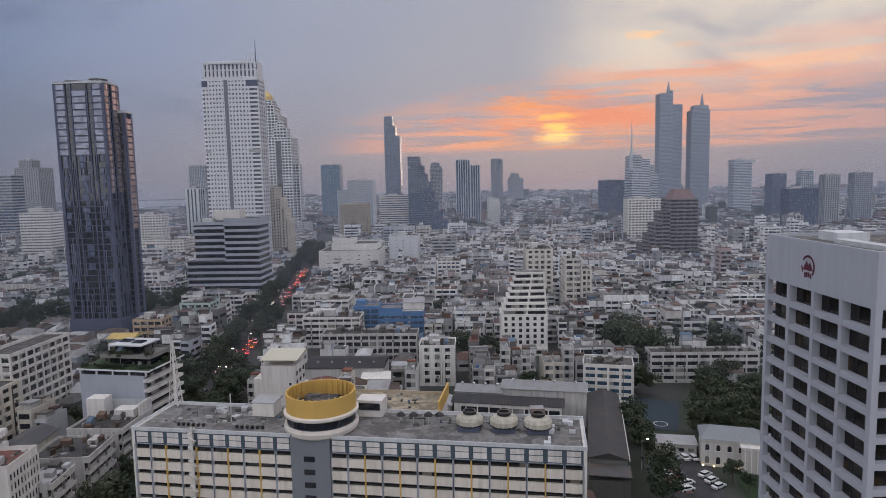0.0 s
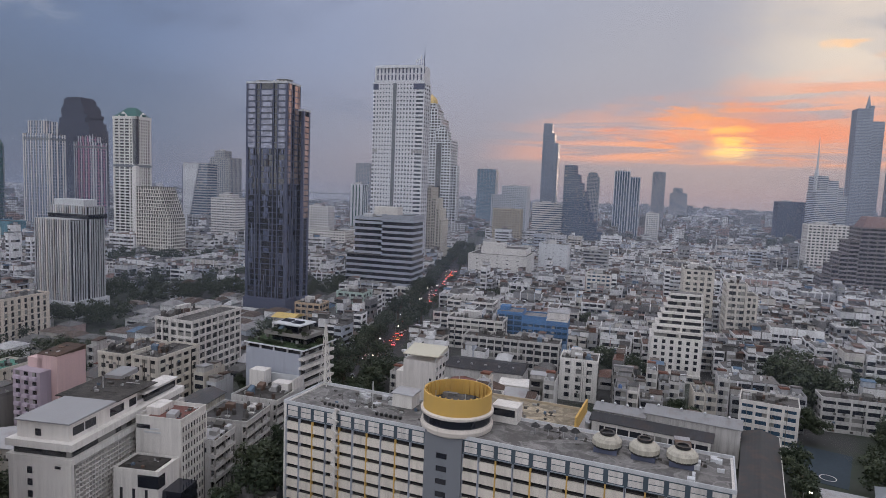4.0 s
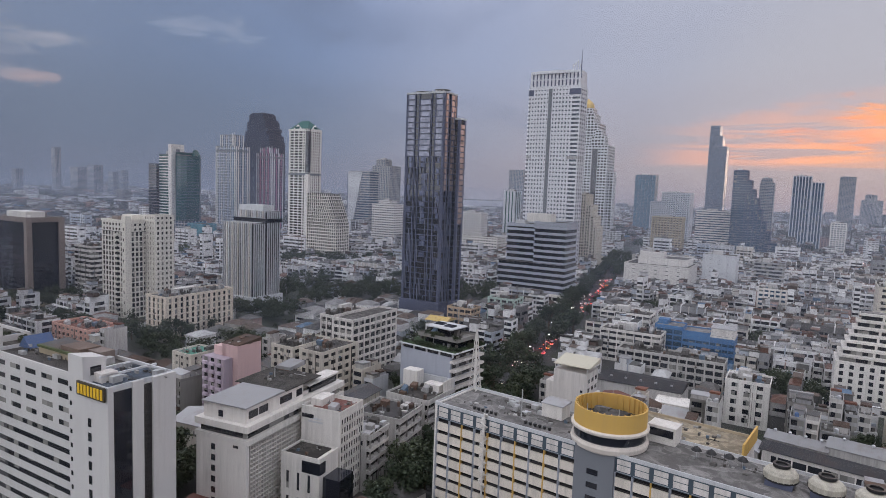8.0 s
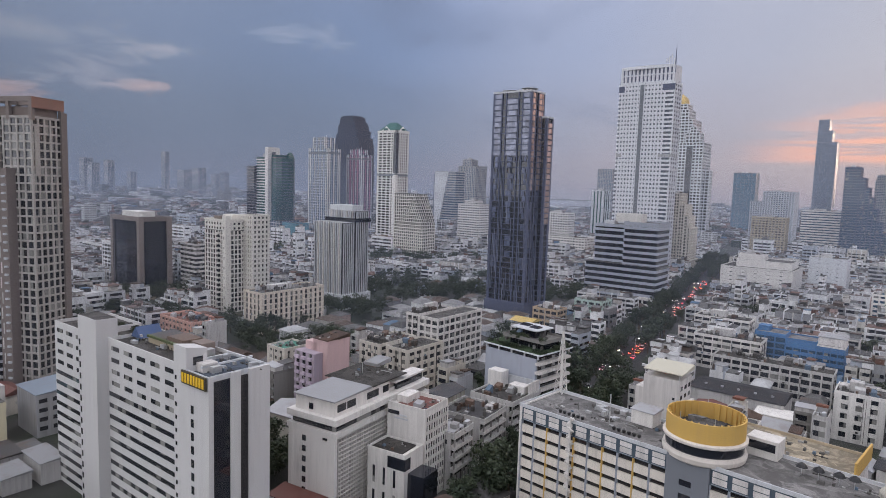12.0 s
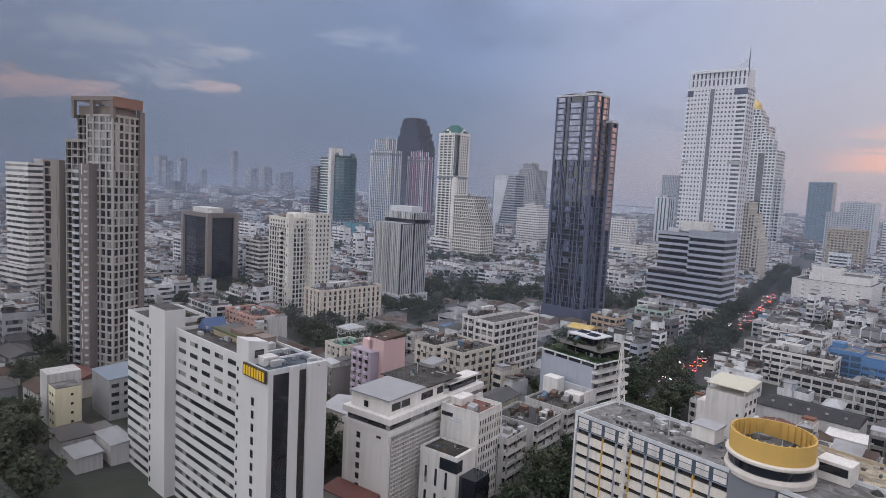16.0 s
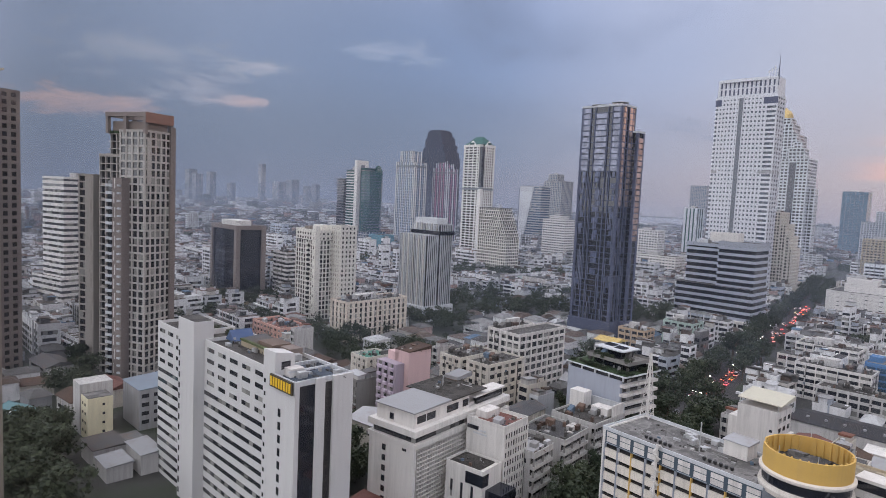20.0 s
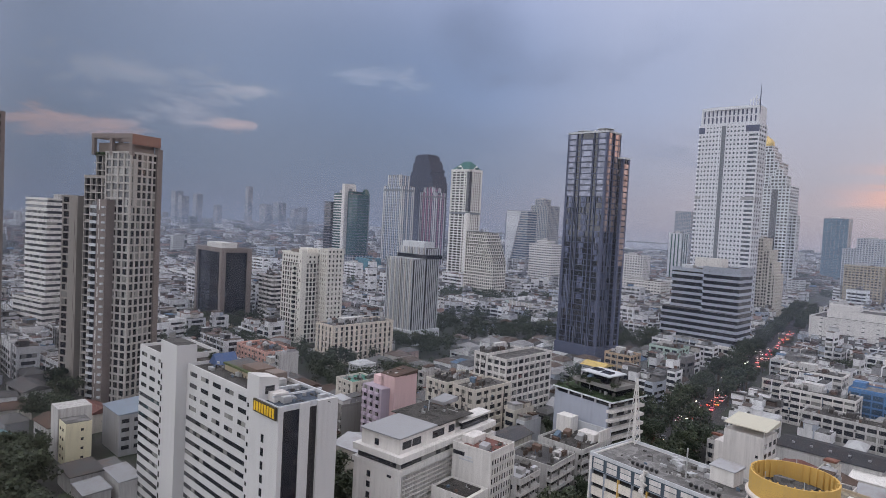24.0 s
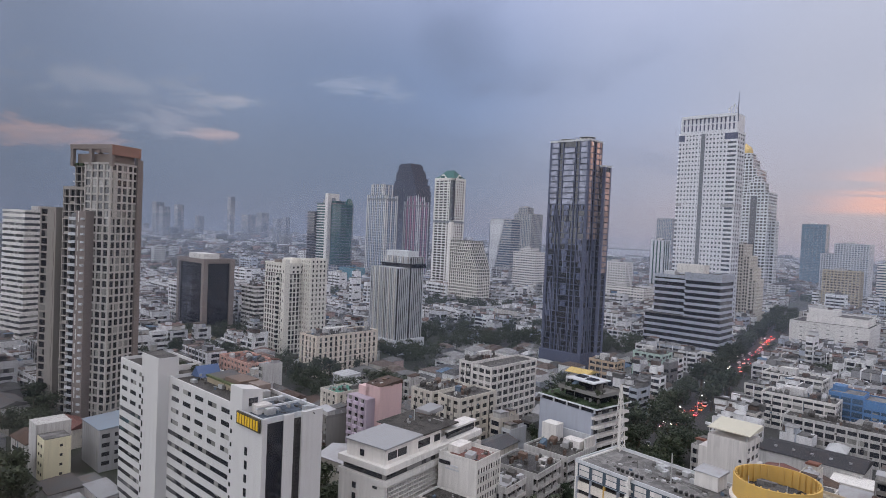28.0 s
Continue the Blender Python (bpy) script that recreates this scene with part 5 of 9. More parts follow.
def pink_house():
    root = thing("apartment_house", "pink and mauve apartment house with a blank gable", "house", -166, 170, 0, GRID)
    claim(-166, 170, 13, 16, GRID)
    part("blank_wall", Boxes().box(2.5, 2, 0, 8, 11, 26.5), PINK, root)
    part("front_wall", Boxes().box(-1.5, -4, 0, 11, 7, 22), paint("mauve_render", (0.37, 0.31, 0.36), 0.3), root)
    part("tin_roof", Boxes().lean(-3.2, 2, 22, 5, 9, 0.3, 3.6), TIN, root)
    part("loft", Boxes().box(-2.5, -1, 22, 6, 5, 3.2), PINK, root)
    me = Boxes().box(0, 0, 0, 2.2, 1.0, 1.0).mesh("balcony", paint("balcony_mauve", (0.5, 0.42, 0.5), 0.2))
    for i in range(7):
        for x in (-5, -1.6, 1.8):
            part("balcony", me, PINK, root, at=(x, -7.9, 2 + 2.9 * i))
            part("window", Boxes().box(x, -7.5, 3.1 + 2.9 * i, 1.6, 0.14, 1.3), DARKG, root)
    litter(root, 2.5, 2, 7, 10, 26.5, 9, 71)
    part("gable_roof", Boxes().lean(2.5, 2, 26.5, 8.2, 11.2, 0.2, 1.4), TINB, root)
    return root


pink_house()
building("pastel yellow apartment house with a green roof", -193, 178, 11, 13, 17, name="apartment_house", wall=CREAM, glass=HOMEG, band=1.4, pier=1.6, fl=3.0, bay=3.4, split=True, roof=TING, plant=False)
building("white apartment block with a gridded street side", -157, 239, 17, 34, 27, name="apartment_block", wall=WHITE, glass=HOMEG, band=1.1, pier=0.7, bay=4.2, split=True,
         tiers=[(11, 33, 0, 26.5, 3.2, 0), (7, 24, 0, 27, -5.8, -4.5)])
for x, y in ((-163, 205), (-149, 205)):
    building("cream walk-up block with long balconies", x, y, 11.5, 22, 19.5, name="walk_up", wall=CREAM, glass=HOMEG, band=1.5, pier=1.3, bay=4.2, split=True, plant=False, seed=int(x))
building("cream apartment building with wide balconies", -276, 251, 16, 44, 22, name="apartment_block", wall=paint("salmon_cream", (0.66, 0.575, 0.48), 0.3), glass=DARKG, band=0.8, pier=1.9, bay=3.6, split=True, seed=4, roof=ROOFL)
building("pink school building with a brown tin roof", -287, 197, 30, 16, 12, name="school", wall=paint("salmon_render", (0.60, 0.36, 0.29), 0.3), glass=HOMEG, band=1.5, pier=1.5, fl=3.2, split=True, roof=TINR, plant=False)


def canopy_house():
    root = thing("apartment_house", "white apartment house under a slanted beige canopy", "house", -52.5, 217, 0, -6)
    claim(-52.5, 217, 22, 18, -6)
    part("wall", Boxes().box(0, 0, 0, 12, 11, 23.6), WHITE, root)
    part("low_wall", Boxes().box(-7.5, 1, 0, 4, 9, 18.5), WHITE, root)
    part("canopy", Boxes().lean(0.4, -0.3, 25.6, 13.0, 11.4, 0.25, 1.5), paint("canopy_sheet", (0.50, 0.47, 0.38), 0.2), root)
    for x in (-6, 6):
        for y in (-5, 5):
            part("canopy_post", Boxes().box(x * 0.95, y, 23.6, 0.25, 0.25, 2.4), METAL, root)
    window_grid(root, "y", 6.0, -3.6, 3.6, 3, [2 + 3 * i for i in range(7)], (1.8, 1.4))
    window_grid(root, "x", -5.5, 4.2, 1, 1, [2 + 3 * i for i in range(6)], (0.8, 0.8))
    me = Boxes().box(7.0, 0, 0, 1.0, 9.5, 0.9).mesh("balcony", WHITE)
    for i in range(1, 6):
        part("balcony", me, WHITE, root, at=(0, 0, 3 * i))


canopy_house()
yh = thing("shop_building", "shop house under a faded yellow rooftop canopy", "shop", -148, 303, 0, GRID)
claim(-148, 303, 15, 14, GRID)
part("wall", Boxes().box(0, 0, 0, 12, 11, 12), OFFWHITE, yh)
part("canopy", Boxes().gable(0, 0, 14, 13, 12, 1.6, 0.12, True), paint("faded_yellow", (0.50, 0.36, 0.12), 0.3), yh)
for x in (-5.6, 5.6):
    for y in (-5, 5):
        part("canopy_post", Boxes().box(x, y, 12, 0.25, 0.25, 2.0), METAL, yh)
for i in range(3):
    part("window_row", Boxes().box(0, -5.5, 1.4 + 3.6 * i, 10, 0.14, 1.6), DARKG, yh)


def terrace_hotel():
    """White hotel whose top floors step back."""
    root = thing("hotel", "white hotel with stepped upper terraces and square windows", "hotel", 45, 310, 0, GRID)
    claim(45, 310, 24, 22, GRID)
    part("wall", Boxes().box(0, 0, 0, 22.5, 18, 20), CLEAN, root)
    window_grid(root, "x", -9, -8.8, 3.5, 6, [5.6 + 2.9 * i for i in range(5)], (1.5, 1.7))
    part("arcade", Boxes().box(-1.5, -9.2, 0, 25.5, 2.4, 3.6), CLEAN, root)
    part("arcade_glass", Boxes().box(-1.5, -10.4, 1.0, 24.5, 0.14, 1.6), DARKG, root)
    for i in range(7):
        w, d, z = 21.6 - 1.15 * i, 17 - 1.9 * i, 20 + 2.7 * i
        x = 0.45 + 0.57 * i
        part("terrace_glass", Boxes().box(x, 0.9 * i + 0.4, z, w - 1.2, d - 1.0, 1.75), DARKG, root)
        part("terrace_slab", Boxes().box(x, 0.9 * i, z + 1.75, w, d + 0.6, 0.95), CLEAN, root)
        part("terrace_pier", Boxes().box(x + 1, 0.9 * i - d / 2 + 0.6, z, 0.9, 0.5, 1.8), CLEAN, root)
        part("terrace_end", Boxes().box(x + w / 2 - 0.4, 0.9 * i, z, 0.7, d, 1.8), CLEAN, root)
    part("roof", Boxes().box(3.9, 6, 38.9, 14, 5, 0.3), ROOFL, root)
    return root


terrace_hotel()
building("cream apartment tower with a plain parapet", 70, 412, 17, 24, 40, name="apartment_tower", wall=CREAM, glass=HOMEG, band=1.5, pier=1.6, split=True)
building("cream apartment tower with stepped balconies", 86, 376, 14, 20, 37.5, name="apartment_tower", wall=CREAM, glass=HOMEG, band=1.4, pier=1.0, split=True, tiers=[(10, 18, 0, 37.5, -2, 0), (6, 16, 0, 31, 6, 1)])


def blue_shops():
    root = thing("shop_building", "bright blue shop building with tinted glass bays", "shop", -23, 342, 0, GRID)
    claim(-23, 342, 38, 15, GRID)
    for x, w, h, wall in ((-12.2, 13.6, 18.5, BLUEP), (1.0, 12.6, 17.2, BLUEP), (13.0, 11.2, 16.2, BLUEP)):
        part("wall", Boxes().box(x, 0, 0, w, 13, h), wall, root)
        part("roof", Boxes().box(x, 0, h, w - 0.4, 12.5, 0.2), ROOFL, root)
        part("parapet", Boxes().ring(x, 0, h, w, 13, 0.8, 0.2), BLUEP if x < 5 else WHITE, root)
        for i in range(2, 6):
            z = 0.3 + 3.0 * i
            if z + 2 > h:
                continue
            k = 3 if x < -5 else 4
            for j in range(k):
                part("window", Boxes().box(x + (j - (k - 1) / 2) * w / k, -6.5, z, w / k * 0.86, 0.2, 2.1 if x < -5 else 1.3), BLUEG, root)
    part("roof_house", Boxes().box(12.8, 2, 16.4, 11, 9, 3.6), WHITE, root)
    part("roof_house_roof", Boxes().lean(12.8, 2, 20.0, 11.8, 9.8, 0.2, 0.7), TINW, root)
    part("roof_store", Boxes().box(-16, 2, 18.5, 5, 6, 2.6), BLUEP, root)


blue_shops()
building("long white shop row with balcony bands", -52, 330, 30, 13, 15.5, name="shop_row", wall=WHITE, glass=DARKG, band=1.5, pier=0.4, bay=4.2, split=True, fl=3.1)
building("long pale workshop row with tall windows", -30, 301, 46, 11, 13, name="shop_row", wall=OFFWHITE, glass=DARKG, band=1.2, pier=0.6, bay=4.0, split=True, fl=3.2, plant=False)
building("white apartment house with stacked balconies", 2, 264, 15, 13, 16.5, name="apartment_house", wall=CLEAN, glass=DARKG, band=1.4, pier=2.2, bay=5, split=True, fl=3.2)
building("white balcony block over the avenue", -62, 372, 28, 14, 17, name="shop_row", wall=CLEAN, glass=DARKG, band=1.5, pier=0.4, bay=4.2, split=True, fl=3.3)
building("cream office block with blue glass end", 16, 500, 22, 15, 22, name="office_block", wall=CLEAN, glass=BLUEG, band=1.6, pier=1.0, split=True)
building("mint-green shop building by the avenue", -137, 372, 18, 14, 17, name="shop_row", wall=MINT, glass=DARKG, band=1.6, pier=1.2, bay=4.2, split=True, fl=3.2)
building("orange-beige shop building by the avenue", -152, 342, 16, 12, 14, name="shop_row", wall=paint("apricot", (0.46, 0.34, 0.23), 0.3), glass=DARKG, band=1.5, pier=0.6, bay=4.0, split=True, fl=3.2)
hall = thing("market_hall", "low hall under a dark tin roof with skylights", "hall", -37, 269, 0, GRID)
claim(-37, 269, 36, 22, GRID)
part("wall", Boxes().box(0, 0, 0, 33, 18, 8), OFFWHITE, hall)
part("roof", Boxes().gable(0, 0, 8, 34, 19, 1.8), sheet_metal("black_tin", (0.05, 0.05, 0.055), 0.15), hall)
part("front_annexe", Boxes().lean(15, -12, 0, 14, 8, 5.5, 6.5), CLEAN, hall)
for i in range(5):
    part("skylight", Boxes().box(-12 + 6 * i, -4.6, 9.0, 0.9, 0.9, 0.6), TINW, hall)
building("white apartment block with blue-grey windows", 67.5, 238, 18.5, 13, 14, rot=-15, name="apartment_block", wall=CLEAN, glass=BLUEG, band=1.3, pier=0.9, bay=4.4, split=True, fl=2.9, plant=False)
building("long concrete school building with open galleries", 112, 257, 44, 9, 12, name="school", wall=OFFWHITE, glass=DARKG, band=1.4, pier=0.6, bay=5, split=True, fl=3.0, plant=False)


def school_yard():
    """The school behind the gold-striped hotel: long roofs and a white classroom wing."""
    r = thing("school_wing", "white classroom wing under a dark gabled roof", "school", 25.1, 209.4, 0, -13.6)
    claim(27, 215, 62, 30, -13.6)
    part("wall", Boxes().box(0, 0, 0, 36, 8, 10), CLEAN, r)
    part("window_row", Boxes().box(1, -4, 3.4, 33, 0.16, 1.7), DARKG, r)
    part("window_row", Boxes().box(1, -4, 6.9, 33, 0.16, 1.9), DARKG, r)
    me = Boxes().box(0, -4.05, 0, 0.4, 0.3, 10).mesh("pilaster", CLEAN)
    for i in range(10):
        part("pilaster", me, CLEAN, r, at=(-17.8 + 3.95 * i, 0, 0))
    part("roof", Boxes().gable(0, 0.4, 10, 38, 9.4, 1.5), sheet_metal("dark_tin", (0.06, 0.06, 0.066), 0.2), r)
    part("gable_wall", Boxes().gable(-23, -1, 9.0, 9, 9, 1.8, 0.2, False), TINW, r)
    part("gable_hall", Boxes().box(-23, -1, 0, 8, 8, 9), OFFWHITE, r)
    for x, y, w, d, h in ((16.5, 220, 17.5, 9, 12), (39, 217, 30, 11, 13.4)):
        a = thing("assembly_hall", "long hall under a pale tin roof", "hall", x, y, 0, -13.6, "pale-roofed school halls")
        part("wall", Boxes().box(0, 0, 0, w - 1, d - 1, h - 1), OFFWHITE, a)
        part("roof", Boxes().gable(0, 0, h - 1, w, d, 1.6), TINW, a)
        for i in range(4):
            part("roof_vent", Boxes().tube(-w * 0.36 + i * w * 0.24, -d * 0.1, h + 0.9, [(0.35, 0), (0.5, 0.5), (0.2, 0.8)], 10), TANK, a)
    b = thing("gymnasium", "long dark-roofed hall beside the school", "hall", 54, 193, 0, -13.6)
    claim(54, 193, 13, 62, -13.6)
    part("wall", Boxes().box(0, 0, 0, 10, 54, 8), CONCRETE, b)
    part("roof", Boxes().gable(0, 0, 8, 11, 55, 1.6, 0.2, False), sheet_metal("slate_tin", (0.06, 0.06, 0.062), 0.25), b)
    # dark solid walls stand for the shade inside the open lean-to
    part("lean_to", Boxes().lean(0, -31, 0, 11, 7, 5.0, 6.4), paint("lean_to_shade", (0.09, 0.088, 0.085), 0.5), b)
    part("lean_roof", Boxes().box(0, -31, 6.45, 11.6, 7.6, 0.2), TIN, b)
    part("gutter", Boxes().box(5.6, 0, 7.8, 0.3, 55, 0.3), CLEAN, b)
    part("window_row", Boxes().box(5.0, 0, 4.8, 0.16, 50, 1.5), DARKG, b)
    c = new("pavement", Boxes().box(79, 220, 0.0, 17, 30, 0.09, radians(-22)).mesh("pavement", COURT))
    tagged(c, "dark blue sports court", "court", kind="structure")
    claim(79, 220, 18, 30, -22)
    ring = Boxes().tube(78, 210, 0.1, [(2.4, 0), (2.4, 0.03), (2.1, 0.03), (2.1, 0)], 32, False)
    tagged(new("trim", ring.mesh("trim", CLEAN)), "white painted centre circle of the court", "marking", kind="structure")


school_yard()


def villa():
    root = thing("villa", "white classical villa with arched windows and a hipped roof", "house", 88, 180, 0, -19)
    claim(88, 180, 22, 16, -19)
    part("wall", Boxes().box(0, 0, 0, 17, 10, 7.8), CLEAN, root)
    part("cornice", Boxes().box(0, 0, 7.8, 17.8, 10.8, 0.4), CLEAN, root)
    part("roof", Boxes().gable(0, 0, 8.2, 18, 11, 2.6, 0.1, True, 0.35), paint("pale_slate", (0.22, 0.235, 0.25), 0.4), root)
    por = part("portico", Boxes().box(5.2, -6.2, 0, 6, 2.6, 7.2), CLEAN, root)
    part("portico_roof", Boxes().box(5.2, -6.2, 7.2, 6.8, 3.2, 0.5), CLEAN, por)
    for i in range(4):
        part("column", Boxes().tube(2.8 + 1.6 * i, -7.7, 0, [(0.3, 0), (0.28, 6.6), (0.4, 7.2)], 10), CLEAN, por)
    for i in range(4):
        x = -6.9 + 3.0 * i
        for z, h in ((0.9, 2.1), (4.9, 1.7)):
            a = [(-0.55, 0), (0.55, 0)] + [(0.55 * math.cos(math.pi * k / 8), h - 0.55 + 0.55 * math.sin(math.pi * k / 8)) for k in range(9)]
            bx = Boxes()
            bx.v = [(x + u, -5.1, z + v) for u, v in a] + [(x + u, -4.95, z + v) for u, v in a]
            k = len(a)
            bx.f = [tuple(range(k))] + [(j, j + k, (j + 1) % k + k, (j + 1) % k) for j in range(k)]
            part("arched_window", bx, DARKG, root)
            part("sill", Boxes().box(x, -5.15, z - 0.2, 1.5, 0.3, 0.18), CLEAN, root)
    lampm = emitter("uplight", (1.0, 0.68, 0.32), 5.0)
    for x in (-8, -5, -2, 1.5, 3.2, 7.2):
        part("uplight", Boxes().box(x, -5.4, 0.1, 0.3, 0.25, 0.35), lampm, root)
    ann = thing("annexe", "low white annexe with a flat roof", "house", 74.5, 188, 0, -12)
    claim(74.5, 188, 13, 7, -12)
    part("wall", Boxes().box(0, 0, 0, 11.5, 5.5, 3.4), CLEAN, ann)
    part("roof", Boxes().lean(0, 0, 3.4, 12.5, 6.5, 0.2, 0.7), TINW, ann)
    for i in range(4):
        part("window", Boxes().box(-4 + 2.7 * i, -2.76, 1.2, 1.6, 0.12, 1.1), DARKG, ann)
    tagged(new("pavement", Boxes().box(67, 169, 0.0, 6.5, 14.5, 0.1, radians(-8)).mesh("pavement", BRICKP)), "red brick parking court", "pavement", kind="structure")
    tagged(new("pavement", Boxes().box(69, 166, 0.0, 19, 34, 0.05, radians(-10)).mesh("pavement", ASPHALT)), "asphalt yard round the parking court", "pavement", kind="structure")
    claim(69, 166, 22, 38, -10)
    claim(78, 138, 60, 36, 0)
    tagged(new("lawn", Boxes().box(91, 161, 0.0, 16, 18, 0.12, radians(-14)).mesh("lawn", LAWN)), "clipped green lawn by the villa", "lawn", kind="structure")
    claim(91, 161, 16, 20, -14)


villa()


def corner_office():
    """The pale house group under the brown tower."""
    h = thing("apartment_house", "pale yellow apartment house with a plain side wall", "house", -222, 81, 0, GRID)
    claim(-222, 81, 18, 14, GRID)
    part("wall", Boxes().box(3, 0, 0, 7, 7.6, 14), paint("butter_render", (0.66, 0.60, 0.42), 0.25), h)
    part("grey_wall", Boxes().box(-5, 1, 0, 8, 10, 17), OFFWHITE, h)
    part("roof", Boxes().box(3, 0, 14, 6.6, 7.2, 0.3), ROOFL, h)
    window_grid(h, "y", 6.5, 1.0, 1, 1, [2.2 + 3 * i for i in range(4)], (0.8, 0.8))
    window_grid(h, "x", -3.8, 1.4, 2.6, 2, [2.2 + 3 * i for i in range(4)], (1.0, 0.9))
    g = thing("apartment_house", "dark grey apartment house with faded blue tin roof", "house", -222, 99, 0, GRID)
    claim(-222, 99, 18, 14, GRID)
    part("wall", Boxes().box(0, 0, 0, 16, 12, 14), GREYW, g)
    part("tin_roof", Boxes().lean(0, 0, 14, 16.6, 12.6, 0.2, 1.0), sheet_metal("faded_blue_tin", (0.20, 0.235, 0.28), 0.15), g)
    window_grid(g, "y", 8, -4, 4, 3, [2.2 + 3 * i for i in range(4)], (2.4, 1.3))
    v = thing("house", "house under a faded teal hipped roof", "house", -236, 63, 0, 10)
    claim(-236, 63, 15, 14, 10)
    part("wall", Boxes().box(0, 0, 0, 12, 11, 7), paint("peach_render", (0.5, 0.40, 0.33), 0.3), v)
    part("roof", Boxes().gable(0, 0, 7, 13.4, 12.4, 3.0, 0.15, True), sheet_metal("teal_tin", (0.12, 0.22, 0.24), 0.2), v)
    part("dormer", Boxes().box(2.5, -3.5, 8, 3, 1.6, 1.3), LGREY, v)
    part("window", Boxes().box(6.0, -1, 4, 0.14, 2, 1.2), DARKG, v)
    claim(-168, 70, 44, 20, 0)
    s = thing("shed", "low concrete workshop around a yard", "shed", -193, 78, 0, GRID)
    claim(-193, 78, 24, 16, GRID)
    for x, y, w, d, z in ((-6, -3, 12, 9, 5.5), (7, -4, 10, 7, 4.5), (6, 4.5, 13, 6, 6.0), (-7, 5, 9, 6, 4.2)):
        part("wall", Boxes().box(x, y, 0, w, d, z), OFFWHITE, s)
        part("roof", Boxes().lean(x, y, z, w + 0.6, d + 0.6, 0.15, 0.6), TINW if x > 0 else TIN, s)


corner_office()
sh = thing("workshop_hall", "long workshop under a pale tin gable roof", "hall", -150, 147, 0, 3)
claim(-150, 147, 26, 17, 3)
part("wall", Boxes().box(0, 0, 0, 23, 14, 8), CREAM, sh)
part("roof", Boxes().gable(0, 0, 8, 24, 15, 2.2, 0.2, True), TINW, sh)
for i in range(6):
    part("window", Boxes().box(-9 + 3.6 * i, -7, 4.5, 2.2, 0.16, 1.6), DARKG, sh)
for hx, hy, hw, hd, hz, hm, hr in ((-208, 92, 12, 10, 11, CREAM, TINW), (-207, 106, 13, 9, 9, GREYW, TIN), (-240, 82, 14, 10, 8, OFFWHITE, TINB), (-250, 98, 16, 10, 7, CREAM, TERRA), (-300, 92, 20, 12, 6, OFFWHITE, TIN),
                                   (-186, 168, 12, 9, 7, CREAM, TERRA), (-204, 160, 16, 9, 6, OFFWHITE, TERRA), (-178, 182, 11, 8, 6, GREYW, TINB), (-222, 172, 12, 9, 6.5, CREAM, TINB), (-184, 148, 14, 10, 7, OFFWHITE, TERRA), (-136, 172, 9, 12, 8, OFFWHITE, TINB)):
    if is_free(hx, hy, 3):
        hs = thing("house", "low plaster house under a weathered pitched roof", "house", hx, hy, 0, GRID + 6, "low houses beside the white hotel")
        claim(hx, hy, hw, hd, GRID, 1)
        part("wall", Boxes().box(0, 0, 0, hw - 1, hd - 1, hz), hm, hs)
        part("roof", Boxes().gable(0, 0, hz, hw, hd, 1.9, 0.15, hw > hd), hr, hs)
        wall_units(hs, hw - 1, hd - 1, hz, 0, 0, int(hx - hy))
        for k in range(int(hz // 3)):
            part("window_row", Boxes().box(0, 0, 1.2 + 3 * k, hw * 0.7, hd - 0.8, 1.2), DARKG, hs)


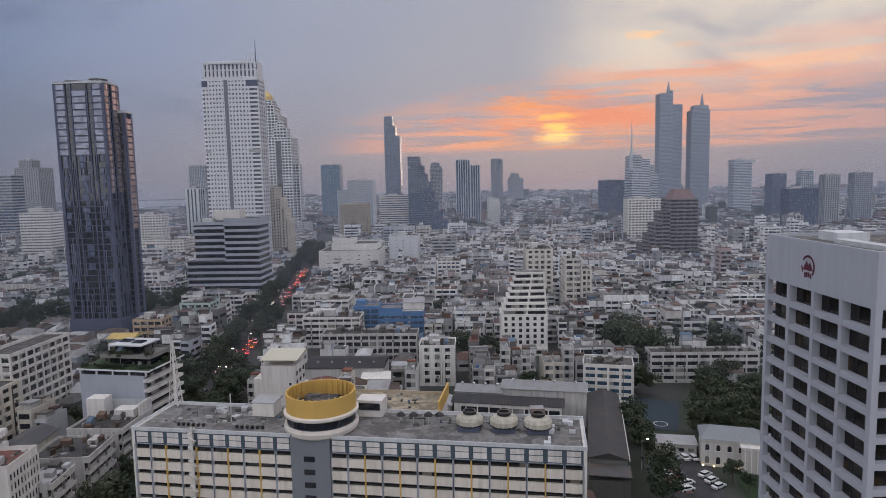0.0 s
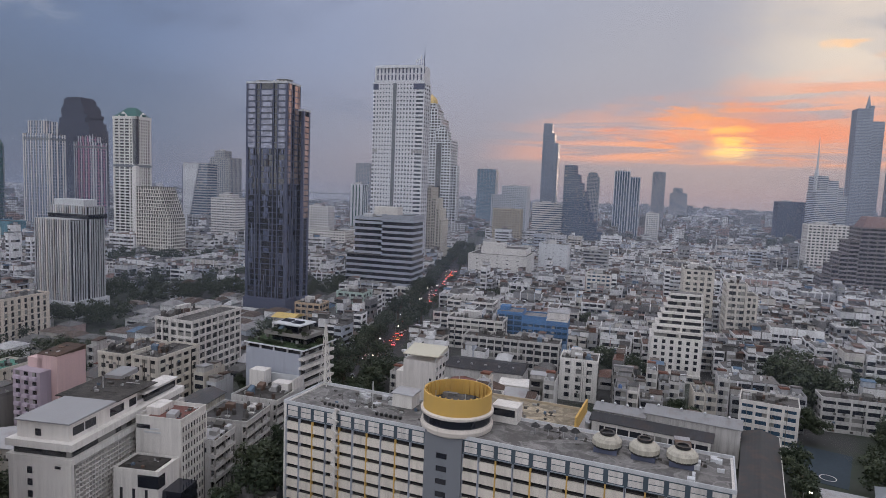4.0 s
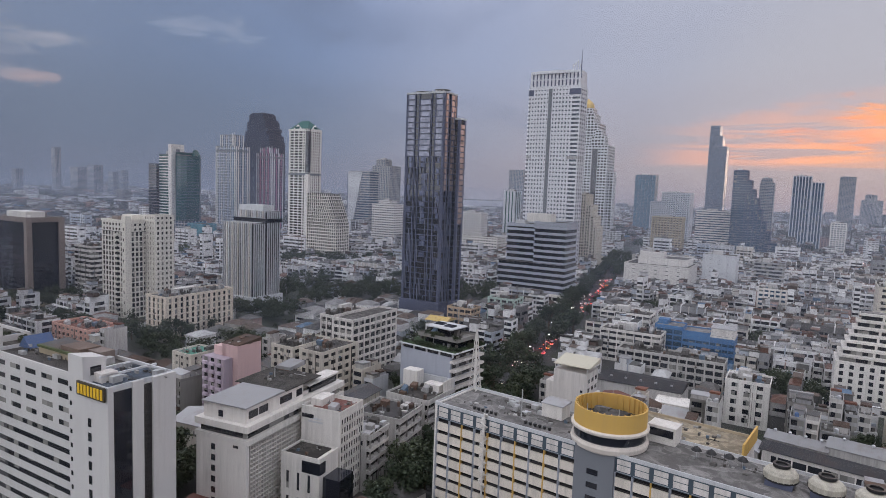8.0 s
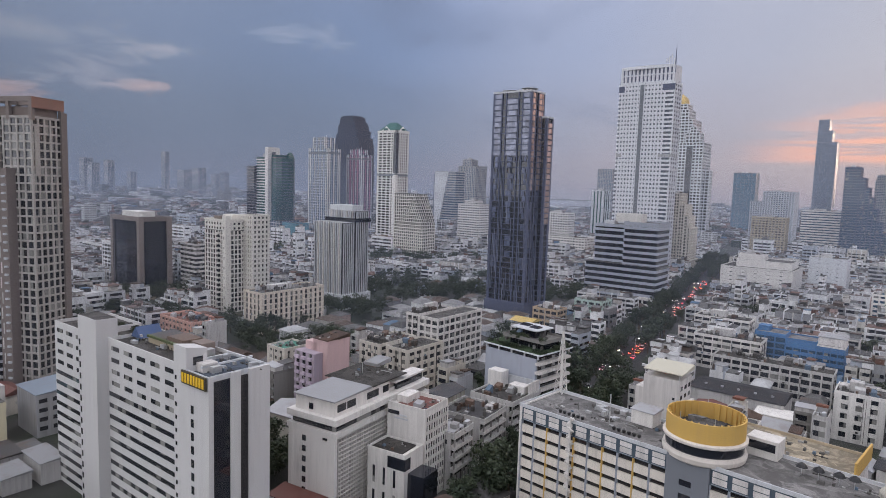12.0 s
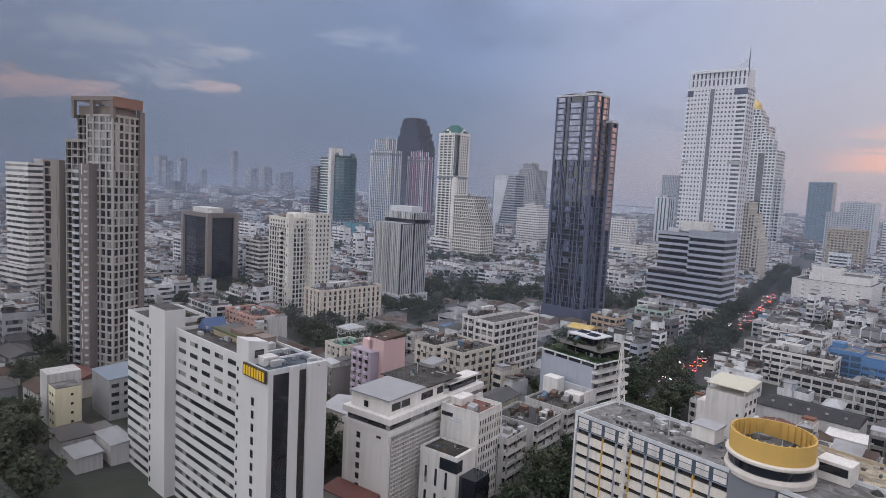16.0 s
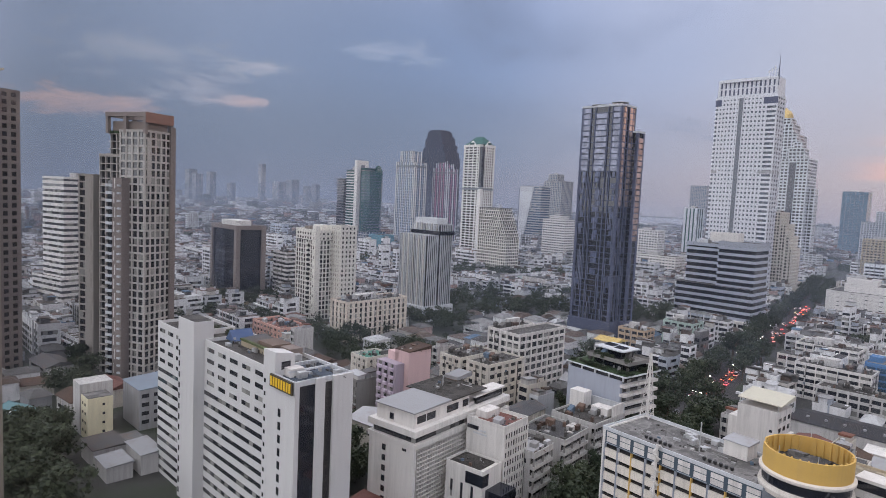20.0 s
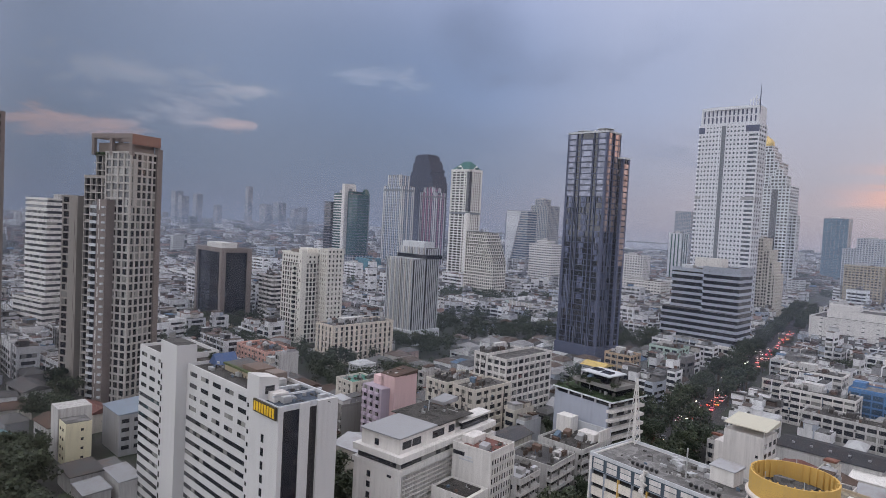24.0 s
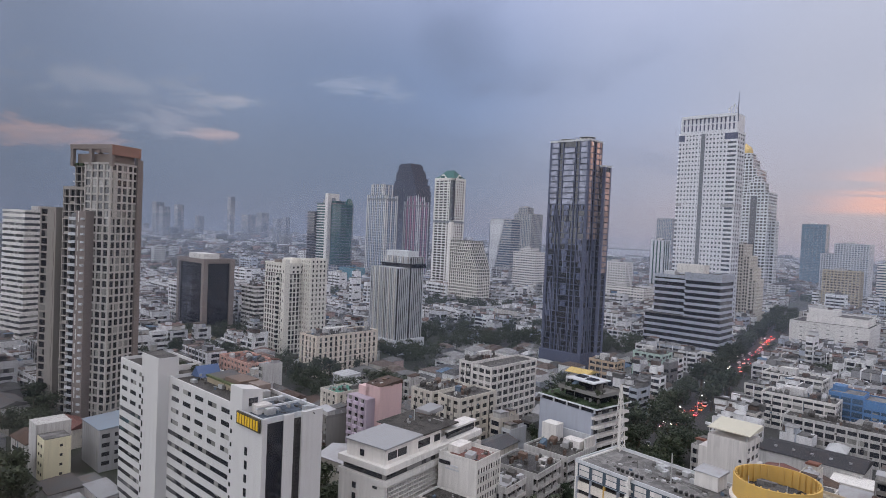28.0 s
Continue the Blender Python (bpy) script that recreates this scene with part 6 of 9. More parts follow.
def brown_tower():
    """Apartment tower: a white-framed body, deep balconies backed by a dark box for shade, a brown bay with white slots
    and an open crown.
    """
    x, y, rot = -267.4, 116.6, 20
    root = thing("apartment_tower", "taupe apartment tower with white window frames and stacked balconies", "apartment tower", x, y, 0, rot)
    claim(x - 12, y + 4, 44, 30, rot)
    fl = 3.15
    frame_w = paint("white_frame", (0.41, 0.38, 0.35), 0.3, tint=0.03)
    beige = paint("beige_frame", (0.36, 0.325, 0.295), 0.3)
    rust = paint("crown_rust", (0.27, 0.145, 0.11), 0.3)
    storeys(root, 14, 14.5, 0, 105, -7, 7.2, wall=frame_w, glass=DARKG, band=0.75, pier=0.8, bay=3.4, side_bay=2.8, fl=fl, split=True, parapet=0.6)
    part("blind_panel", Boxes().box(0.1, 2.2, 83, 0.3, 2.2, 19), frame_w, root)
    part("brown_edge", Boxes().box(0.2, 14.6, 0, 1.0, 2.8, 108), TAUPE, root)
    # the balcony front: dark boxes stand for the shade deep between the slabs
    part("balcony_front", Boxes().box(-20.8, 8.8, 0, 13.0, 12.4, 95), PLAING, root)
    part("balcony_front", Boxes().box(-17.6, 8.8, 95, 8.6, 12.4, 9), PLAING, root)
    slab = Boxes().box(-20.8, 8.5, 0, 13.5, 13.8, 0.42).mesh("balcony_slab", frame_w)
    shelf = Boxes().box(-17.6, 8.5, 0, 9.0, 13.8, 0.42).mesh("balcony_slab", frame_w)
    rail = Boxes().box(0, 0, 0, 2.6, 0.12, 0.95).mesh("balcony_rail", beige)
    rng = random.Random(31)
    for i in range(33):
        part("balcony_slab", slab if i < 30 else shelf, frame_w, root, at=(0, 0, fl * (i + 1) - 0.2))
        if i < 30 and i % 2:
            part("balcony_rail", rail, beige, root, at=(-25.2 + 3.0 * rng.randint(0, 3), 1.75, fl * (i + 1) + 0.2))
    for x in (-27.2, -24.0, -20.8, -17.6, -14.4):
        part("balcony_pier", Boxes().box(x, 2.2, 0, 0.4, 1.2, 95 if x < -22 else 104), frame_w, root)
    part("roof_step", Boxes().ring(-20.8, 8.5, 94.6, 13.7, 13.9, 0.9, 0.3), beige, root)
    # the brown bay with white slots, balconies beside it
    part("brown_bay", Boxes().box(-11.0, -1.2, 0, 5.2, 5.4, 85.5), TAUPE, root)
    part("bay_glass", Boxes().box(-15.2, -1.0, 0, 3.2, 4.6, 84.5), PLAING, root)
    slot = Boxes().box(0, 0, 0, 0.45, 0.2, 4.4).mesh("white_slot", CLEAN)
    for i in range(14):
        part("white_slot", slot, CLEAN, root, at=(-12.6 + 0.5 * (i % 2), -3.95, 3 + 6.0 * i))
    tray = Boxes().ring(0, 0, 0, 3.4, 1.6, 1.0, 0.12).box(0, 0, -0.2, 3.4, 1.6, 0.2).mesh("balcony", LGREY)
    nook = Boxes().box(0, 0, 0, 1.5, 1.0, 0.8).mesh("small_balcony", LGREY)
    for i in range(26):
        part("balcony", tray, LGREY, root, at=(-15.2, -3.6, fl * (i + 1)))
        part("small_balcony", nook, LGREY, root, at=(-9.6, -4.1, fl * (i + 1)))
    # the lower slab: glazed half, blank half with thin slots
    storeys(root, 4.6, 12, 0, 86, -38.2, 8, wall=beige, glass=DARKG, band=0.7, pier=0.5, bay=5, fl=fl, split=True, parapet=0.6)
    part("blank_slab", Boxes().box(-33.6, 7.6, 0, 4.6, 11.6, 86.4), beige, root)
    for i in range(10):
        part("thin_slot", Boxes().box(-32.6 + 0.6 * (i % 2), 1.75, 4 + 8.2 * i, 0.3, 0.16, 6.5), TAUPE, root)
    part("link_wall", Boxes().box(-29.5, 13, 0, 3.6, 8, 80), TAUPE, root)
    # open crown
    cr = part("crown", Boxes().ring(-10.6, 7.2, 111, 22.4, 15, 1.8, 1.5), TAUPE, root, "open brown crown frame")
    part("rust_corner", Boxes().box(0.66, 7.2, 108.6, 0.14, 15, 4.2), rust, cr)
    for ax in (-21.0, -11.0, -0.3):
        for ay in (0.5, 14.0):
            part("crown_post", Boxes().box(ax, ay, 104, 1.4, 1.4, 7.1), TAUPE, cr)
    part("crown_room", Boxes().box(-10.6, 7.6, 104.2, 19.0, 11, 5), BROWN, cr)
    part("roof_boat", Boxes().tube(-10, 6, 112.8, [(0.6, 0), (1.6, 0.4), (1.7, 0.6)], 12), METAL, cr)
    for i in range(7):
        part("roof_planting", Boxes().box(-20 + 3.1 * i, 1.2, 104.2, 2.2, 1.0, rng.uniform(0.6, 1.4)), LAWN, cr)


brown_tower()


def dark_tower():
    """Tall residential tower: dark frames, staggered fins below, broad coated panes near its top tinted with the dusk
    they throw back.
    """
    root = thing("residential_tower", "tall dark ribbed residential tower with coated upper glass", "tower", -191, 367, 0, GRID)
    claim(-191, 370, 32, 24, GRID)
    rng = random.Random(11)
    fl = 3.55
    for w, d, ox, oy, top in ((28.5, 15.4, 0, 0, 143.0), (7.5, 8, 14.5, 9, 128.0)):
        part("glazing", Boxes().box(ox, oy, 10, w - 1.0, d - 1.0, top - 10.3), PLAING, root)
        part("base", Boxes().box(ox, oy, 0, w + 1.6, d + 1.6, 11), SLATE, root)
        part("roof", Boxes().box(ox, oy, top - 0.4, w - 0.4, d - 0.4, 0.3), ROOFC, root)
        n = int((top - 11) // fl)
        band = Boxes().box(ox, oy, 0, w - 0.7, d - 0.7, 0.45).mesh("floor_band", SLATE)
        for i in range(n):
            part("floor_band", band, SLATE, root, at=(0, 0, 11 + i * fl))
        for ax in (-1, 1):
            for ay in (-1, 1):
                part("corner_pier", Boxes().box(ox + ax * (w / 2 - 0.8), oy + ay * (d / 2 - 0.8), 10, 1.7, 1.7, top - 9.5), SLATE, root)
        part("crown", Boxes().ring(ox, oy, top - 0.4, w + 0.3, d + 0.3, 1.1, 0.5), LGREY, root, "pale roof edge")
    # full-height ribs between the bays
    for x in (-7.6, -4.4, 4.6, 7.6):
        part("rib", Boxes().box(x, 0, 10, 0.6, 15.6, 132.6), SLATE, root)
    for y in (-2.6, 0.4, 4.6):
        part("rib", Boxes().box(0, y, 10, 28.7, 0.55, 132.6), SLATE, root)
    # staggered fins of the lower floors, front and side
    for i in range(95):
        z = 11 + fl * rng.randint(0, 25)
        h = min(fl * rng.choice((1, 2, 2, 3, 4, 6)), 106 - z)
        part("fin", Boxes().box(-13.2 + 1.1 * rng.randint(0, 24), -7.5, z, 0.34, 0.5, h), MULL, root)
    for i in range(45):
        z = 11 + fl * rng.randint(0, 21)
        h = min(fl * rng.choice((1, 2, 3, 4)), 92 - z)
        part("fin", Boxes().box(14.1, -6.6 + 1.1 * rng.randint(0, 12), z, 0.5, 0.34, h), MULL, root)
    for x, ww in ((-10.4, 4.6), (0.1, 7.6), (10.4, 4.6)):
        for i in range(26, 37):
            if x == 0.1 and i == 36:
                continue
            part("glass_bay", Boxes().box(x, -7.55, 11.6 + i * fl, ww, 0.5, fl - 0.8), MIRROR, root)
    for x, ww in ((-10.4, 3.0), (0.1, 4.4), (10.4, 3.0)):
        for i in range(4, 26):
            if rng.random() < 0.55:
                part("glass_bay", Boxes().box(x + rng.uniform(-0.8, 0.8), -7.45, 11.6 + i * fl, ww * rng.uniform(0.45, 1), 0.4, fl - 0.9), MIRRORB, root)
    # side panes whose rosy tint imitates reflected sunset
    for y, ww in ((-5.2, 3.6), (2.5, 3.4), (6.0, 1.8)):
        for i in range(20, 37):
            part("glass_bay", Boxes().box(14.05, y, 11.6 + i * fl, 0.5, ww, fl - 0.75), SUNSETG, root)
        for i in range(3, 20):
            if rng.random() < 0.5:
                part("glass_bay", Boxes().box(13.95, y, 11.6 + i * fl, 0.4, ww * 0.7, fl - 1.0), MIRRORB, root)
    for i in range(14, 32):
        part("glass_bay", Boxes().box(18.1, 9, 11.8 + i * fl, 0.4, 5.8, fl - 0.8), SUNSETG, root)
    for x, z in ((-6.5, 144.6), (7.5, 145.2)):
        part("roof_core", Boxes().box(x, 0, 142.6, 4.5, 6, z - 142.6), GREYW, root)
        part("helipad", Boxes().tube(x, 0, z, [(4.4, 0), (5.2, 0.25), (5.2, 0.45)], 20), LGREY, root)
    for i in range(4):
        part("roof_post", Boxes().box(4.2 + 2.6 * i, -6.6, 142.9, 0.7, 0.7, 1.5), CLEAN, root)


dark_tower()


def white_landmark():
    """The tallest white tower: square windows either side of a dark stripe, ribbon windows round its corners, a tall-windowed crown and a mast."""
    GW = paint("cool_white", (0.58, 0.585, 0.61), 0.15, tint=0.02)
    JT = glazing("pale_blue_glass", (0.045, 0.055, 0.075), blinds=0.35, blind_rgb=(0.20, 0.21, 0.23), ior=1.45)
    root = thing("office_tower", "very tall white office tower with a dark central stripe", "office tower", -194.5, 656, 0, GRID)
    claim(-189, 658, 62, 34, GRID)
    w, d, top, fl = 56.5, 21.0, 191.1, 4.2
    part("glazing", Boxes().box(0, 0, 0, w - 1.4, d - 1.4, top), JT, root)
    # the front bulges a little: a shallow bowed bay of floors between the ribbon corners
    bow = [(-25.5, -d / 2 + 0.4)] + [(-25.5 + 45.0 * i / 12, -d / 2 + 0.4 - 1.5 * math.sin(math.pi * i / 12)) for i in range(1, 12)] + [(19.5, -d / 2 + 0.4), (19.5, 0), (-25.5, 0)]
    inner = [(x * 0.998, y + 0.5) for x, y in bow]
    part("bowed_glazing", Boxes().prism(inner, 40, top - 40), JT, root)
    band = Boxes().box(0, 0, 0, w, d, 2.0).mesh("floor_band", GW)
    bowed = Boxes().prism(bow, 0, 2.5).mesh("bowed_band", GW)
    for i in range(int(top // fl) + 1):
        z = min(i * fl, top - 2.5)
        part("floor_band", band, GW, root, at=(0, 0, z))
        if z > 38:
            part("bowed_band", bowed, GW, root, at=(0, 0, z - 0.15))
    pier = Boxes().box(0, 0, 0, 1.6, 1.0, top - 40).mesh("pier", GW)
    for x0, k in ((-25.0, 6), (1.6, 6)):
        for i in range(k):
            x = x0 + 3.35 * i
            y = -d / 2 + 0.5 - 1.5 * math.sin(math.pi * min(1, max(0, (x + 25.5) / 45.0)))
            part("pier", pier, GW, root, at=(x, y + 0.28, 40))
    x = -3.6
    part("stripe", Boxes().box(x, -d / 2 - 0.6, 50, 4.0, 1.6, top - 52), GREY_PANEL, root, "dark grey glass stripe")
    for sx in (-2.4, 2.4):
        part("stripe_edge", Boxes().box(x + sx, -d / 2 - 0.65, 46, 0.8, 1.8, top - 46), GW, root)
    side = Boxes().box(0, 0, 0, 1.2, 1.4, top).mesh("side_pier", GW)
    for y in (-9.6, -3.2, 3.2, 9.6):
        part("side_pier", side, GW, root, at=(w / 2 - 0.4, y, 0))
    part("service_floor", Boxes().box(0, 0, 118, w + 0.1, d + 0.1, 3.0), GREYW, root)
    for x in (-25.4, 22.3):
        part("corner_recess", Boxes().box(x, -d / 2 + 1.0, top - 8.4, 6.0 if x < 0 else 12.0, 2.3, 6.0), SLATE, root)
    part("crown_glass", Boxes().box(0, 0, top, w - 4.4, d - 2.2, 14), SLATE, root)
    me = Boxes().box(0, 0, 0, 2.3, d - 1.0, 15).mesh("crown_pier", GW)
    for i in range(14):
        part("crown_pier", me, GW, root, at=(-w / 2 + 2.4 + (w - 4.8) * i / 13, 0, top))
    for z, t in ((top - 0.4, 1.6), (top + 7.0, 1.2), (top + 13.6, 2.4)):
        part("crown_band", Boxes().box(0, 0, z, w - 3, d - 0.8, t), GW, root)
    part("crown_bow", Boxes().prism([(x, y - 0.2) for x, y in bow], top + 13.4, 2.9), GW, root)
    part("mast", Boxes().tube(26.8, -9, top + 8, [(0.8, 0), (0.5, 14), (0.15, 28)], 8), SLATE, root, "thin dark mast")
    for x, h in ((17.5, 7), (20, 9), (22.5, 11), (25, 7)):
        part("antenna", Boxes().box(x, -7, top + 15.5, 0.5, 0.5, h), LGREY, root)
        part("antenna_dish", Boxes().box(x, -7, top + 15.5 + h * 0.7, 2.0, 0.4, 1.2), LGREY, root)


white_landmark()


def banded_office():
    """Office block of several stacked volumes, all wrapped in pale and dark bands, on a white colonnaded podium."""
    pale = paint("band_grey", (0.36, 0.38, 0.435), 0.25, tint=0.05)
    root = thing("office_block", "stepped office block banded in pale grey and dark glass", "office block", -146, 467, 0, GRID)
    claim(-146, 467, 58, 32, GRID)
    st = dict(wall=pale, glass=PLAING, bay=80, band=1.85, pier=0, proud=0.45, split=True, fl=4.35, parapet=0)
    for w, d, z0, z1, ox, oy in ((25, 22, 9, 58.8, -11.5, 1.5), (25, 25, 9, 61, 12.0, 0), (54, 26.5, 9, 31, -2, 0.4)):
        storeys(root, w, d, z0, z1, ox, oy, **st)
    part("fascia", Boxes().ring(12.0, 0, 58.6, 25.3, 25.3, 3.4, 0.5), STEELB, root)
    part("fascia", Boxes().ring(-11.5, 1.5, 57.2, 25.3, 22.3, 2.4, 0.5), STEELB, root)
    part("plant_room", Boxes().box(-1, 2, 61.2, 19, 11, 6.2), CLEAN, root)
    part("plant_room", Boxes().box(-17, 3, 59.0, 8, 7, 2.6), LGREY, root)
    part("podium", Boxes().box(-4, -1, 0, 59, 30, 4.6), CLEAN, root)
    part("podium_glass", Boxes().box(-4, -1, 4.6, 56, 27.5, 2.6), PLAING, root)
    part("podium_slab", Boxes().box(-4, -1, 7.2, 59, 30, 1.8), CLEAN, root)
    post = Boxes().box(0, 0, 0, 1.0, 1.0, 2.6).mesh("column", CLEAN)
    for i in range(9):
        part("column", post, CLEAN, root, at=(-32.5 + 7.1 * i, -15.2, 4.6))


banded_office()


def fin_tower():
    root = thing("office_tower", "grey office tower with tall white fins on a plain base", "office tower", -298, 320, 0, GRID)
    claim(-298, 320, 34, 30, GRID)
    part("base", Boxes().box(0, 0, 0, 32, 27, 10), LGREY, root)
    for w, d, ox, oy, z1 in ((29, 12, 0, -6, 56.5), (29, 14, 0.5, 6, 64)):
        part("glazing", Boxes().box(ox, oy, 10, w - 1.6, d - 1.6, z1 - 10), PLAING, root)
        rng = random.Random(int(z1))
        k = round(w / 1.7)
        for i in range(k + 1):
            fw = rng.choice((0.3, 0.5, 0.8))
            if 0 < i < k:
                part("fin", Boxes().box(ox - w / 2 + w * i / k, oy, 10, fw, d, z1 - 9), LGREY if i % 3 else CLEAN, root)
        k = round(d / 1.7)
        for i in range(1, k):
            part("fin", Boxes().box(ox, oy - d / 2 + d * i / k, 10, w, rng.choice((0.35, 0.6)), z1 - 9.6), LGREY, root)
        part("roof", Boxes().box(ox, oy, z1 + 0.2, w - 1.2, d - 1.2, 0.5), ROOFC, root)
    part("dark_gap", Boxes().box(0.5, 6, 57.5, 29.6, 14.6, 2.6), PLAING, root)
    part("crown", Boxes().box(-1, 6, 64.4, 22, 10, 4.2), LGREY, root)


fin_tower()


def black_box():
    root = thing("office_block", "black glass office box with brown corner piers", "office block", -434, 258, 0, GRID)
    claim(-434, 258, 44, 26, GRID)
    part("glazing", Boxes().box(0, 0, 4, 39, 21, 50), PLAING, root)
    for x in (-19.3, 19.3):
        for y in (-10.2, 10.2):
            part("corner_pier", Boxes().box(x, y, 0, 3.4, 3.4, 55.5), TAUPE, root)
    part("cap", Boxes().ring(0, 0, 52.5, 41.5, 23.5, 3.2, 1.2), TAUPE, root)
    part("roof", Boxes().box(0, 0, 53.9, 39, 21, 0.3), ROOFC, root)
    part("plant_room", Boxes().box(-3, 0, 54.2, 24, 12, 4.5), CLEAN, root)
    for i in range(6):
        part("cooling_unit", Boxes().tube(-14 + 4.5 * i, -4, 54.2, [(1.5, 0), (1.7, 1.5), (1.2, 2.6)], 12), CLEAN, root)
    part("podium", Boxes().box(6, -6, 0, 56, 34, 4), OCHRE, root)


black_box()


def ivory_tower():
    """Cream apartment tower: windows in dark stacks, balconies down the corners, a taller stair pier and a rear block."""
    iv = paint("ivory_render", (0.66, 0.625, 0.56), 0.25, tint=0.03)
    root = thing("apartment_tower", "ivory apartment tower with stacked corner balconies", "apartment tower", -335, 262, 0, GRID)
    claim(-335, 262, 38, 26, GRID)
    st = dict(wall=iv, glass=DARKG, split=True, fl=3.1)
    storeys(root, 24, 19, 0, 51.5, -5, -1, band=0.75, pier=0.75, bay=3.0, side_bay=2.7, parapet=0, **st)
    part("top_floors", Boxes().box(-5, -1, 51.5, 24, 19, 6.5), iv, root)
    part("cornice", Boxes().ring(-5, -1, 57.6, 24.6, 19.6, 1.1, 0.5), iv, root)
    window_grid(root, "x", -10.5, -14.5, 3.0, 7, (52.4, 55.2), (1.2, 1.3))
    window_grid(root, "y", 7.0, -8.0, 3.2, 5, (52.4, 55.2), (1.3, 1.3))
    part("stair_pier", Boxes().box(6.0, -9.8, 0, 3.6, 3.6, 61), iv, root)
    window_grid(root, "x", -11.6, 6.0, 1, 1, [3 + 6.2 * i for i in range(9)], (0.7, 1.6))
    storeys(root, 11, 13, 0, 61, 11.0, 8.0, band=1.4, pier=1.5, bay=3.0, side_bay=2.9, parapet=0.9, **st)
    part("roof_room", Boxes().box(-5, 2, 58, 10, 8, 3.2), iv, root)
    part("roof_room", Boxes().box(-10, -4, 58, 6, 5, 2.2), BROWN, root)
    rail = Boxes().ring(0, 0, 0, 3.2, 1.7, 1.0, 0.15).box(0, 0, -0.15, 3.2, 1.7, 0.15).mesh("balcony", iv)
    # dark strip on the wall face, drawn for the shade of a balcony recess
    deep = Boxes().box(0, 0, 0, 1.9, 0.4, 48).mesh("recess", PLAING)
    part("recess", deep, PLAING, root, at=(-1.5, -10.45, 2))
    for i in range(16):
        part("balcony", rail, iv, root, at=(-1.5, -11.2, 3.1 * i + 2.9))
        part("balcony", rail, iv, root, at=(7.8, 2.2, 3.1 * i + 2.9), turn=math.pi / 2)
        part("balcony", rail, iv, root, at=(7.8, 6.8, 3.1 * i + 2.9), turn=math.pi / 2)


ivory_tower()
building("small white apartment block with a red roof", -404, 283, 20, 15, 36, name="apartment_block", wall=WHITE, glass=HOMEG, band=1.5, pier=0, roof=TERRA, split=True, plant=False)

building("low white school block with open galleries", -386, 484, 14, 52, 10, name="school", wall=CLEAN, glass=DARKG, band=1.5, pier=0.5, fl=3.2, split=True, plant=False)
hall = thing("market_hall", "wide hall under a greenish tin roof", "hall", -352, 522, 0, -14)
claim(-352, 522, 42, 72, -14)
part("wall", Boxes().box(0, 0, 0, 38, 66, 7), CREAM, hall)
part("roof", Boxes().gable(0, 0, 7, 40, 68, 3.2, 0.2, False), sheet_metal("green_grey_tin", (0.22, 0.26, 0.25), 0.2), hall)
part("ridge_vent", Boxes().gable(0, 0, 9.6, 8, 60, 1.2, 0.6, False), TINW, hall)
for i in range(8):
    part("window", Boxes().box(0, -29 + 8.2 * i, 3, 38.2, 4, 2), DARKG, hall)
building("teal-clad shop block with blank walls", -606, 566, 28, 20, 29, name="shop_building", wall=paint("teal_panel", (0.09, 0.21, 0.26), 0.2), glass=TEALG, band=3.2, pier=6, bay=9, fl=7, plant=False)
# ---- landmark towers farther off ----
building("cream stepped apartment block with white bands", -170, 722, 19, 27, 82, wall=CREAM, glass=DARKG, bay=3, band=1.3, pier=0.9, proud=0.6,
         tiers=[(9, 27, 0, 82, -5, 0), (6, 27, 0, 70, 2.5, 0), (4, 27, 0, 58, 7.5, 0), (3, 27, 0, 46, 11, 0), (26, 30, 0, 12, 2, 0)])
st = building("pale stepped skyscraper under a gilded dome", -282, 1150, 50, 50, 208, wall=LGREY, glass=PLAING, band=2.2, pier=1.8, bay=6, fl=5.0, plant=False,
         tiers=[(50, 50, 0, 205, 0, 0), (36, 36, 205, 222, -2, 0), (26, 26, 222, 232, -2, 0), (40, 45, 0, 165, 30, -20), (24, 22, 165, 182, 28, -20), (12, 12, 182, 192, 27, -20), (14, 16, 0, 120, 52, -20)])
part("dome", Boxes().tube(-2, 0, 232, [(11, 0), (11, 4), (10.5, 8), (7.5, 13), (3, 16), (0.4, 19)], 24), GOLD, st, "gilded dome")
part("stripe", Boxes().box(28, -42.8, 20, 9, 1.2, 140), PLAING, st, "dark glass stripe")
building("teal glass office slab above the river", -229, 1509, 45, 30, 128, wall=STEELB, glass=TEALG, band=0.4, pier=0.5, bay=8)
building("broad pale office block with bands", -137, 1210, 67, 40, 89, wall=LGREY, glass=BLUEG, band=2.2, pier=1.5, tiers=[(48, 40, 0, 89, 9, 0), (20, 40, 0, 72, -24, 0)])
building("slim glass skyscraper with an open crown", -86, 1530, 37, 40, 185, wall=STEELB, glass=SKYG, band=0.35, pier=0.25, bay=9, plant=False,
         tiers=[(37, 40, 0, 193, 2, 0), (27, 36, 193, 216, -3, 0), (20, 36, 216, 238, -6, 0)])
building("sand-coloured apartment block with flat roof", -106, 907, 40, 20, 55, wall=OCHRE, glass=HOMEG, band=1.4, pier=1.4)
building("white office block with dark bands", -52, 990, 50, 24, 64, wall=CLEAN, glass=BLUEG, band=1.9, pier=0)
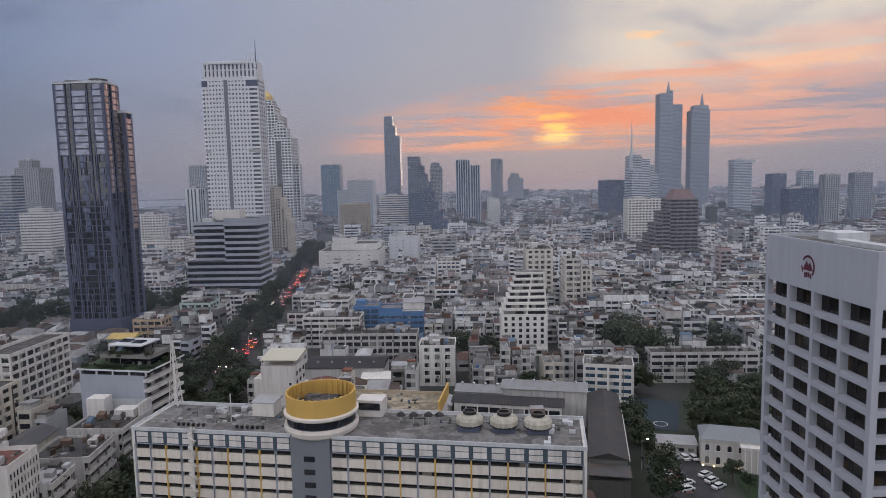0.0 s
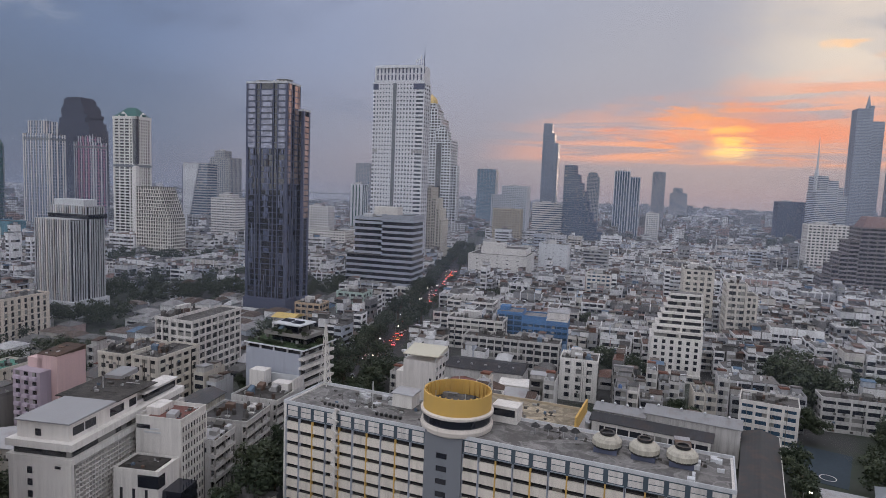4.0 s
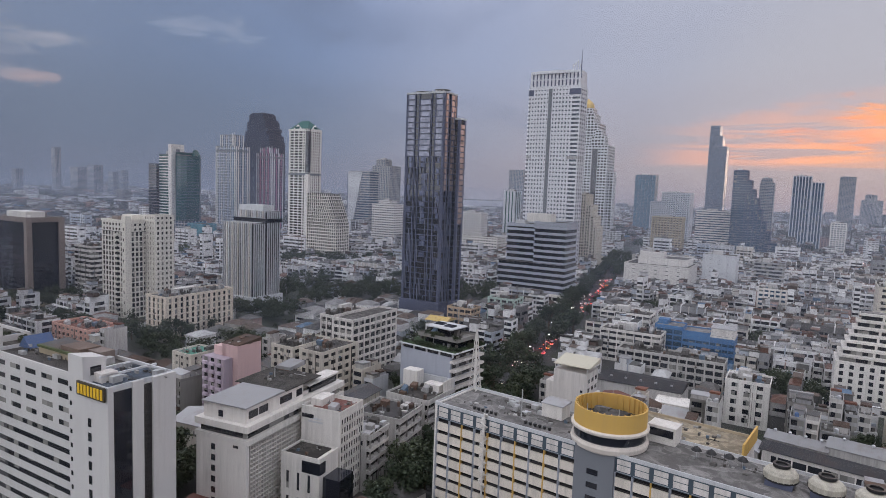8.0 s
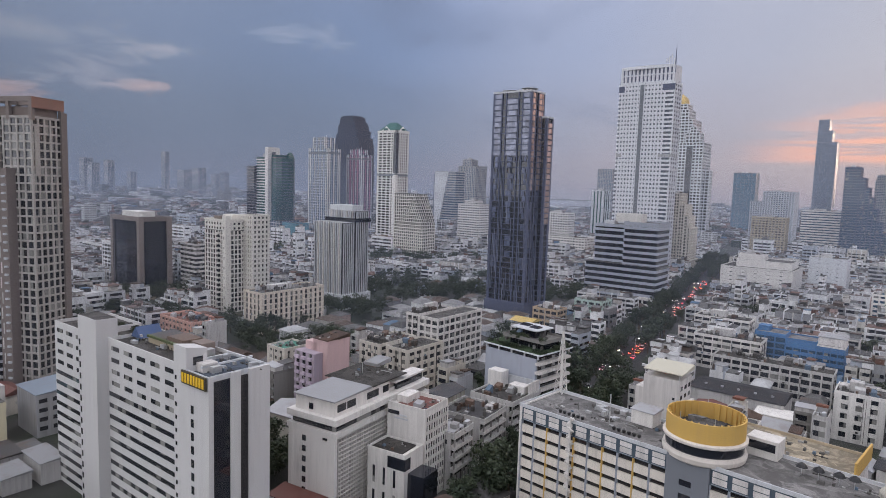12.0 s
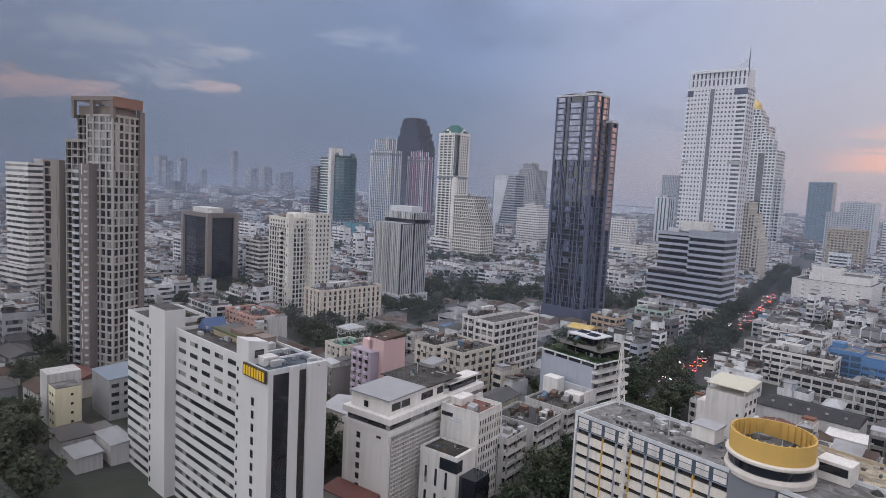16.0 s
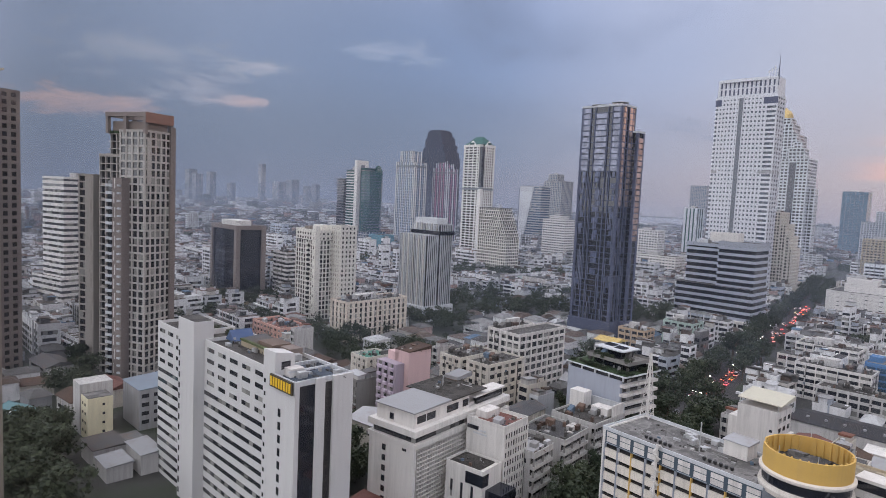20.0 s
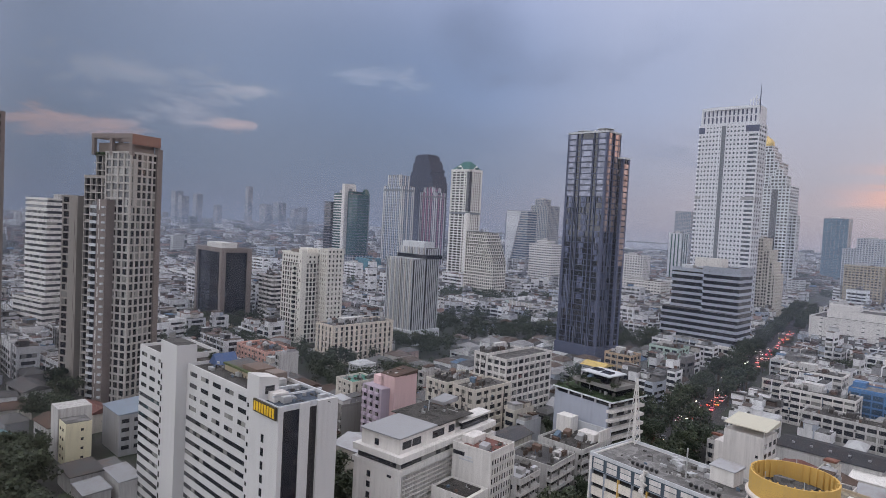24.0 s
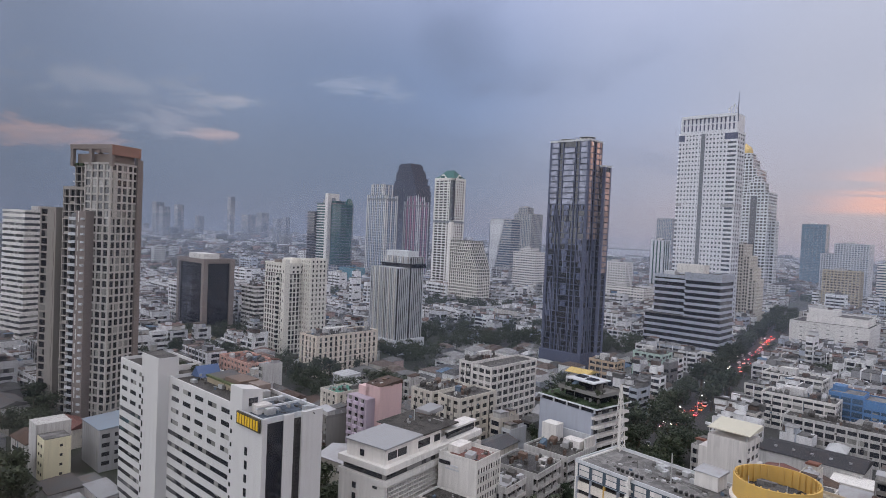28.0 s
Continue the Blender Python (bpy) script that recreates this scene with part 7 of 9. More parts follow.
building("dark glass tower that steps down like stairs", -10, 962, 60, 30, 121, wall=SLATE, glass=BLUEG, band=0.8, pier=0.6, band_wall=GREY_PANEL,
         tiers=[(17, 30, 0, 121, -12, 0), (6, 30, 0, 108, -0.5, 0), (5, 30, 0, 96, 5, 0), (5, 30, 0, 84, 10, 0), (5, 30, 0, 70, 15, 0), (6, 30, 0, 54, 20.5, 0), (6, 30, 0, 40, 26.5, 0), (9, 30, 0, 26, 34, 0)])
building("grey slab tower with flat roof", 18, 1600, 38, 30, 128, wall=GREYW, glass=BLUEG, band=1.5, pier=1.2, tiers=[(30, 30, 0, 120, 0, 0), (22, 20, 120, 130, -2, 0)])
building("pale twin-bodied apartment tower with fins", 80, 1315, 50, 26, 127, wall=LGREY, glass=BLUEG, band=0, pier=1.6, bay=5, tiers=[(30, 26, 0, 127, -10, 0), (20, 24, 0, 116, 15, 2)])
building("distant grey tower in the haze", 232, 2190, 40, 40, 156, wall=GREYW, glass=BLUEG, band=1.5, pier=1.5)
building("distant broad grey tower in the haze", 350, 2590, 62, 40, 107, wall=GREYW, glass=BLUEG, band=1.5, pier=1.5, tiers=[(62, 40, 0, 92, 0, 0), (34, 30, 92, 110, -4, 0)])
building("small white office tower with bands", 111, 1110, 20, 20, 52, wall=CLEAN, glass=BLUEG, band=1.6, pier=1.2)
building("dark flat-topped riverside office block", 394, 1371, 50, 40, 79, wall=SLATE, glass=BLUEG, band=1.0, pier=1.0)
ms = building("white banded tower carrying a tall mast", 428, 1284, 47, 60, 120, wall=LGREY, glass=BLUEG, band=1.8, pier=0, plant=False,
         tiers=[(18, 60, 0, 128, -15, 0), (18, 50, 0, 120, 3, 0), (8, 50, 0, 108, 16, 0), (7, 50, 0, 92, 23.5, 0), (20, 61, 0, 100, -15, 0)])
part("mast", Boxes().tube(-25, -26, 100, [(4, 0), (4, 30), (2.0, 42), (0.9, 75), (0.3, 97)], 8), LGREY, ms, "tall thin broadcasting mast")
ic = building("tallest riverside skyscraper with a pointed spire", 608, 1612, 61, 40, 293, wall=STEELB, glass=SKYG, band=1.6, pier=0.3, bay=12, plant=False,
         tiers=[(30, 40, 0, 290, -14, 0), (26, 36, 0, 262, 14, 0), (6, 41, 0, 296, 0, 0)])
part("spire", Boxes().box(-3, 0, 290, 9, 14, 32, 0, 0.1), STEELB, ic, "tapered grey spire")
ic = building("tall riverside skyscraper with a tapered spire", 669, 1581, 45, 36, 246, wall=STEELB, glass=SKYG, band=1.6, pier=0.3, bay=12, plant=False,
         tiers=[(45, 36, 0, 244, 0, 0), (34, 30, 244, 256, 2, 0)])
part("spire", Boxes().box(8, 0, 250, 8, 14, 36, 0, 0.12), STEELB, ic, "tapered grey spire")
building("white slab block with rows of windows", 257, 762, 41, 24, 58, wall=CLEAN, glass=GLASS, band=1.5, pier=1.4)
py = building("brown stepped tower with a red-brown crown", 232, 612, 60, 40, 66, wall=paint("umber_render", (0.15, 0.13, 0.125), 0.3), glass=PLAING, band=1.5, pier=0.5, bay=6, plant=False, band_wall=paint("mauve_brown", (0.21, 0.185, 0.185), 0.3), fl=3.6,
         tiers=[(26, 30, 0, 63, 10, 0), (8, 28, 0, 51, -6.5, -1), (7, 27, 0, 40, -13.5, -2), (6, 26, 0, 30, -19.5, -3), (7, 25, 0, 20, -25.5, -4), (12, 34, 0, 14, 24, 0)])
part("crown", Boxes().box(10, 0, 63.8, 22, 24, 9, 0, 0.62), paint("crown_brown", (0.20, 0.13, 0.125), 0.3), py, "red-brown sloping crown")
building("grey office tower with a flat cap", 671, 1365, 38, 30, 114, wall=LGREY, glass=SKYG, band=1.5, pier=0.3, bay=14, tiers=[(38, 30, 0, 110, 0, 0), (44, 34, 112, 117, 2, 0), (30, 24, 110, 112, 0, 0)])
building("dark apartment block in the haze", 634, 1155, 26, 27, 85, wall=SLATE, glass=BLUEG, band=1, pier=1)
building("dark gridded office block with ribs", 514, 874, 40, 24, 64, wall=SLATE, glass=BLUEG, band=1, pier=1)
building("pale apartment block in the haze", 697, 1170, 22, 20, 90, wall=LGREY, glass=BLUEG, band=1, pier=1)
building("grey apartment block with a pale stripe", 624, 982, 22, 20, 82, wall=GREYW, glass=BLUEG, band=1, pier=1.5)
building("grey apartment block behind the others", 740, 1080, 30, 20, 84, wall=GREYW, glass=BLUEG, band=1, pier=1.5)
building("white department store block with blank walls", -70, 570, 52, 44, 29, wall=CLEAN, glass=GLASS, band=2.6, pier=7, bay=10, tiers=[(52, 44, 0, 26, 0, 0), (40, 30, 26, 31, 3, 4), (20, 12, 31, 35, -8, 4)])
building("pale office block with narrow windows", -25, 610, 27, 24, 34, wall=LGREY, glass=GLASS, band=2.8, pier=6, bay=9)
building("grey banded office block with flat roof", 14, 625, 24, 20, 29, wall=GREYW, glass=GLASS, band=1.4, pier=0)
building("white terraced office building with bands", -449, 743, 36, 24, 62, wall=CLEAN, glass=GLASS, band=1.8, pier=0.8, tiers=[(36, 24, 0, 58, 0, 0), (20, 14, 58, 63, 0, 0), (70, 40, 0, 14, 10, 0)])
building("white office building with window bands", -356, 819, 35, 20, 50, wall=CLEAN, glass=GLASS, band=1.7, pier=1.2)
building("white school block with rows of windows", -301, 721, 55, 24, 26, wall=CLEAN, glass=GLASS, band=1.7, pier=1.4)
building("green-grey slab tower with blank sides", -330, 905, 18, 24, 82, wall=LGREY, glass=GREENG, band=0, pier=3, bay=7)


def green_tower():
    """Office tower in four slices: brown glass, white-banded glass, a white lift core and a bowed green glass wing."""
    root = thing("office_tower", "office tower with a white core and bowed green glass wing", "office tower", -668, 588, 0, GRID)
    claim(-664, 590, 60, 40, GRID)
    storeys(root, 16, 30, 0, 101, -30, -4, wall=BROWN, glass=PLAING, band=0.7, pier=0, fl=3.7, bay=30, parapet=0)
    storeys(root, 20, 30, 0, 113, -12, 0, wall=CLEAN, glass=GREENG, band=1.25, pier=0, fl=3.7, bay=30, parapet=0)
    part("roof_step", Boxes().box(-9, 0, 113, 12, 20, 5), GREYW, root)
    part("core", Boxes().box(3.0, -8, 0, 6.0, 19, 126), CLEAN, root, "white lift core")
    part("core_stripe", Boxes().box(6.1, -8, 30, 0.3, 6, 90), GREY_PANEL, root)
    storeys(root, 10, 27, 30, 116, 10, 2, wall=BROWN, glass=GREENG, band=0.9, pier=0, fl=3.7, bay=30, parapet=0)
    bow = [(8, -13), (17, -12.5), (23, -8), (26, 0), (25, 10), (20, 16), (8, 17)]
    for k, (z0, z1, grow) in enumerate(((30, 52, 0.93), (52, 76, 0.99), (76, 98, 1.0), (98, 112, 0.97))):
        part("green_wing", Boxes().prism([(8 + (x - 8) * grow, y) for x, y in bow], z0, z1 - z0), GREENG, root)
    part("wing_tip", Boxes().box(17, 10, 112, 7, 10, 8, 0, 0.4), GREENG, root)
    rib = Boxes().prism([(8 + (x - 8) * 1.01, y * 1.01) for x, y in bow], 0, 0.5).mesh("wing_band", SLATE)
    for i in range(20):
        part("wing_band", rib, SLATE, root, at=(0, 0, 32 + 3.9 * i))
    storeys(root, 46, 34, 0, 30, 4, 2, wall=GREYW, glass=BLUEG, band=1.2, pier=1.0, fl=3.7, bay=6, parapet=0)
    return root


green_tower()
PBLUE = paint("pale_blue_grey", (0.40, 0.43, 0.50), 0.2, tint=0.02)
PLUM = paint("plum", (0.38, 0.20, 0.28), 0.2, tint=0.02)


def ribbed_tower(label, x, y, w, d, top, wall, rib, upper, gap):
    """Apartment tower with pale ribs between columns of tinted glass, its middle rising above the shoulders."""
    root = thing("tower", label, "apartment tower", x, y, 0, GRID)
    claim(x, y, w, d, GRID)
    for ww, dd, z0, z1, ox in ((w, d, 0, top, 0), (w * 0.62, d * 0.8, top, upper, -w * 0.04)):
        part("glazing", Boxes().box(ox, 0, z0, ww - 1.4, dd - 1.4, z1 - z0), BLUEG, root)
        part("roof", Boxes().box(ox, 0, z1, ww - 0.4, dd - 0.4, 0.6), ROOFC, root)
        for i in range(int((z1 - z0) // 4.2) + 1):
            part("floor_band", Boxes().box(ox, 0, z0 + 4.2 * i, ww - 0.9, dd - 0.9, 1.3), wall, root)
        k = round(ww / gap)
        for i in range(1, k):
            part("rib", Boxes().box(ox - ww / 2 + ww * i / k, 0, z0, (1.9, 0.9)[i % 2], dd, z1 - z0 + 1), rib if i % 2 else wall, root)
        for ax in (-1, 1):
            for ay in (-1, 1):
                part("corner_post", Boxes().box(ox + ax * (ww / 2 - 0.7), ay * (dd / 2 - 0.7), z0, 1.5, 1.5, z1 - z0 + 1), rib, root)
        k = round(dd / gap)
        for i in range(1, k):
            part("rib", Boxes().box(ox, -dd / 2 + dd * i / k, z0, ww, (0.9, 1.9)[i % 2], z1 - z0 + 0.6), rib if i % 2 else wall, root)
    part("dark_floor", Boxes().box(0, 0, top - 7.5, w + 0.1, d + 0.1, 3.0), GREY_PANEL, root)
    for i in range(3):
        part("roof_mast", Boxes().box(-6 + 5 * i, 0, upper, 0.5, 0.5, 3 + i), METAL, root)


ribbed_tower("blue-grey apartment tower with pale ribs and a raised middle", -719, 731, 45, 26, 133, PBLUE, CLEAN, 150, 4.6)
ribbed_tower("plum apartment tower with pale ribs", -686, 776, 34, 24, 126, PLUM, LGREY, 134, 4.4)
bs = thing("tower", "black glass skyscraper with a jagged stepped top", "skyscraper", -886, 985, 0, GRID)
claim(-886, 985, 72, 44, GRID)
INK = paint("ink_glass", (0.016, 0.020, 0.042), 0.2, rough=0.5)
for w, d, z0, z1, ox in ((60, 40, 0, 108, 8), (72, 42, 108, 160, 0), (66, 40, 160, 172, 0), (58, 40, 172, 180, -3), (56, 38, 180, 186, 1), (50, 38, 186, 198, -3), (44, 36, 198, 203, -2), (38, 34, 203, 213, -5), (30, 30, 213, 216, -5)):
    part("dark_tier", Boxes().box(ox, 0, z0, w, d, z1 - z0), INK, bs)


def slender_tower():
    """Slender white tower: banded balconies on one face, square windows on the other, a glazed corner and a green hipped roof between gables."""
    root = thing("tower", "slender white tower under a green hipped roof", "apartment tower", -499, 627, 0, GRID)
    claim(-497, 627, 36, 29, GRID)
    cw = paint("warm_white", (0.66, 0.635, 0.60), 0.2, tint=0.02)
    w, d, top = 31.0, 23.4, 146.0
    part("glazing", Boxes().box(0, 0, 0, w - 1.6, d - 1.6, top), PLAING, root)
    band = Boxes().box(0, 0, 0, w, d, 1.25).mesh("floor_band", cw)
    for i in range(44):
        part("floor_band", band, cw, root, at=(0, 0, 3.3 * i))
    for x, ww in ((-14.4, 2.2), (-7.2, 1.0), (0.0, 1.0), (6.9, 1.4), (10.8, 1.8)):
        part("pier", Boxes().box(x, 0, 0, ww, d + 0.3, top + 1), cw, root)
    for y, ww in ((-7.6, 1.8), (-4.2, 1.2), (-0.8, 1.2), (2.6, 1.2), (6.0, 1.2), (10.6, 2.2)):
        part("pier", Boxes().box(0, y, 0, w + 0.3, ww, top + 1), cw, root)
    part("corner_glass", Boxes().box(13.6, -9.8, 96, 4.4, 4.4, top - 94), PLAING, root, "dark glazed corner")
    part("corner_wall", Boxes().box(13.9, -10.1, 0, 4.0, 4.0, 94), cw, root)
    part("service_floor", Boxes().box(0, 0, 92.5, w + 0.5, d + 0.5, 2.6), GREY_PANEL, root)
    part("top_band", Boxes().ring(0, 0, top - 1.0, w + 0.6, d + 0.6, 3.0, 1.2), cw, root)
    copper = sheet_metal("copper_green", (0.05, 0.13, 0.12), 0.1)
    part("hipped_roof", Boxes().gable(0, 0, top + 1.2, w - 0.6, d - 0.6, 11.0, 0.3, True, 0.62), copper, root, "green copper hipped roof")
    part("front_gable", Boxes().gable(-2, -d / 2 + 1.0, top + 1.4, 12, 2.6, 5.2, 0.4, True, 0.9), cw, root, "white pediment")
    part("side_gable", Boxes().gable(w / 2 - 1.0, 1, top + 1.4, 2.6, 11, 5.2, 0.4, False, 0.9), cw, root, "white pediment")
    part("arch_glass", Boxes().box(-2, -d / 2 - 0.1, top + 2.0, 7, 0.6, 2.6), GREENG, root)
    part("arch_glass", Boxes().box(w / 2 + 0.1, 1, top + 2.0, 0.6, 6, 2.6), GREENG, root)
    part("podium", Boxes().box(3, 3, 0, 46, 36, 16), LGREY, root)


slender_tower()
ib = paint("pale_cream", (0.68, 0.64, 0.57), 0.2, tint=0.02)
building("cream block with a gridded front whose side slopes inwards", -415, 562, 41, 26, 73, wall=ib, glass=DARKG, band=1.1, pier=0.75, plant=False, bay=3.0, fl=3.3, parapet=0,
         tiers=[(41, 22, 6, 39, 0, 0)] + [(41 - 1.35 * i, 22, 39 + 3.4 * i, 42.4 + 3.4 * i, -0.67 * i, 0) for i in range(10)] + [(38, 20, 0, 6, 0, 0)])


def swept_slab():
    """Dark banded slab whose blank end wall sweeps out towards the ground."""
    root = thing("office_block", "grey slab with a pale swept end wall and dark bands", "office block", -572, 862, 0, GRID)
    claim(-572, 862, 48, 28, GRID)
    storeys(root, 42, 24, 0, 104, 4, 0, wall=GREYW, glass=BLUEG, band=1.7, pier=0, fl=3.9, bay=60)
    for i in range(13):
        ww = 27 - 1.75 * i
        part("swept_wall", Boxes().box(-17 + ww / 2, -0.4, 104 - 8 * (i + 1), ww, 25.4, 8), LGREY, root)
    part("dark_edge", Boxes().box(-17.6, 0, 0, 1.4, 26, 100), SLATE, root)


swept_slab()
building("grey-blue apartment tower with a crowded roof", -613, 1005, 38, 36, 128, wall=GREYW, glass=BLUEG, band=1.0, pier=1.8, tiers=[(38, 36, 0, 118, 0, 0), (20, 20, 118, 130, -6, 0)])
building("white office slab with dark bands", -436, 149, 24, 32, 86, rot=10, wall=CLEAN, glass=GLASS, band=1.8, pier=0, tiers=[(24, 32, 0, 84, 0, 0), (34, 40, 0, 24, 0, 0)])
cr = building("unfinished concrete tower with a roof crane", -322, 71, 20, 24, 119, rot=18, wall=TAUPE, glass=PLAING, band=1.4, pier=1.6, plant=False, split=True)
part("crane_mast", Boxes().box(4, 4, 119, 1.0, 1.0, 8), OCHRE, cr)
part("crane_jib", Boxes().beam((-4, 4, 126), (9, 6, 128), 0.4), OCHRE, cr)
# far towers on the skyline at the left
for az, dist, w, h in ((57.5, 3500, 32, 202), (56.0, 3300, 60, 112), (54.9, 3100, 50, 122), (53.6, 3000, 36, 96), (52.9, 2900, 30, 104), (61.6, 3400, 40, 146), (63.2, 3200, 46, 150),
                       (62.7, 3000, 40, 126), (60.0, 3300, 36, 96), (33.3, 2600, 50, 120), (31.5, 2900, 44, 140), (19.6, 2500, 60, 160), (18.5, 2800, 40, 170)):
    p = heading(az, dist)
    building("far grey tower fading into haze", p.x, p.y, w, w * 0.8, h, wall=GREYW, glass=BLUEG, band=1.5, pier=2.0, bay=7, fl=5, plant=False, group="far towers of the skyline")


# ---- trees ----
def leaf_material():
    m, nt, b = principled("foliage", 0.7, 0, 0.3)
    geo = nt.nodes.new("ShaderNodeNewGeometry")
    info = nt.nodes.new("ShaderNodeObjectInfo").outputs["Random"]
    col = ramp(nt, geo.outputs["Random Per Island"], [(0.0, (0.017, 0.026, 0.018)), (0.5, (0.030, 0.043, 0.026)), (1.0, (0.052, 0.066, 0.038))], "LINEAR")
    col = mix_rgb(nt, 1.0, col, mix_rgb(nt, info, (0.65, 0.75, 0.7), (1.25, 1.15, 1.0)), "MULTIPLY")
    link(nt, col, b.inputs["Base Color"])
    return m


LEAF = leaf_material()


def crown_mesh(seed, h):
    """A broad uneven crown: lobes of small leaf clumps, open between the limbs."""
    r = random.Random(seed)
    bx = Boxes()
    lobes = []
    for i in range(r.randint(8, 11)):
        a, q = r.uniform(0, 2 * math.pi), r.uniform(0.05, 0.36) * h
        lobes.append((Vector((q * math.cos(a), q * math.sin(a), h * r.uniform(0.45, 0.88))), h * r.uniform(0.11, 0.2)))
    for c, rad in lobes:
        for i in range(125):
            v = Vector((r.gauss(0, 1), r.gauss(0, 1), r.gauss(0, 1))).normalized()
            p = c + Vector((v.x, v.y, v.z * 0.75)) * rad * r.uniform(0.65, 1.12)
            s = r.uniform(0.20, 0.46) * h / 11
            e1 = Vector((r.gauss(0, 1), r.gauss(0, 1), r.gauss(0, 0.5))).normalized() * s
            e2 = e1.cross(v + Vector((r.uniform(-0.5, 0.5), r.uniform(-0.5, 0.5), 0.3))).normalized() * s * r.uniform(0.6, 1.0)
            n = len(bx.v)
            bx.v += [tuple(p + e1), tuple(p + e2 * 0.8 + e1 * 0.2), tuple(p - e1), tuple(p - e2)]
            bx.f.append((n, n + 1, n + 2, n + 3))
    return bx.mesh("crown", LEAF), lobes


def tree_kit(seed):
    h = 11.0
    me, lobes = crown_mesh(seed, h)
    root = thing("tree", "dark green broad-crowned street tree", "tree", 0, 0, 0, 0, "city trees")
    tr = Boxes().tube(0, 0, -0.1, [(0.34, 0), (0.26, 1.2), (0.22, h * 0.42)], 8)
    for c, rad in lobes[:5]:
        tr.beam((0, 0, h * 0.36), tuple(c * 0.9), 0.09)
    part("trunk", tr, BARK, root)
    part("crown", me, LEAF, root)
    return root


TREES = [tree_kit(900 + i) for i in range(6)]


def shrub(root, x, y, z, size, k=0):
    crown = [o for o in TREES[k].children if o.name.startswith("crown")][0]
    ob = part("shrub", crown.data, LEAF, root, "dark green terrace shrub", at=(x, y, z - 4.4 * size))
    ob.scale = (size, size, size)


for i in range(26):
    r = random.Random(40 + i)
    a = r.random()
    if i < 12:
        shrub(GARDEN, -12.5 + 25 * a, -8.4 + r.uniform(0, 1.5), 27.6, r.uniform(0.24, 0.4), i % 6)
    elif i < 18:
        shrub(GARDEN, 11.5 + r.uniform(-1, 1), -8 + 16 * a, 27.6, r.uniform(0.3, 0.5), i % 6)
    else:
        shrub(GARDEN, -7 + 18 * a, -5 + r.uniform(0, 1), 31.2, r.uniform(0.2, 0.34), i % 6)
for i in range(5):
    shrub(RIBBON, -34 + 3.5 * i, 3 + (i % 2), 43.4, 0.24, i)
for i in range(3):
    shrub(RIBBON, -15.5 + 3 * i, 4, 43.4, 0.28, i + 2)
tree_used = set()
trng = random.Random(21)


def plant(x, y, scale):
    k = trng.randrange(6)
    m = pose(x, y, 0, 0, 0, trng.uniform(0, 360)) @ Matrix.Scale(scale * trng.uniform(0.8, 1.2), 4)
    if k in tree_used:
        made = copy_thing(TREES[k], m)
        made.matrix_basis = m
    else:
        TREES[k].matrix_basis = m
        tree_used.add(k)


def grove(cx, cy, rx, ry, n, scale=1.0, clear=True):
    spots = []
    for i in range(n * 12):
        if len(spots) == n:
            break
        a, q = trng.uniform(0, 2 * math.pi), math.sqrt(trng.random())
        x, y = cx + rx * q * math.cos(a), cy + ry * q * math.sin(a)
        if is_free(x, y, 1.5) and all(math.dist((x, y), s) > 4.2 * scale for s in spots):
            spots.append((x, y))
            plant(x, y, scale)
    if clear:
        for x, y in spots:
            claim(x, y, 5 * scale, 5 * scale, 0, 0)


WOOD = Boxes()


def wood(cx, cy, rx, ry, n, scale=1.0):
    """A thick belt of trees whose crowns run together."""
    spots = []
    for i in range(n * 14):
        if len(spots) == n:
            break
        a, q = trng.uniform(0, 2 * math.pi), math.sqrt(trng.random())
        x, y = cx + rx * q * math.cos(a), cy + ry * q * math.sin(a)
        if is_free(x, y, 1.0) and all(math.dist((x, y), s) > 3.4 * scale for s in spots):
            spots.append((x, y))
            k, t = trng.uniform(0.75, 1.25) * scale, trng.uniform(0, 6.28)
            c, s = math.cos(t) * k, math.sin(t) * k
            kit = trng.choice(TREES)
            for ob in kit.children:
                base = len(WOOD.v)
                WOOD.v += [(x + v.co.x * c - v.co.y * s, y + v.co.x * s + v.co.y * c, v.co.z * k) for v in ob.data.vertices]
                if ob.name.startswith("crown"):
                    thin = math.hypot(x, y) > 270
                    WOOD.f += [tuple(base + j for j in p.vertices) for q, p in enumerate(ob.data.polygons) if not (thin and q % 2)]
    for x, y in spots:
        claim(x, y, 4.5 * scale, 4.5 * scale, 0, 0)


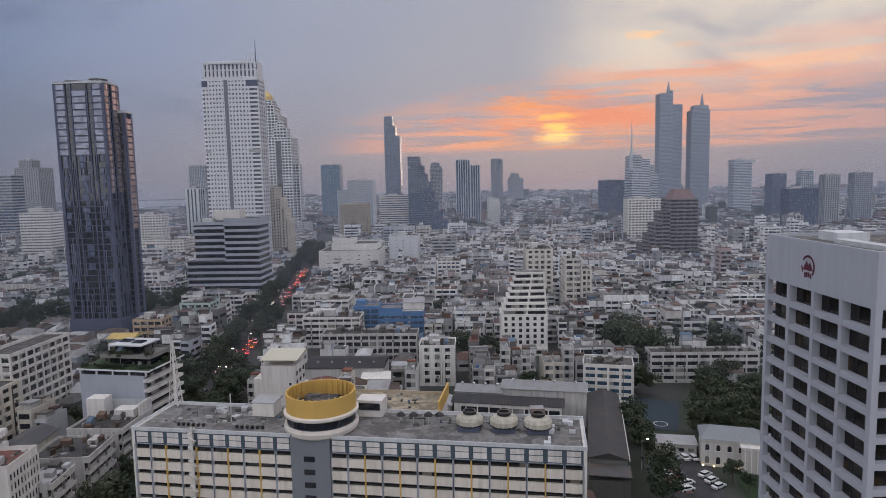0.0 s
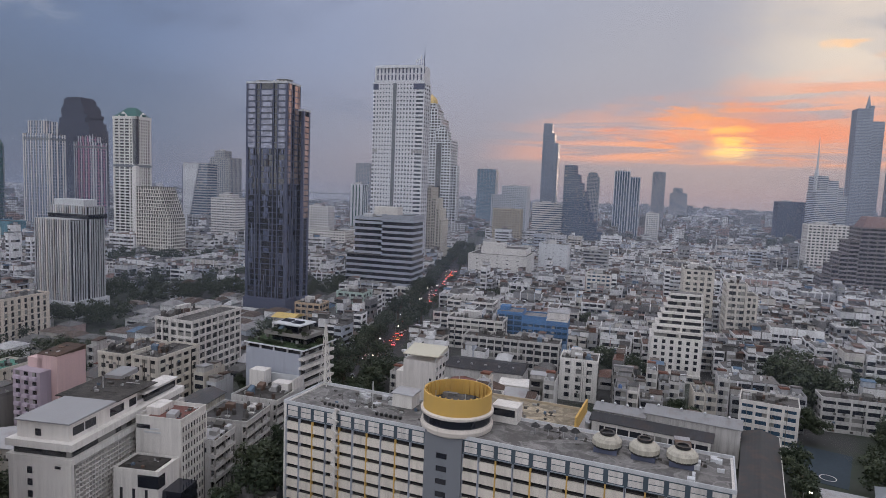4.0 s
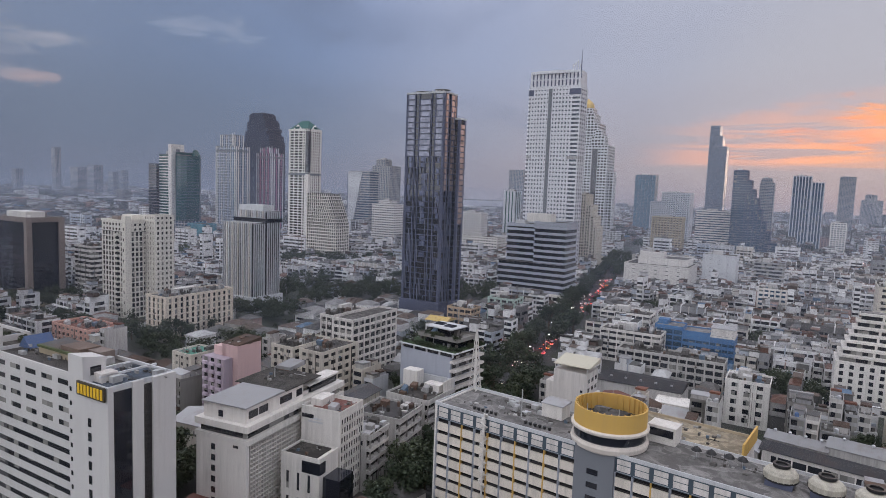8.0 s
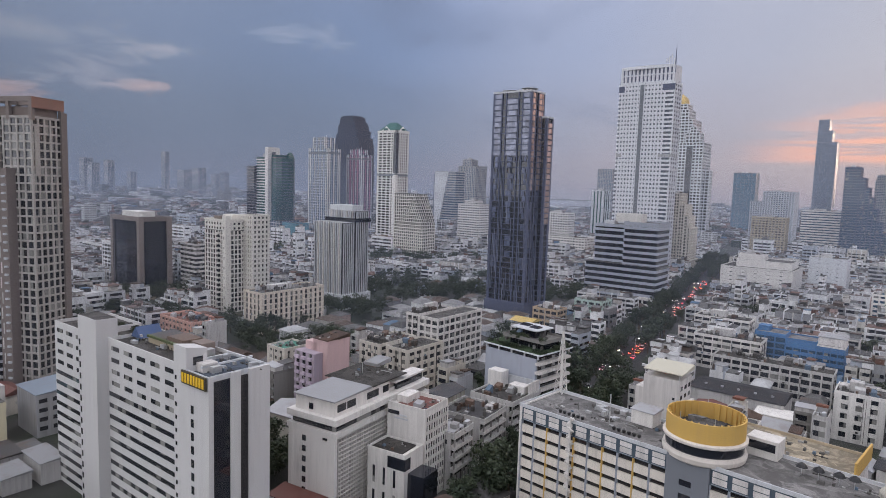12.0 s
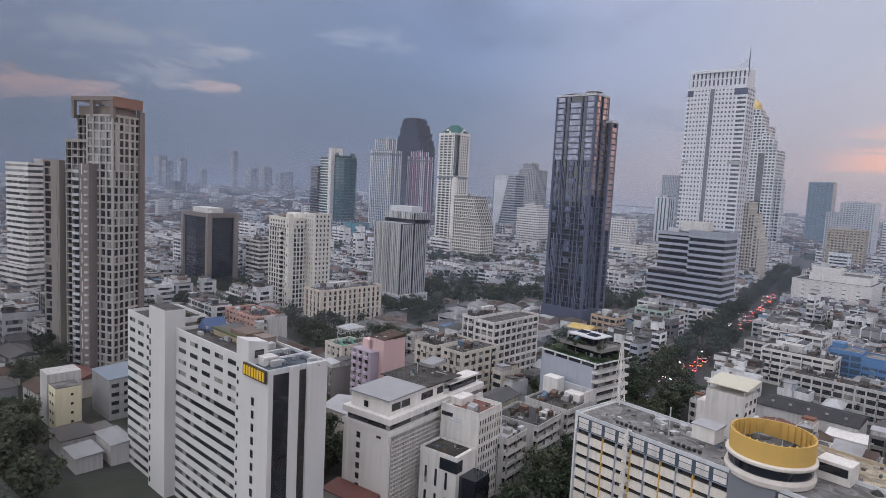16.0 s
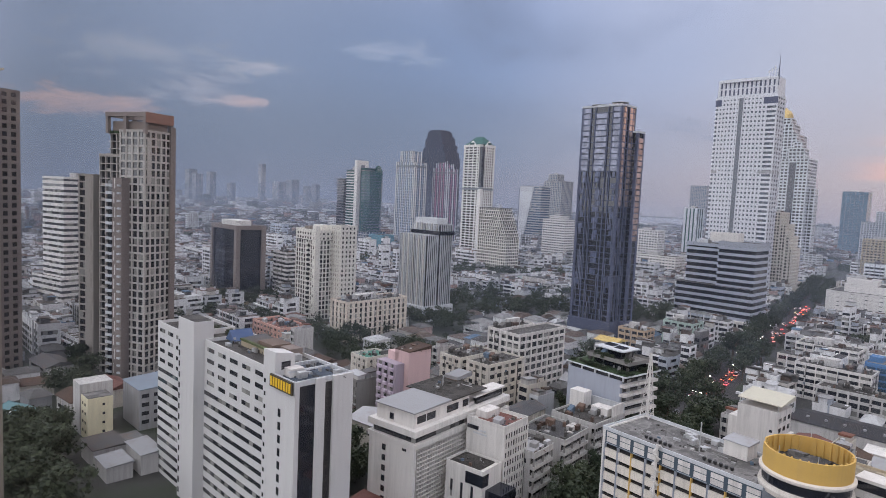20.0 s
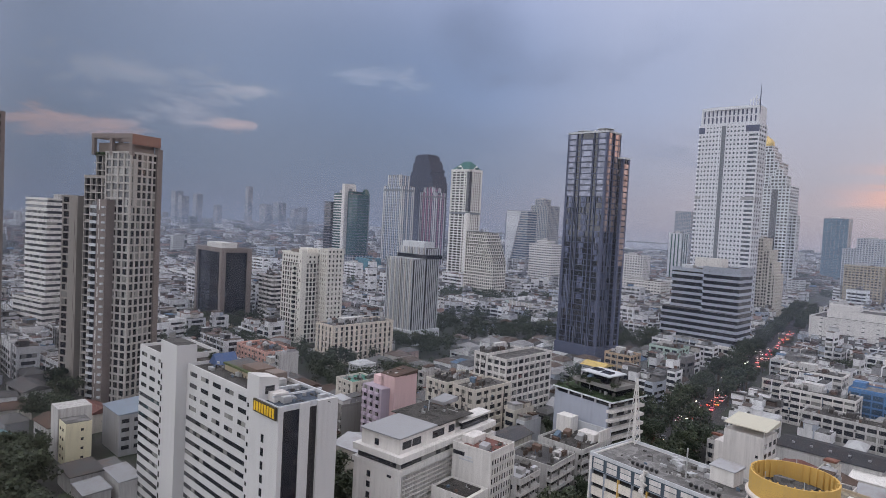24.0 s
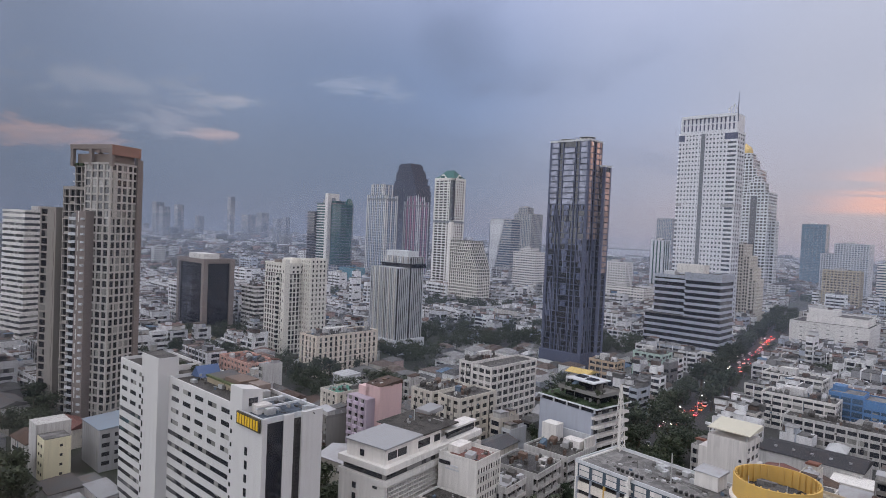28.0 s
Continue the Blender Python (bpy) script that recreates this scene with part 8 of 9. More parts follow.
for g in ((-278, 402, 50, 66, 80, 1.15), (-266, 300, 22, 16, 24, 1.1), (-190, 440, 24, 40, 36, 1.1), (-520, 470, 70, 45, 50, 1.2), (-420, 520, 60, 34, 40, 1.2), (-411, 250, 32, 30, 20),
          (-470, 330, 60, 40, 30), (94, 284, 11, 28, 16, 1.5), (112, 233, 22, 13, 11, 0.9), (104, 207, 16, 15, 16), (130, 300, 18, 20, 12), (-186, 56, 28, 14, 26, 1.3), (-138, 116, 9, 14, 14, 1.1), (-160, 122, 18, 10, 14), (-205, 118, 14, 8, 10), (-240, 120, 16, 12, 14, 1.1), (-262, 90, 12, 9, 8), (-226, 70, 10, 6, 6), (-214, 61, 12, 6, 9, 1.1), (-202, 57, 12, 6, 9, 1.2), (-60, 458, 22, 10, 12),
          (-214, 226, 20, 18, 16), (-560, 640, 60, 30, 24, 1.2), (-660, 480, 60, 40, 20, 1.2), (160, 420, 30, 20, 14), (-330, 560, 50, 24, 22, 1.2), (20, 300, 14, 9, 14), (-168, 70, 12, 7, 9, 1.2), (-262, 214, 14, 8, 10), (-236, 205, 14, 9, 9), (-225, 150, 16, 10, 8), (-345, 160, 26, 16, 16),
          (110, 222, 9, 20, 15, 1.2), (80, 238, 8, 4, 5, 1.2), (92, 196, 9, 5, 8, 1.2), (66, 186, 3, 6, 4, 0.9), (112, 190, 10, 18, 12, 1.2), (-150, 300, 10, 24, 14), (150, 250, 16, 20, 14, 1.2)):
    wood(*g)
srng = random.Random(77)
for i in range(230):
    q, a = srng.uniform(135, 620), srng.uniform(-38, 76)
    x, y = -q * math.sin(radians(a)), q * math.cos(radians(a))
    if is_free(x, y, 3):
        wood(x, y, 1, 1, 1, srng.uniform(0.55, 0.95))
tagged(new("woods", WOOD.mesh("woods", LEAF)), "dense dark green belts of city trees", "trees", kind="stuff")
for g in ((-262, 231, 10, 5, 3, 1.1), (8, 398, 9, 16, 7), (-103, 248, 7, 34, 13, 1.15), (-77, 236, 6, 30, 9, 1.1), (65, 197, 4, 5, 2, 1.1), (56, 160, 4, 7, 3, 1.2), (78, 154, 5, 5, 3, 0.8),
          (-292, 102, 16, 9, 10, 1.1), (-356, 197, 18, 14, 6), (-283, 226, 8, 6, 2), (-160, 189, 10, 4, 4, 0.8), (-125, 236, 8, 14, 5), (-330, 215, 26, 10, 6), (-128, 168, 7, 12, 4), (40, 245, 9, 5, 3, 0.8)):
    grove(*g)
for x, y in ((-76, 150), (-79, 158), (-75, 166), (-81, 172), (-77, 181), (-84, 188), (-74, 143), (-80, 143), (-86, 176), (-72, 175), (-83, 164), (-88, 196), (-78, 195), (-70, 186), (-82, 134), (-77, 127), (-82, 150), (-84, 157), (-86, 205), (-80, 203), (-84, 214), (-76, 210), (-79, 222), (-85, 226)):
    plant(x, y, trng.uniform(0.9, 1.25))
for x, y, k in ((62, 166, 1.15), (60, 158, 1.2), (82, 166, 0.6), (84, 161, 0.5), (63, 180, 0.95), (66, 192, 0.8), (99, 187, 1.1), (57, 150, 1.0), (98, 172, 0.7)):
    plant(x, y, k)
for i in range(92):
    y = 200 + i * 6.6
    for (ax, ay), (bx_, by_) in zip(AVENUE, AVENUE[1:]):
        if ay <= y < by_:
            x = ax + (bx_ - ax) * (y - ay) / (by_ - ay)
            for s in (-1, 1):
                if 262 < y < 332 and s > 0 or 395 < y < 630 and s > 0 and trng.random() < 0.4:
                    continue
                if trng.random() < 0.92:
                    plant(x + s * trng.uniform(5.5, 9.0), y + trng.uniform(-3, 3), trng.uniform(1.05, 1.5) if s < 0 or y < 395 or y > 630 else trng.uniform(0.4, 0.6))


# ---- traffic ----
RUBBER = plain("tyre_rubber", (0.02, 0.02, 0.02), 0.9)
TAIL = emitter("tail_lamp", (1.0, 0.05, 0.03), 16.0)
HEAD = emitter("head_lamp", (1.0, 0.86, 0.66), 5.0)


REDLENS = plain("red_lens", (0.25, 0.02, 0.02), 0.3)


def car_kit(name, rgb, van=False, lit=True):
    body_m, nt, b = principled("car_" + name, 0.3, 0.0, 0.5)
    b.inputs["Base Color"].default_value = (*rgb, 1)
    b.inputs["Coat Weight"].default_value = 0.4
    root = thing("car", "%s %s %s" % (name, "van" if van else "saloon car", "in the evening traffic" if lit else "parked with its lamps off"), "car", 0, 0, 0, 0, "cars on the avenue and in the car park")
    l, w, h = (4.9, 1.8, 1.95) if van else (4.5, 1.75, 1.42)
    bx = Boxes()
    side = [(-l / 2, 0.3), (l / 2 - 0.1, 0.3), (l / 2, 0.62), (l / 2 - 0.2, 0.78), (l / 2 - 1.1, 0.92), (-l / 2 + 0.3, 0.95), (-l / 2, 0.8)]
    k = len(side)
    bx.v = [(s, -w / 2, z) for s, z in side] + [(s, w / 2, z) for s, z in side]
    bx.f = [tuple(range(k)), tuple(range(2 * k - 1, k - 1, -1))] + [((i + 1) % k, i, i + k, (i + 1) % k + k) for i in range(k)]
    part("body", bx, body_m, root)
    cab = Boxes().box(-0.25 if not van else -0.4, 0, 0.9, l * (0.58 if not van else 0.8), w - 0.14, h - 0.95, 0, 0.82)
    part("windows", cab, PLAING, root)
    part("car_roof", Boxes().box(-0.25 if not van else -0.4, 0, h - 0.06, l * (0.47 if not van else 0.65), w * 0.76, 0.08), body_m, root)
    wh = Boxes()
    wh.tube(0, 0, -0.11, [(0.32, 0), (0.32, 0.22)], 12)
    wh.v = [(x, z, y) for x, y, z in wh.v]
    wm = wh.mesh("wheel", RUBBER)
    for s in (-1, 1):
        for a in (-1.35, 1.35):
            part("wheel", wm, RUBBER, root, at=(a, s * (w / 2 - 0.1), 0.32))
        part("tail_light", Boxes().box(-l / 2 - 0.02, s * (w / 2 - 0.28), 0.62, 0.1, 0.36, 0.2), TAIL if lit else REDLENS, root)
        part("headlight", Boxes().box(l / 2 - 0.06, s * (w / 2 - 0.28), 0.58, 0.14, 0.34, 0.14), HEAD if lit else TANK, root)
    return root


CARS = [car_kit("white", (0.7, 0.7, 0.7)), car_kit("grey", (0.25, 0.26, 0.27)), car_kit("black", (0.02, 0.02, 0.025)), car_kit("pink", (0.6, 0.12, 0.25)),
        car_kit("yellow-green", (0.35, 0.45, 0.05)), car_kit("white", (0.66, 0.66, 0.64), True), car_kit("white", (0.7, 0.7, 0.7), False, False), car_kit("grey", (0.22, 0.23, 0.24), False, False), car_kit("black", (0.02, 0.02, 0.025), False, False)]
car_used = set()


def park(x, y, turn, kits=(0, 0, 0, 1, 1, 2, 2, 3, 4, 5)):
    k = trng.choice(kits)
    m = pose(x, y, 0.1, 0, 0, turn)
    if k in car_used:
        copy_thing(CARS[k], m)
    else:
        CARS[k].matrix_basis = m
        car_used.add(k)


s = 0.0
for (ax, ay), (bx_, by_) in zip(AVENUE[1:], AVENUE[2:6]):
    length = math.dist((ax, ay), (bx_, by_))
    turn = math.degrees(math.atan2(by_ - ay, bx_ - ax))
    ux, uy = (bx_ - ax) / length, (by_ - ay) / length
    for lane in (-5.6, -2.6, 0.4, 3.4):
        q = trng.uniform(0, 8)
        while q < length:
            y = ay + uy * q
            away = lane > 0
            if trng.random() < ((0.95 if y > 400 else 0.75) if away else 0.3) and (y < 640):
                park(ax + ux * q + uy * lane, y - ux * lane, turn + (0 if away else 180))
            q += trng.uniform(8, 15 if y < 400 else 20)
for x, y, turn in ((66, 173, 100), (69.5, 171, 105), (69.5, 166.5, 20), (68.0, 163, 18), (69.5, 183.5, 98), (72.2, 183.0, 98), (75, 182.4, 98), (77.5, 182, 98), (76.5, 171, 30), (76.8, 167.5, 30), (77.2, 164, 30)):
    park(x, y, turn, (6, 6, 7, 8))
for pool, done in ((TREES, tree_used), (CARS, car_used)):
    for k, kit in enumerate(pool):
        if k not in done:
            for o in (*kit.children_recursive, kit):
                bpy.data.objects.remove(o)


# ---- street lamps already lit ----
def lamp_kit():
    root = thing("street_lamp", "grey street lamp, lit, beside the street trees", "street lamp", 0, 0, 0, 0, "street lamps of the avenue")
    part("pole", Boxes().tube(0, 0, 0, [(0.12, 0), (0.08, 9.0)], 8), METAL, root)
    part("arm", Boxes().beam((0, 0, 9.0), (1.6, 0, 9.4), 0.05), METAL, root)
    part("lamp_head", Boxes().box(1.7, 0, 9.3, 0.7, 0.35, 0.14), emitter("lamp_glow", (1.0, 0.88, 0.66), 9.0), root)
    return root


lamp = lamp_kit()
lamp.matrix_basis = pose(-73, 128, 0)
for x, y, turn in ((-80, 168, 0), (-83, 214, 180), (-89, 262, 0), (-92, 292, 180), (-95, 322, 0), (-99, 352, 180), (-104, 402, 0), (-108, 452, 180), (60, 176, 0)):
    copy_thing(lamp, pose(x, y, 0, 0, 0, turn))


# ---- the small houses between the landmarks ----
def house_kit(k):
    """One shophouse of a row: party walls, loggias with windows behind balcony parapets, roof with sheds and tanks."""
    rng = random.Random(100 + k)
    w, d, n = rng.choice((3.8, 4.0, 4.2, 4.6, 8.2)), rng.uniform(9.5, 12.5), rng.choice((3, 4, 4, 5))
    fl = rng.uniform(3.0, 3.4)
    h = n * fl
    wall = rng.choice((WHITE, OFFWHITE, OFFWHITE, OFFWHITE, GREYW, LGREY, CREAM, CONCRETE, CONCRETE, GREYW))
    roof = rng.choice((ROOFC, ROOFC, ROOFL))
    root = thing("shophouse", "%s plaster shophouse with rusty roof sheds" % rng.choice(("weathered", "stained", "pale", "soot-streaked")), "house", 0, 0, 0, 0, "shophouses of the city blocks")
    units = max(1, round(w / 4.2))
    comb = [(w / 2, d / 2), (-w / 2, d / 2)]
    u, t, dip = w / units, 0.14, 0.9
    for i in range(units):
        x0 = -w / 2 + i * u
        a = t if i else 2 * t
        b = t if i < units - 1 else 2 * t
        comb += [(x0, -d / 2)] if not i else []
        comb += [(x0 + a, -d / 2), (x0 + a, -d / 2 + dip), (x0 + u - b, -d / 2 + dip), (x0 + u - b, -d / 2)]
        comb += [(x0 + u, -d / 2)] if i == units - 1 else []
    part("wall", Boxes().prism(comb, 0, h), wall, root)
    part("roof", Boxes().box(0, 0, h, w - 0.5, d - 0.5, 0.06), roof, root)
    part("parapet", Boxes().ring(0, 0, h, w, d, rng.uniform(0.5, 1.0), 0.2), wall, root)
    me = Boxes().box(0, -d / 2 + 0.38, 0, w - 0.1, 0.75, rng.uniform(0.9, 1.2)).mesh("balcony", wall)
    win = Boxes().box(0, 0.43, 0, w * 0.82, d - 0.8, 1.75).mesh("window_row", DARKG)
    for i in range(n):
        if i:
            part("balcony", me, wall, root, at=(0, 0, i * fl - 0.3))
        part("window_row", win, DARKG, root, at=(0, 0, i * fl + 0.95))
    part("awning", Boxes().lean(0, -d / 2 - 0.7, 2.9, w, 1.6, 0.1, 0.5), rng.choice((TIN, TINB, TINU, TING)), root)
    for i in range(rng.randint(1, 2)):
        sw, sd = rng.uniform(0.45, 0.9) * w, rng.uniform(0.25, 0.5) * d
        sx, sy = rng.uniform(-0.5, 0.5) * (w - sw - 0.5), (rng.uniform(0.05, 0.45) if i else rng.uniform(-0.45, -0.05)) * (d - sd)
        shed = part("roof_shed", Boxes().box(sx, sy, h + 0.06, sw, sd, 2.1), rng.choice((wall, GREYW, OFFWHITE)), root)
        part("shed_roof", Boxes().lean(sx, sy, h + 2.17, sw + 0.6, sd + 0.6, 0.12, 0.7), rng.choice((TIN, TIN, TINW, TINB, TINB, TINR)), shed)
    fit = Boxes()
    for i in range(n):
        for j in range(units * 2):
            if rng.random() < 0.45:
                fit.box(-w / 2 + (j + 0.5) * w / (2 * units), -d / 2 - 0.2, i * fl + rng.uniform(0.1, 0.6) + 0.4, 0.85, 0.4, 0.6)
        if rng.random() < 0.5:
            fit.box(rng.choice((-1, 1)) * (w / 2 - 0.5), d / 2 + 0.2, i * fl + 0.6, 0.8, 0.4, 0.6)
    for i in range(5):
        fit.box(rng.uniform(-0.42, 0.42) * w, rng.uniform(-0.42, 0.42) * d, h + 0.06, rng.uniform(0.3, 1.1), rng.uniform(0.3, 1.1), rng.uniform(0.4, 1.3))
    fit.box(-w / 2 + 0.4, -d / 2 - 0.06, 0.5, 0.12, 0.12, h - 0.6).box(w / 2 - 0.6, d / 2 + 0.06, 0.5, 0.12, 0.12, h - 0.6)
    tagged(part("fittings", fit, METAL, root, "air conditioners and pipes"), kind="stuff")
    for i in range(1):
        part("water_tank", Boxes().tube(rng.uniform(-0.3, 0.3) * w, rng.uniform(-0.35, 0.35) * d, h + 0.04, [(0.6, 0), (0.65, 0.2), (0.65, 1.5), (0.3, 1.75)], 10), rng.choice((TANK, TINU, TANK)), root)
    return root, w, d


def roof_house_kit(k):
    """A low house under a pitched tin or tile roof."""
    rng = random.Random(500 + k)
    w, d, h = rng.uniform(8, 14), rng.uniform(8, 12), rng.uniform(4, 7)
    root = thing("house", "low house under a pitched %s roof" % rng.choice(("tin", "tiled", "rusty")), "house", 0, 0, 0, 0, "low houses of the city blocks")
    part("wall", Boxes().box(0, 0, 0, w, d, h), rng.choice((WHITE, OFFWHITE, GREYW, CREAM)), root)
    for i in range(int(h // 3)):
        part("window_row", Boxes().box(0, 0, 1.0 + 3 * i, w * 0.8, d + 0.06, 1.2), DARKG, root)
    part("roof", Boxes().gable(0, 0, h + 0.003, w + 1.2, d + 1.2, rng.uniform(1.5, 2.8), 0.15, rng.random() < 0.6, rng.choice((0, 0, 0.3))), rng.choice((TIN, TINB, TINB, TERRA, TERRA, TINW, TING)), root)
    return root, w, d


KITS = [house_kit(k) for k in range(18)] + [roof_house_kit(k) for k in range(7)]
rng = random.Random(7)
used = set()
near_count = 0
PLOTS = []
FAR_WALL, FAR_WIN, FAR_ROOF = Boxes(), Boxes(), Boxes()
MID_WALL, MID_WIN, MID_ROOF = Boxes(), Boxes(), Boxes()
DIST = Boxes()
NEAR_R, NEAR_MAX = 320, 169


def grid_to_world(u, v):
    c, s = math.cos(radians(GRID)), math.sin(radians(GRID))
    return u * c - v * s, u * s + v * c


def in_view(x, y, spare=6):
    az = math.degrees(math.atan2(-x, y))
    return -37 - spare < az < 79 + spare


def far_block(wall, win, roof, x, y, w, d, h, turn, rng, rich):
    """A mid-rise of the middle distance: walls, window strips, a dark roof with sheds, tanks and upstands."""
    c, s = math.cos(turn), math.sin(turn)

    def on(bx, a, b, z, sx, sy, hh):
        bx.box(x + a * c - b * s, y + a * s + b * c, z, sx, sy, hh, turn)
    if h < 8:
        wall.box(x, y, 0, w, d, h, turn)
        roof.box(x, y, h, w + 1.0, d + 1.0, rng.uniform(1.2, 2.4), turn, rng.uniform(0.15, 0.5))
        on(win, 0, 0, 2.0, w * 0.8, d + 0.2, 1.2)
        return
    wall.box(x, y, 0, w, d, h, turn)
    roof.box(x, y, h, w - 0.5, d - 0.5, 0.25, turn)
    fl = 3.2 if rich else 3.6
    for i in range(int((h - 0.5) // fl)):
        tall = rng.uniform(1.3, 2.1)
        on(win, 0, 0, i * fl + 1.0, w * rng.uniform(0.8, 0.94), d + 0.24, tall)
        if rich or i % 2:
            on(win, 0, 0, i * fl + 1.05, w + 0.24, d * rng.uniform(0.4, 0.8), tall - 0.1)
    k = max(1, int(w // 4.2))
    if k > 1:
        for i in range(1, k):
            on(wall, -w / 2 + w * i / k, 0, 0, 0.6, d + 0.5, h + rng.uniform(-0.1, 0.9))
    if rich:
        for i in range(int(w * d / 34)):
            k = rng.uniform(0.5, 1.5)
            on(wall if rng.random() < 0.35 else roof, rng.uniform(-0.46, 0.46) * w, rng.uniform(-0.46, 0.46) * d, h, k, rng.uniform(0.4, 1.6), rng.uniform(0.4, 1.7))
        for i in range(int(h // fl)):
            if rng.random() < 0.6:
                on(wall, rng.uniform(-0.2, 0.2) * w, -d / 2 - 0.55, i * fl + 0.2, w * rng.uniform(0.5, 0.95), 1.0, 0.9)
            if rng.random() < 0.5:
                on(roof, rng.uniform(-0.4, 0.4) * w, -d / 2 - 0.4, i * fl + 1.2, 0.9, 0.6, 0.6)
    for i in range(rng.randint(1, 3 + int(w // 6))):
        a, b = rng.uniform(-0.34, 0.34) * w, rng.uniform(-0.3, 0.3) * d
        q = rng.random()
        if q < 0.65:
            sx, sy = rng.uniform(2.5, 5.5), rng.uniform(2.5, 4.5)
            on(wall if rng.random() < 0.6 else roof, a, b, h, sx, sy, rng.uniform(1.8, 2.8))
            roof.lean(x + a * c - b * s, y + a * s + b * c, h + 2.5, sx + 0.6, sy + 0.6, 0.15, rng.uniform(0.15, 0.9), turn)
        else:
            on(roof, a, b, h, 1.2, 1.2, 1.6)


# near and middle blocks: rows back to back, a lane between each pair
claim(45, 292, 22, 14, GRID)
claim(-150, 60, 104, 44, 0)
v = 60.0
row = 0
while v < 1000:
    u = -900.0
    while u < 560:
        if rng.random() < 0.07:
            u += rng.uniform(5, 12)
        x, y = grid_to_world(u, v)
        r = math.hypot(x, y)
        if r < 118 or not in_view(x, y) or r > 1000:
            u += 8
            continue
        low = noise.noise((x * 0.012, y * 0.012, 3.1)) > 0.12 or (-330 < x < -160 and 130 < y < 350) or (-64 < x < 12 and 222 < y < 258)
        k = rng.randrange(18, 25) if low and rng.random() < 0.85 else rng.randrange(0, 18)
        kit, w, d = KITS[k]
        x, y = grid_to_world(u + w / 2, v)
        if is_free(x, y, max(w, d) * 0.45):
            PLOTS.append((x, y, 0.5 * max(w, d)))
            turn = GRID + (180 if row % 2 else 0) + rng.gauss(0, 2.5)
            if r < NEAR_R and near_count < NEAR_MAX:
                if k in used:
                    copy_thing(kit, pose(x, y, 0, 0, 0, turn))
                else:
                    kit.matrix_basis = pose(x, y, 0, 0, 0, turn)
                    used.add(k)
                near_count += 1
            else:
                hh = rng.choice((5.5, 10, 10.5, 13.5, 13.5, 16)) if rng.random() < 0.94 else rng.uniform(18, 32)
                if r < 480 and hh > 17:
                    hh = 13.5
                if -330 < x < -150 and 200 < y < 420 or -64 < x < 12 and 222 < y < 258:
                    hh = rng.choice((4.5, 5.5, 7))
                if rng.random() < 0.6 and hh > 8:
                    w2 = rng.uniform(12, 34)
                    x2, y2 = grid_to_world(u + w2 / 2, v)
                    if is_free(x2, y2, w2 * 0.5):
                        w, x, y = w2, x2, y2
                        PLOTS.append((x, y, 0.5 * w))
                far_block(MID_WALL, MID_WIN, MID_ROOF, x, y, w - 0.2, d, hh, radians(turn), rng, r < 620)
        u += w + 0.25
    v += 12.8 if row % 2 else 17.5
    row += 1
# low houses and lean-tos in the yards that the rows leave open
for i in range(2600):
    q, a = rng.uniform(140, 460), radians(rng.uniform(-38, 78))
    x, y = -q * math.sin(a), q * math.cos(a)
    w, d = rng.uniform(6, 12), rng.uniform(6, 10)
    if -205 < x < -95 and y < 110 or 52 < x < 112 and 150 < y < 262:
        continue
    if is_free(x, y, 4.5) and all((x - px) ** 2 + (y - py) ** 2 > (pr + 4.2) ** 2 for px, py, pr in PLOTS):
        PLOTS.append((x, y, 0.5 * max(w, d)))
        far_block(MID_WALL, MID_WIN, MID_ROOF, x, y, w, d, rng.choice((4.5, 5.5, 7.0, 7.5, 9.5)), radians(GRID + rng.choice((0, 90)) + rng.gauss(0, 5)), rng, True)
for k, (kit, w, d) in enumerate(KITS):
    if k not in used:
        for o in (*kit.children_recursive, kit):
            bpy.data.objects.remove(o)

# the far city out to the haze
for step, r0, r1 in ((27, 1000, 2000), (52, 2000, 4300)):
    v = 0.0
    while v < r1:
        u = -r1
        while u < r1 * 0.8:
            x, y = grid_to_world(u + rng.uniform(-4, 4), v + rng.uniform(-5, 5))
            r = math.hypot(x, y)
            if r0 <= r < r1 and in_view(x, y) and rng.random() < 0.82 and is_free(x, y, 12):
                q = rng.random()
                hh = rng.uniform(6, 14) if q < 0.92 else rng.uniform(14, 26) if q < 0.99 else rng.uniform(26, 44)
                DIST.box(x, y, 0, rng.uniform(0.4, 0.8) * step, rng.uniform(0.4, 0.7) * step, hh, radians(GRID + rng.uniform(-8, 8)))
                if r < 2000:
                    FAR_ROOF.box(x, y, hh, 0.42 * step, 0.42 * step, 0.5, radians(GRID))
                    FAR_ROOF.lean(x, y, hh, rng.uniform(0.2, 0.4) * step, rng.uniform(0.2, 0.4) * step, 2.0, 3.0, radians(GRID))
            u += step
        v += step
PLASTER = [(0.0, (0.66, 0.65, 0.65)), (0.30, (0.50, 0.50, 0.51)), (0.44, (0.25, 0.25, 0.26)), (0.53, (0.74, 0.735, 0.735)), (0.74, (0.50, 0.47, 0.43)), (0.82, (0.15, 0.145, 0.145)),
           (0.90, (0.38, 0.41, 0.46)), (0.97, (0.38, 0.28, 0.26))]
ROOFS = [(0.0, (0.10, 0.097, 0.095)), (0.22, (0.085, 0.06, 0.048)), (0.44, (0.22, 0.215, 0.215)), (0.58, (0.045, 0.043, 0.042)), (0.76, (0.125, 0.065, 0.048)), (0.88, (0.42, 0.42, 0.42)), (0.975, (0.08, 0.14, 0.22))]
FAR_PLASTER = [(0.0, (0.50, 0.50, 0.50)), (0.22, (0.22, 0.215, 0.21)), (0.42, (0.10, 0.10, 0.095)), (0.58, (0.62, 0.61, 0.60)), (0.72, (0.04, 0.055, 0.035)), (0.90, (0.30, 0.20, 0.17))]
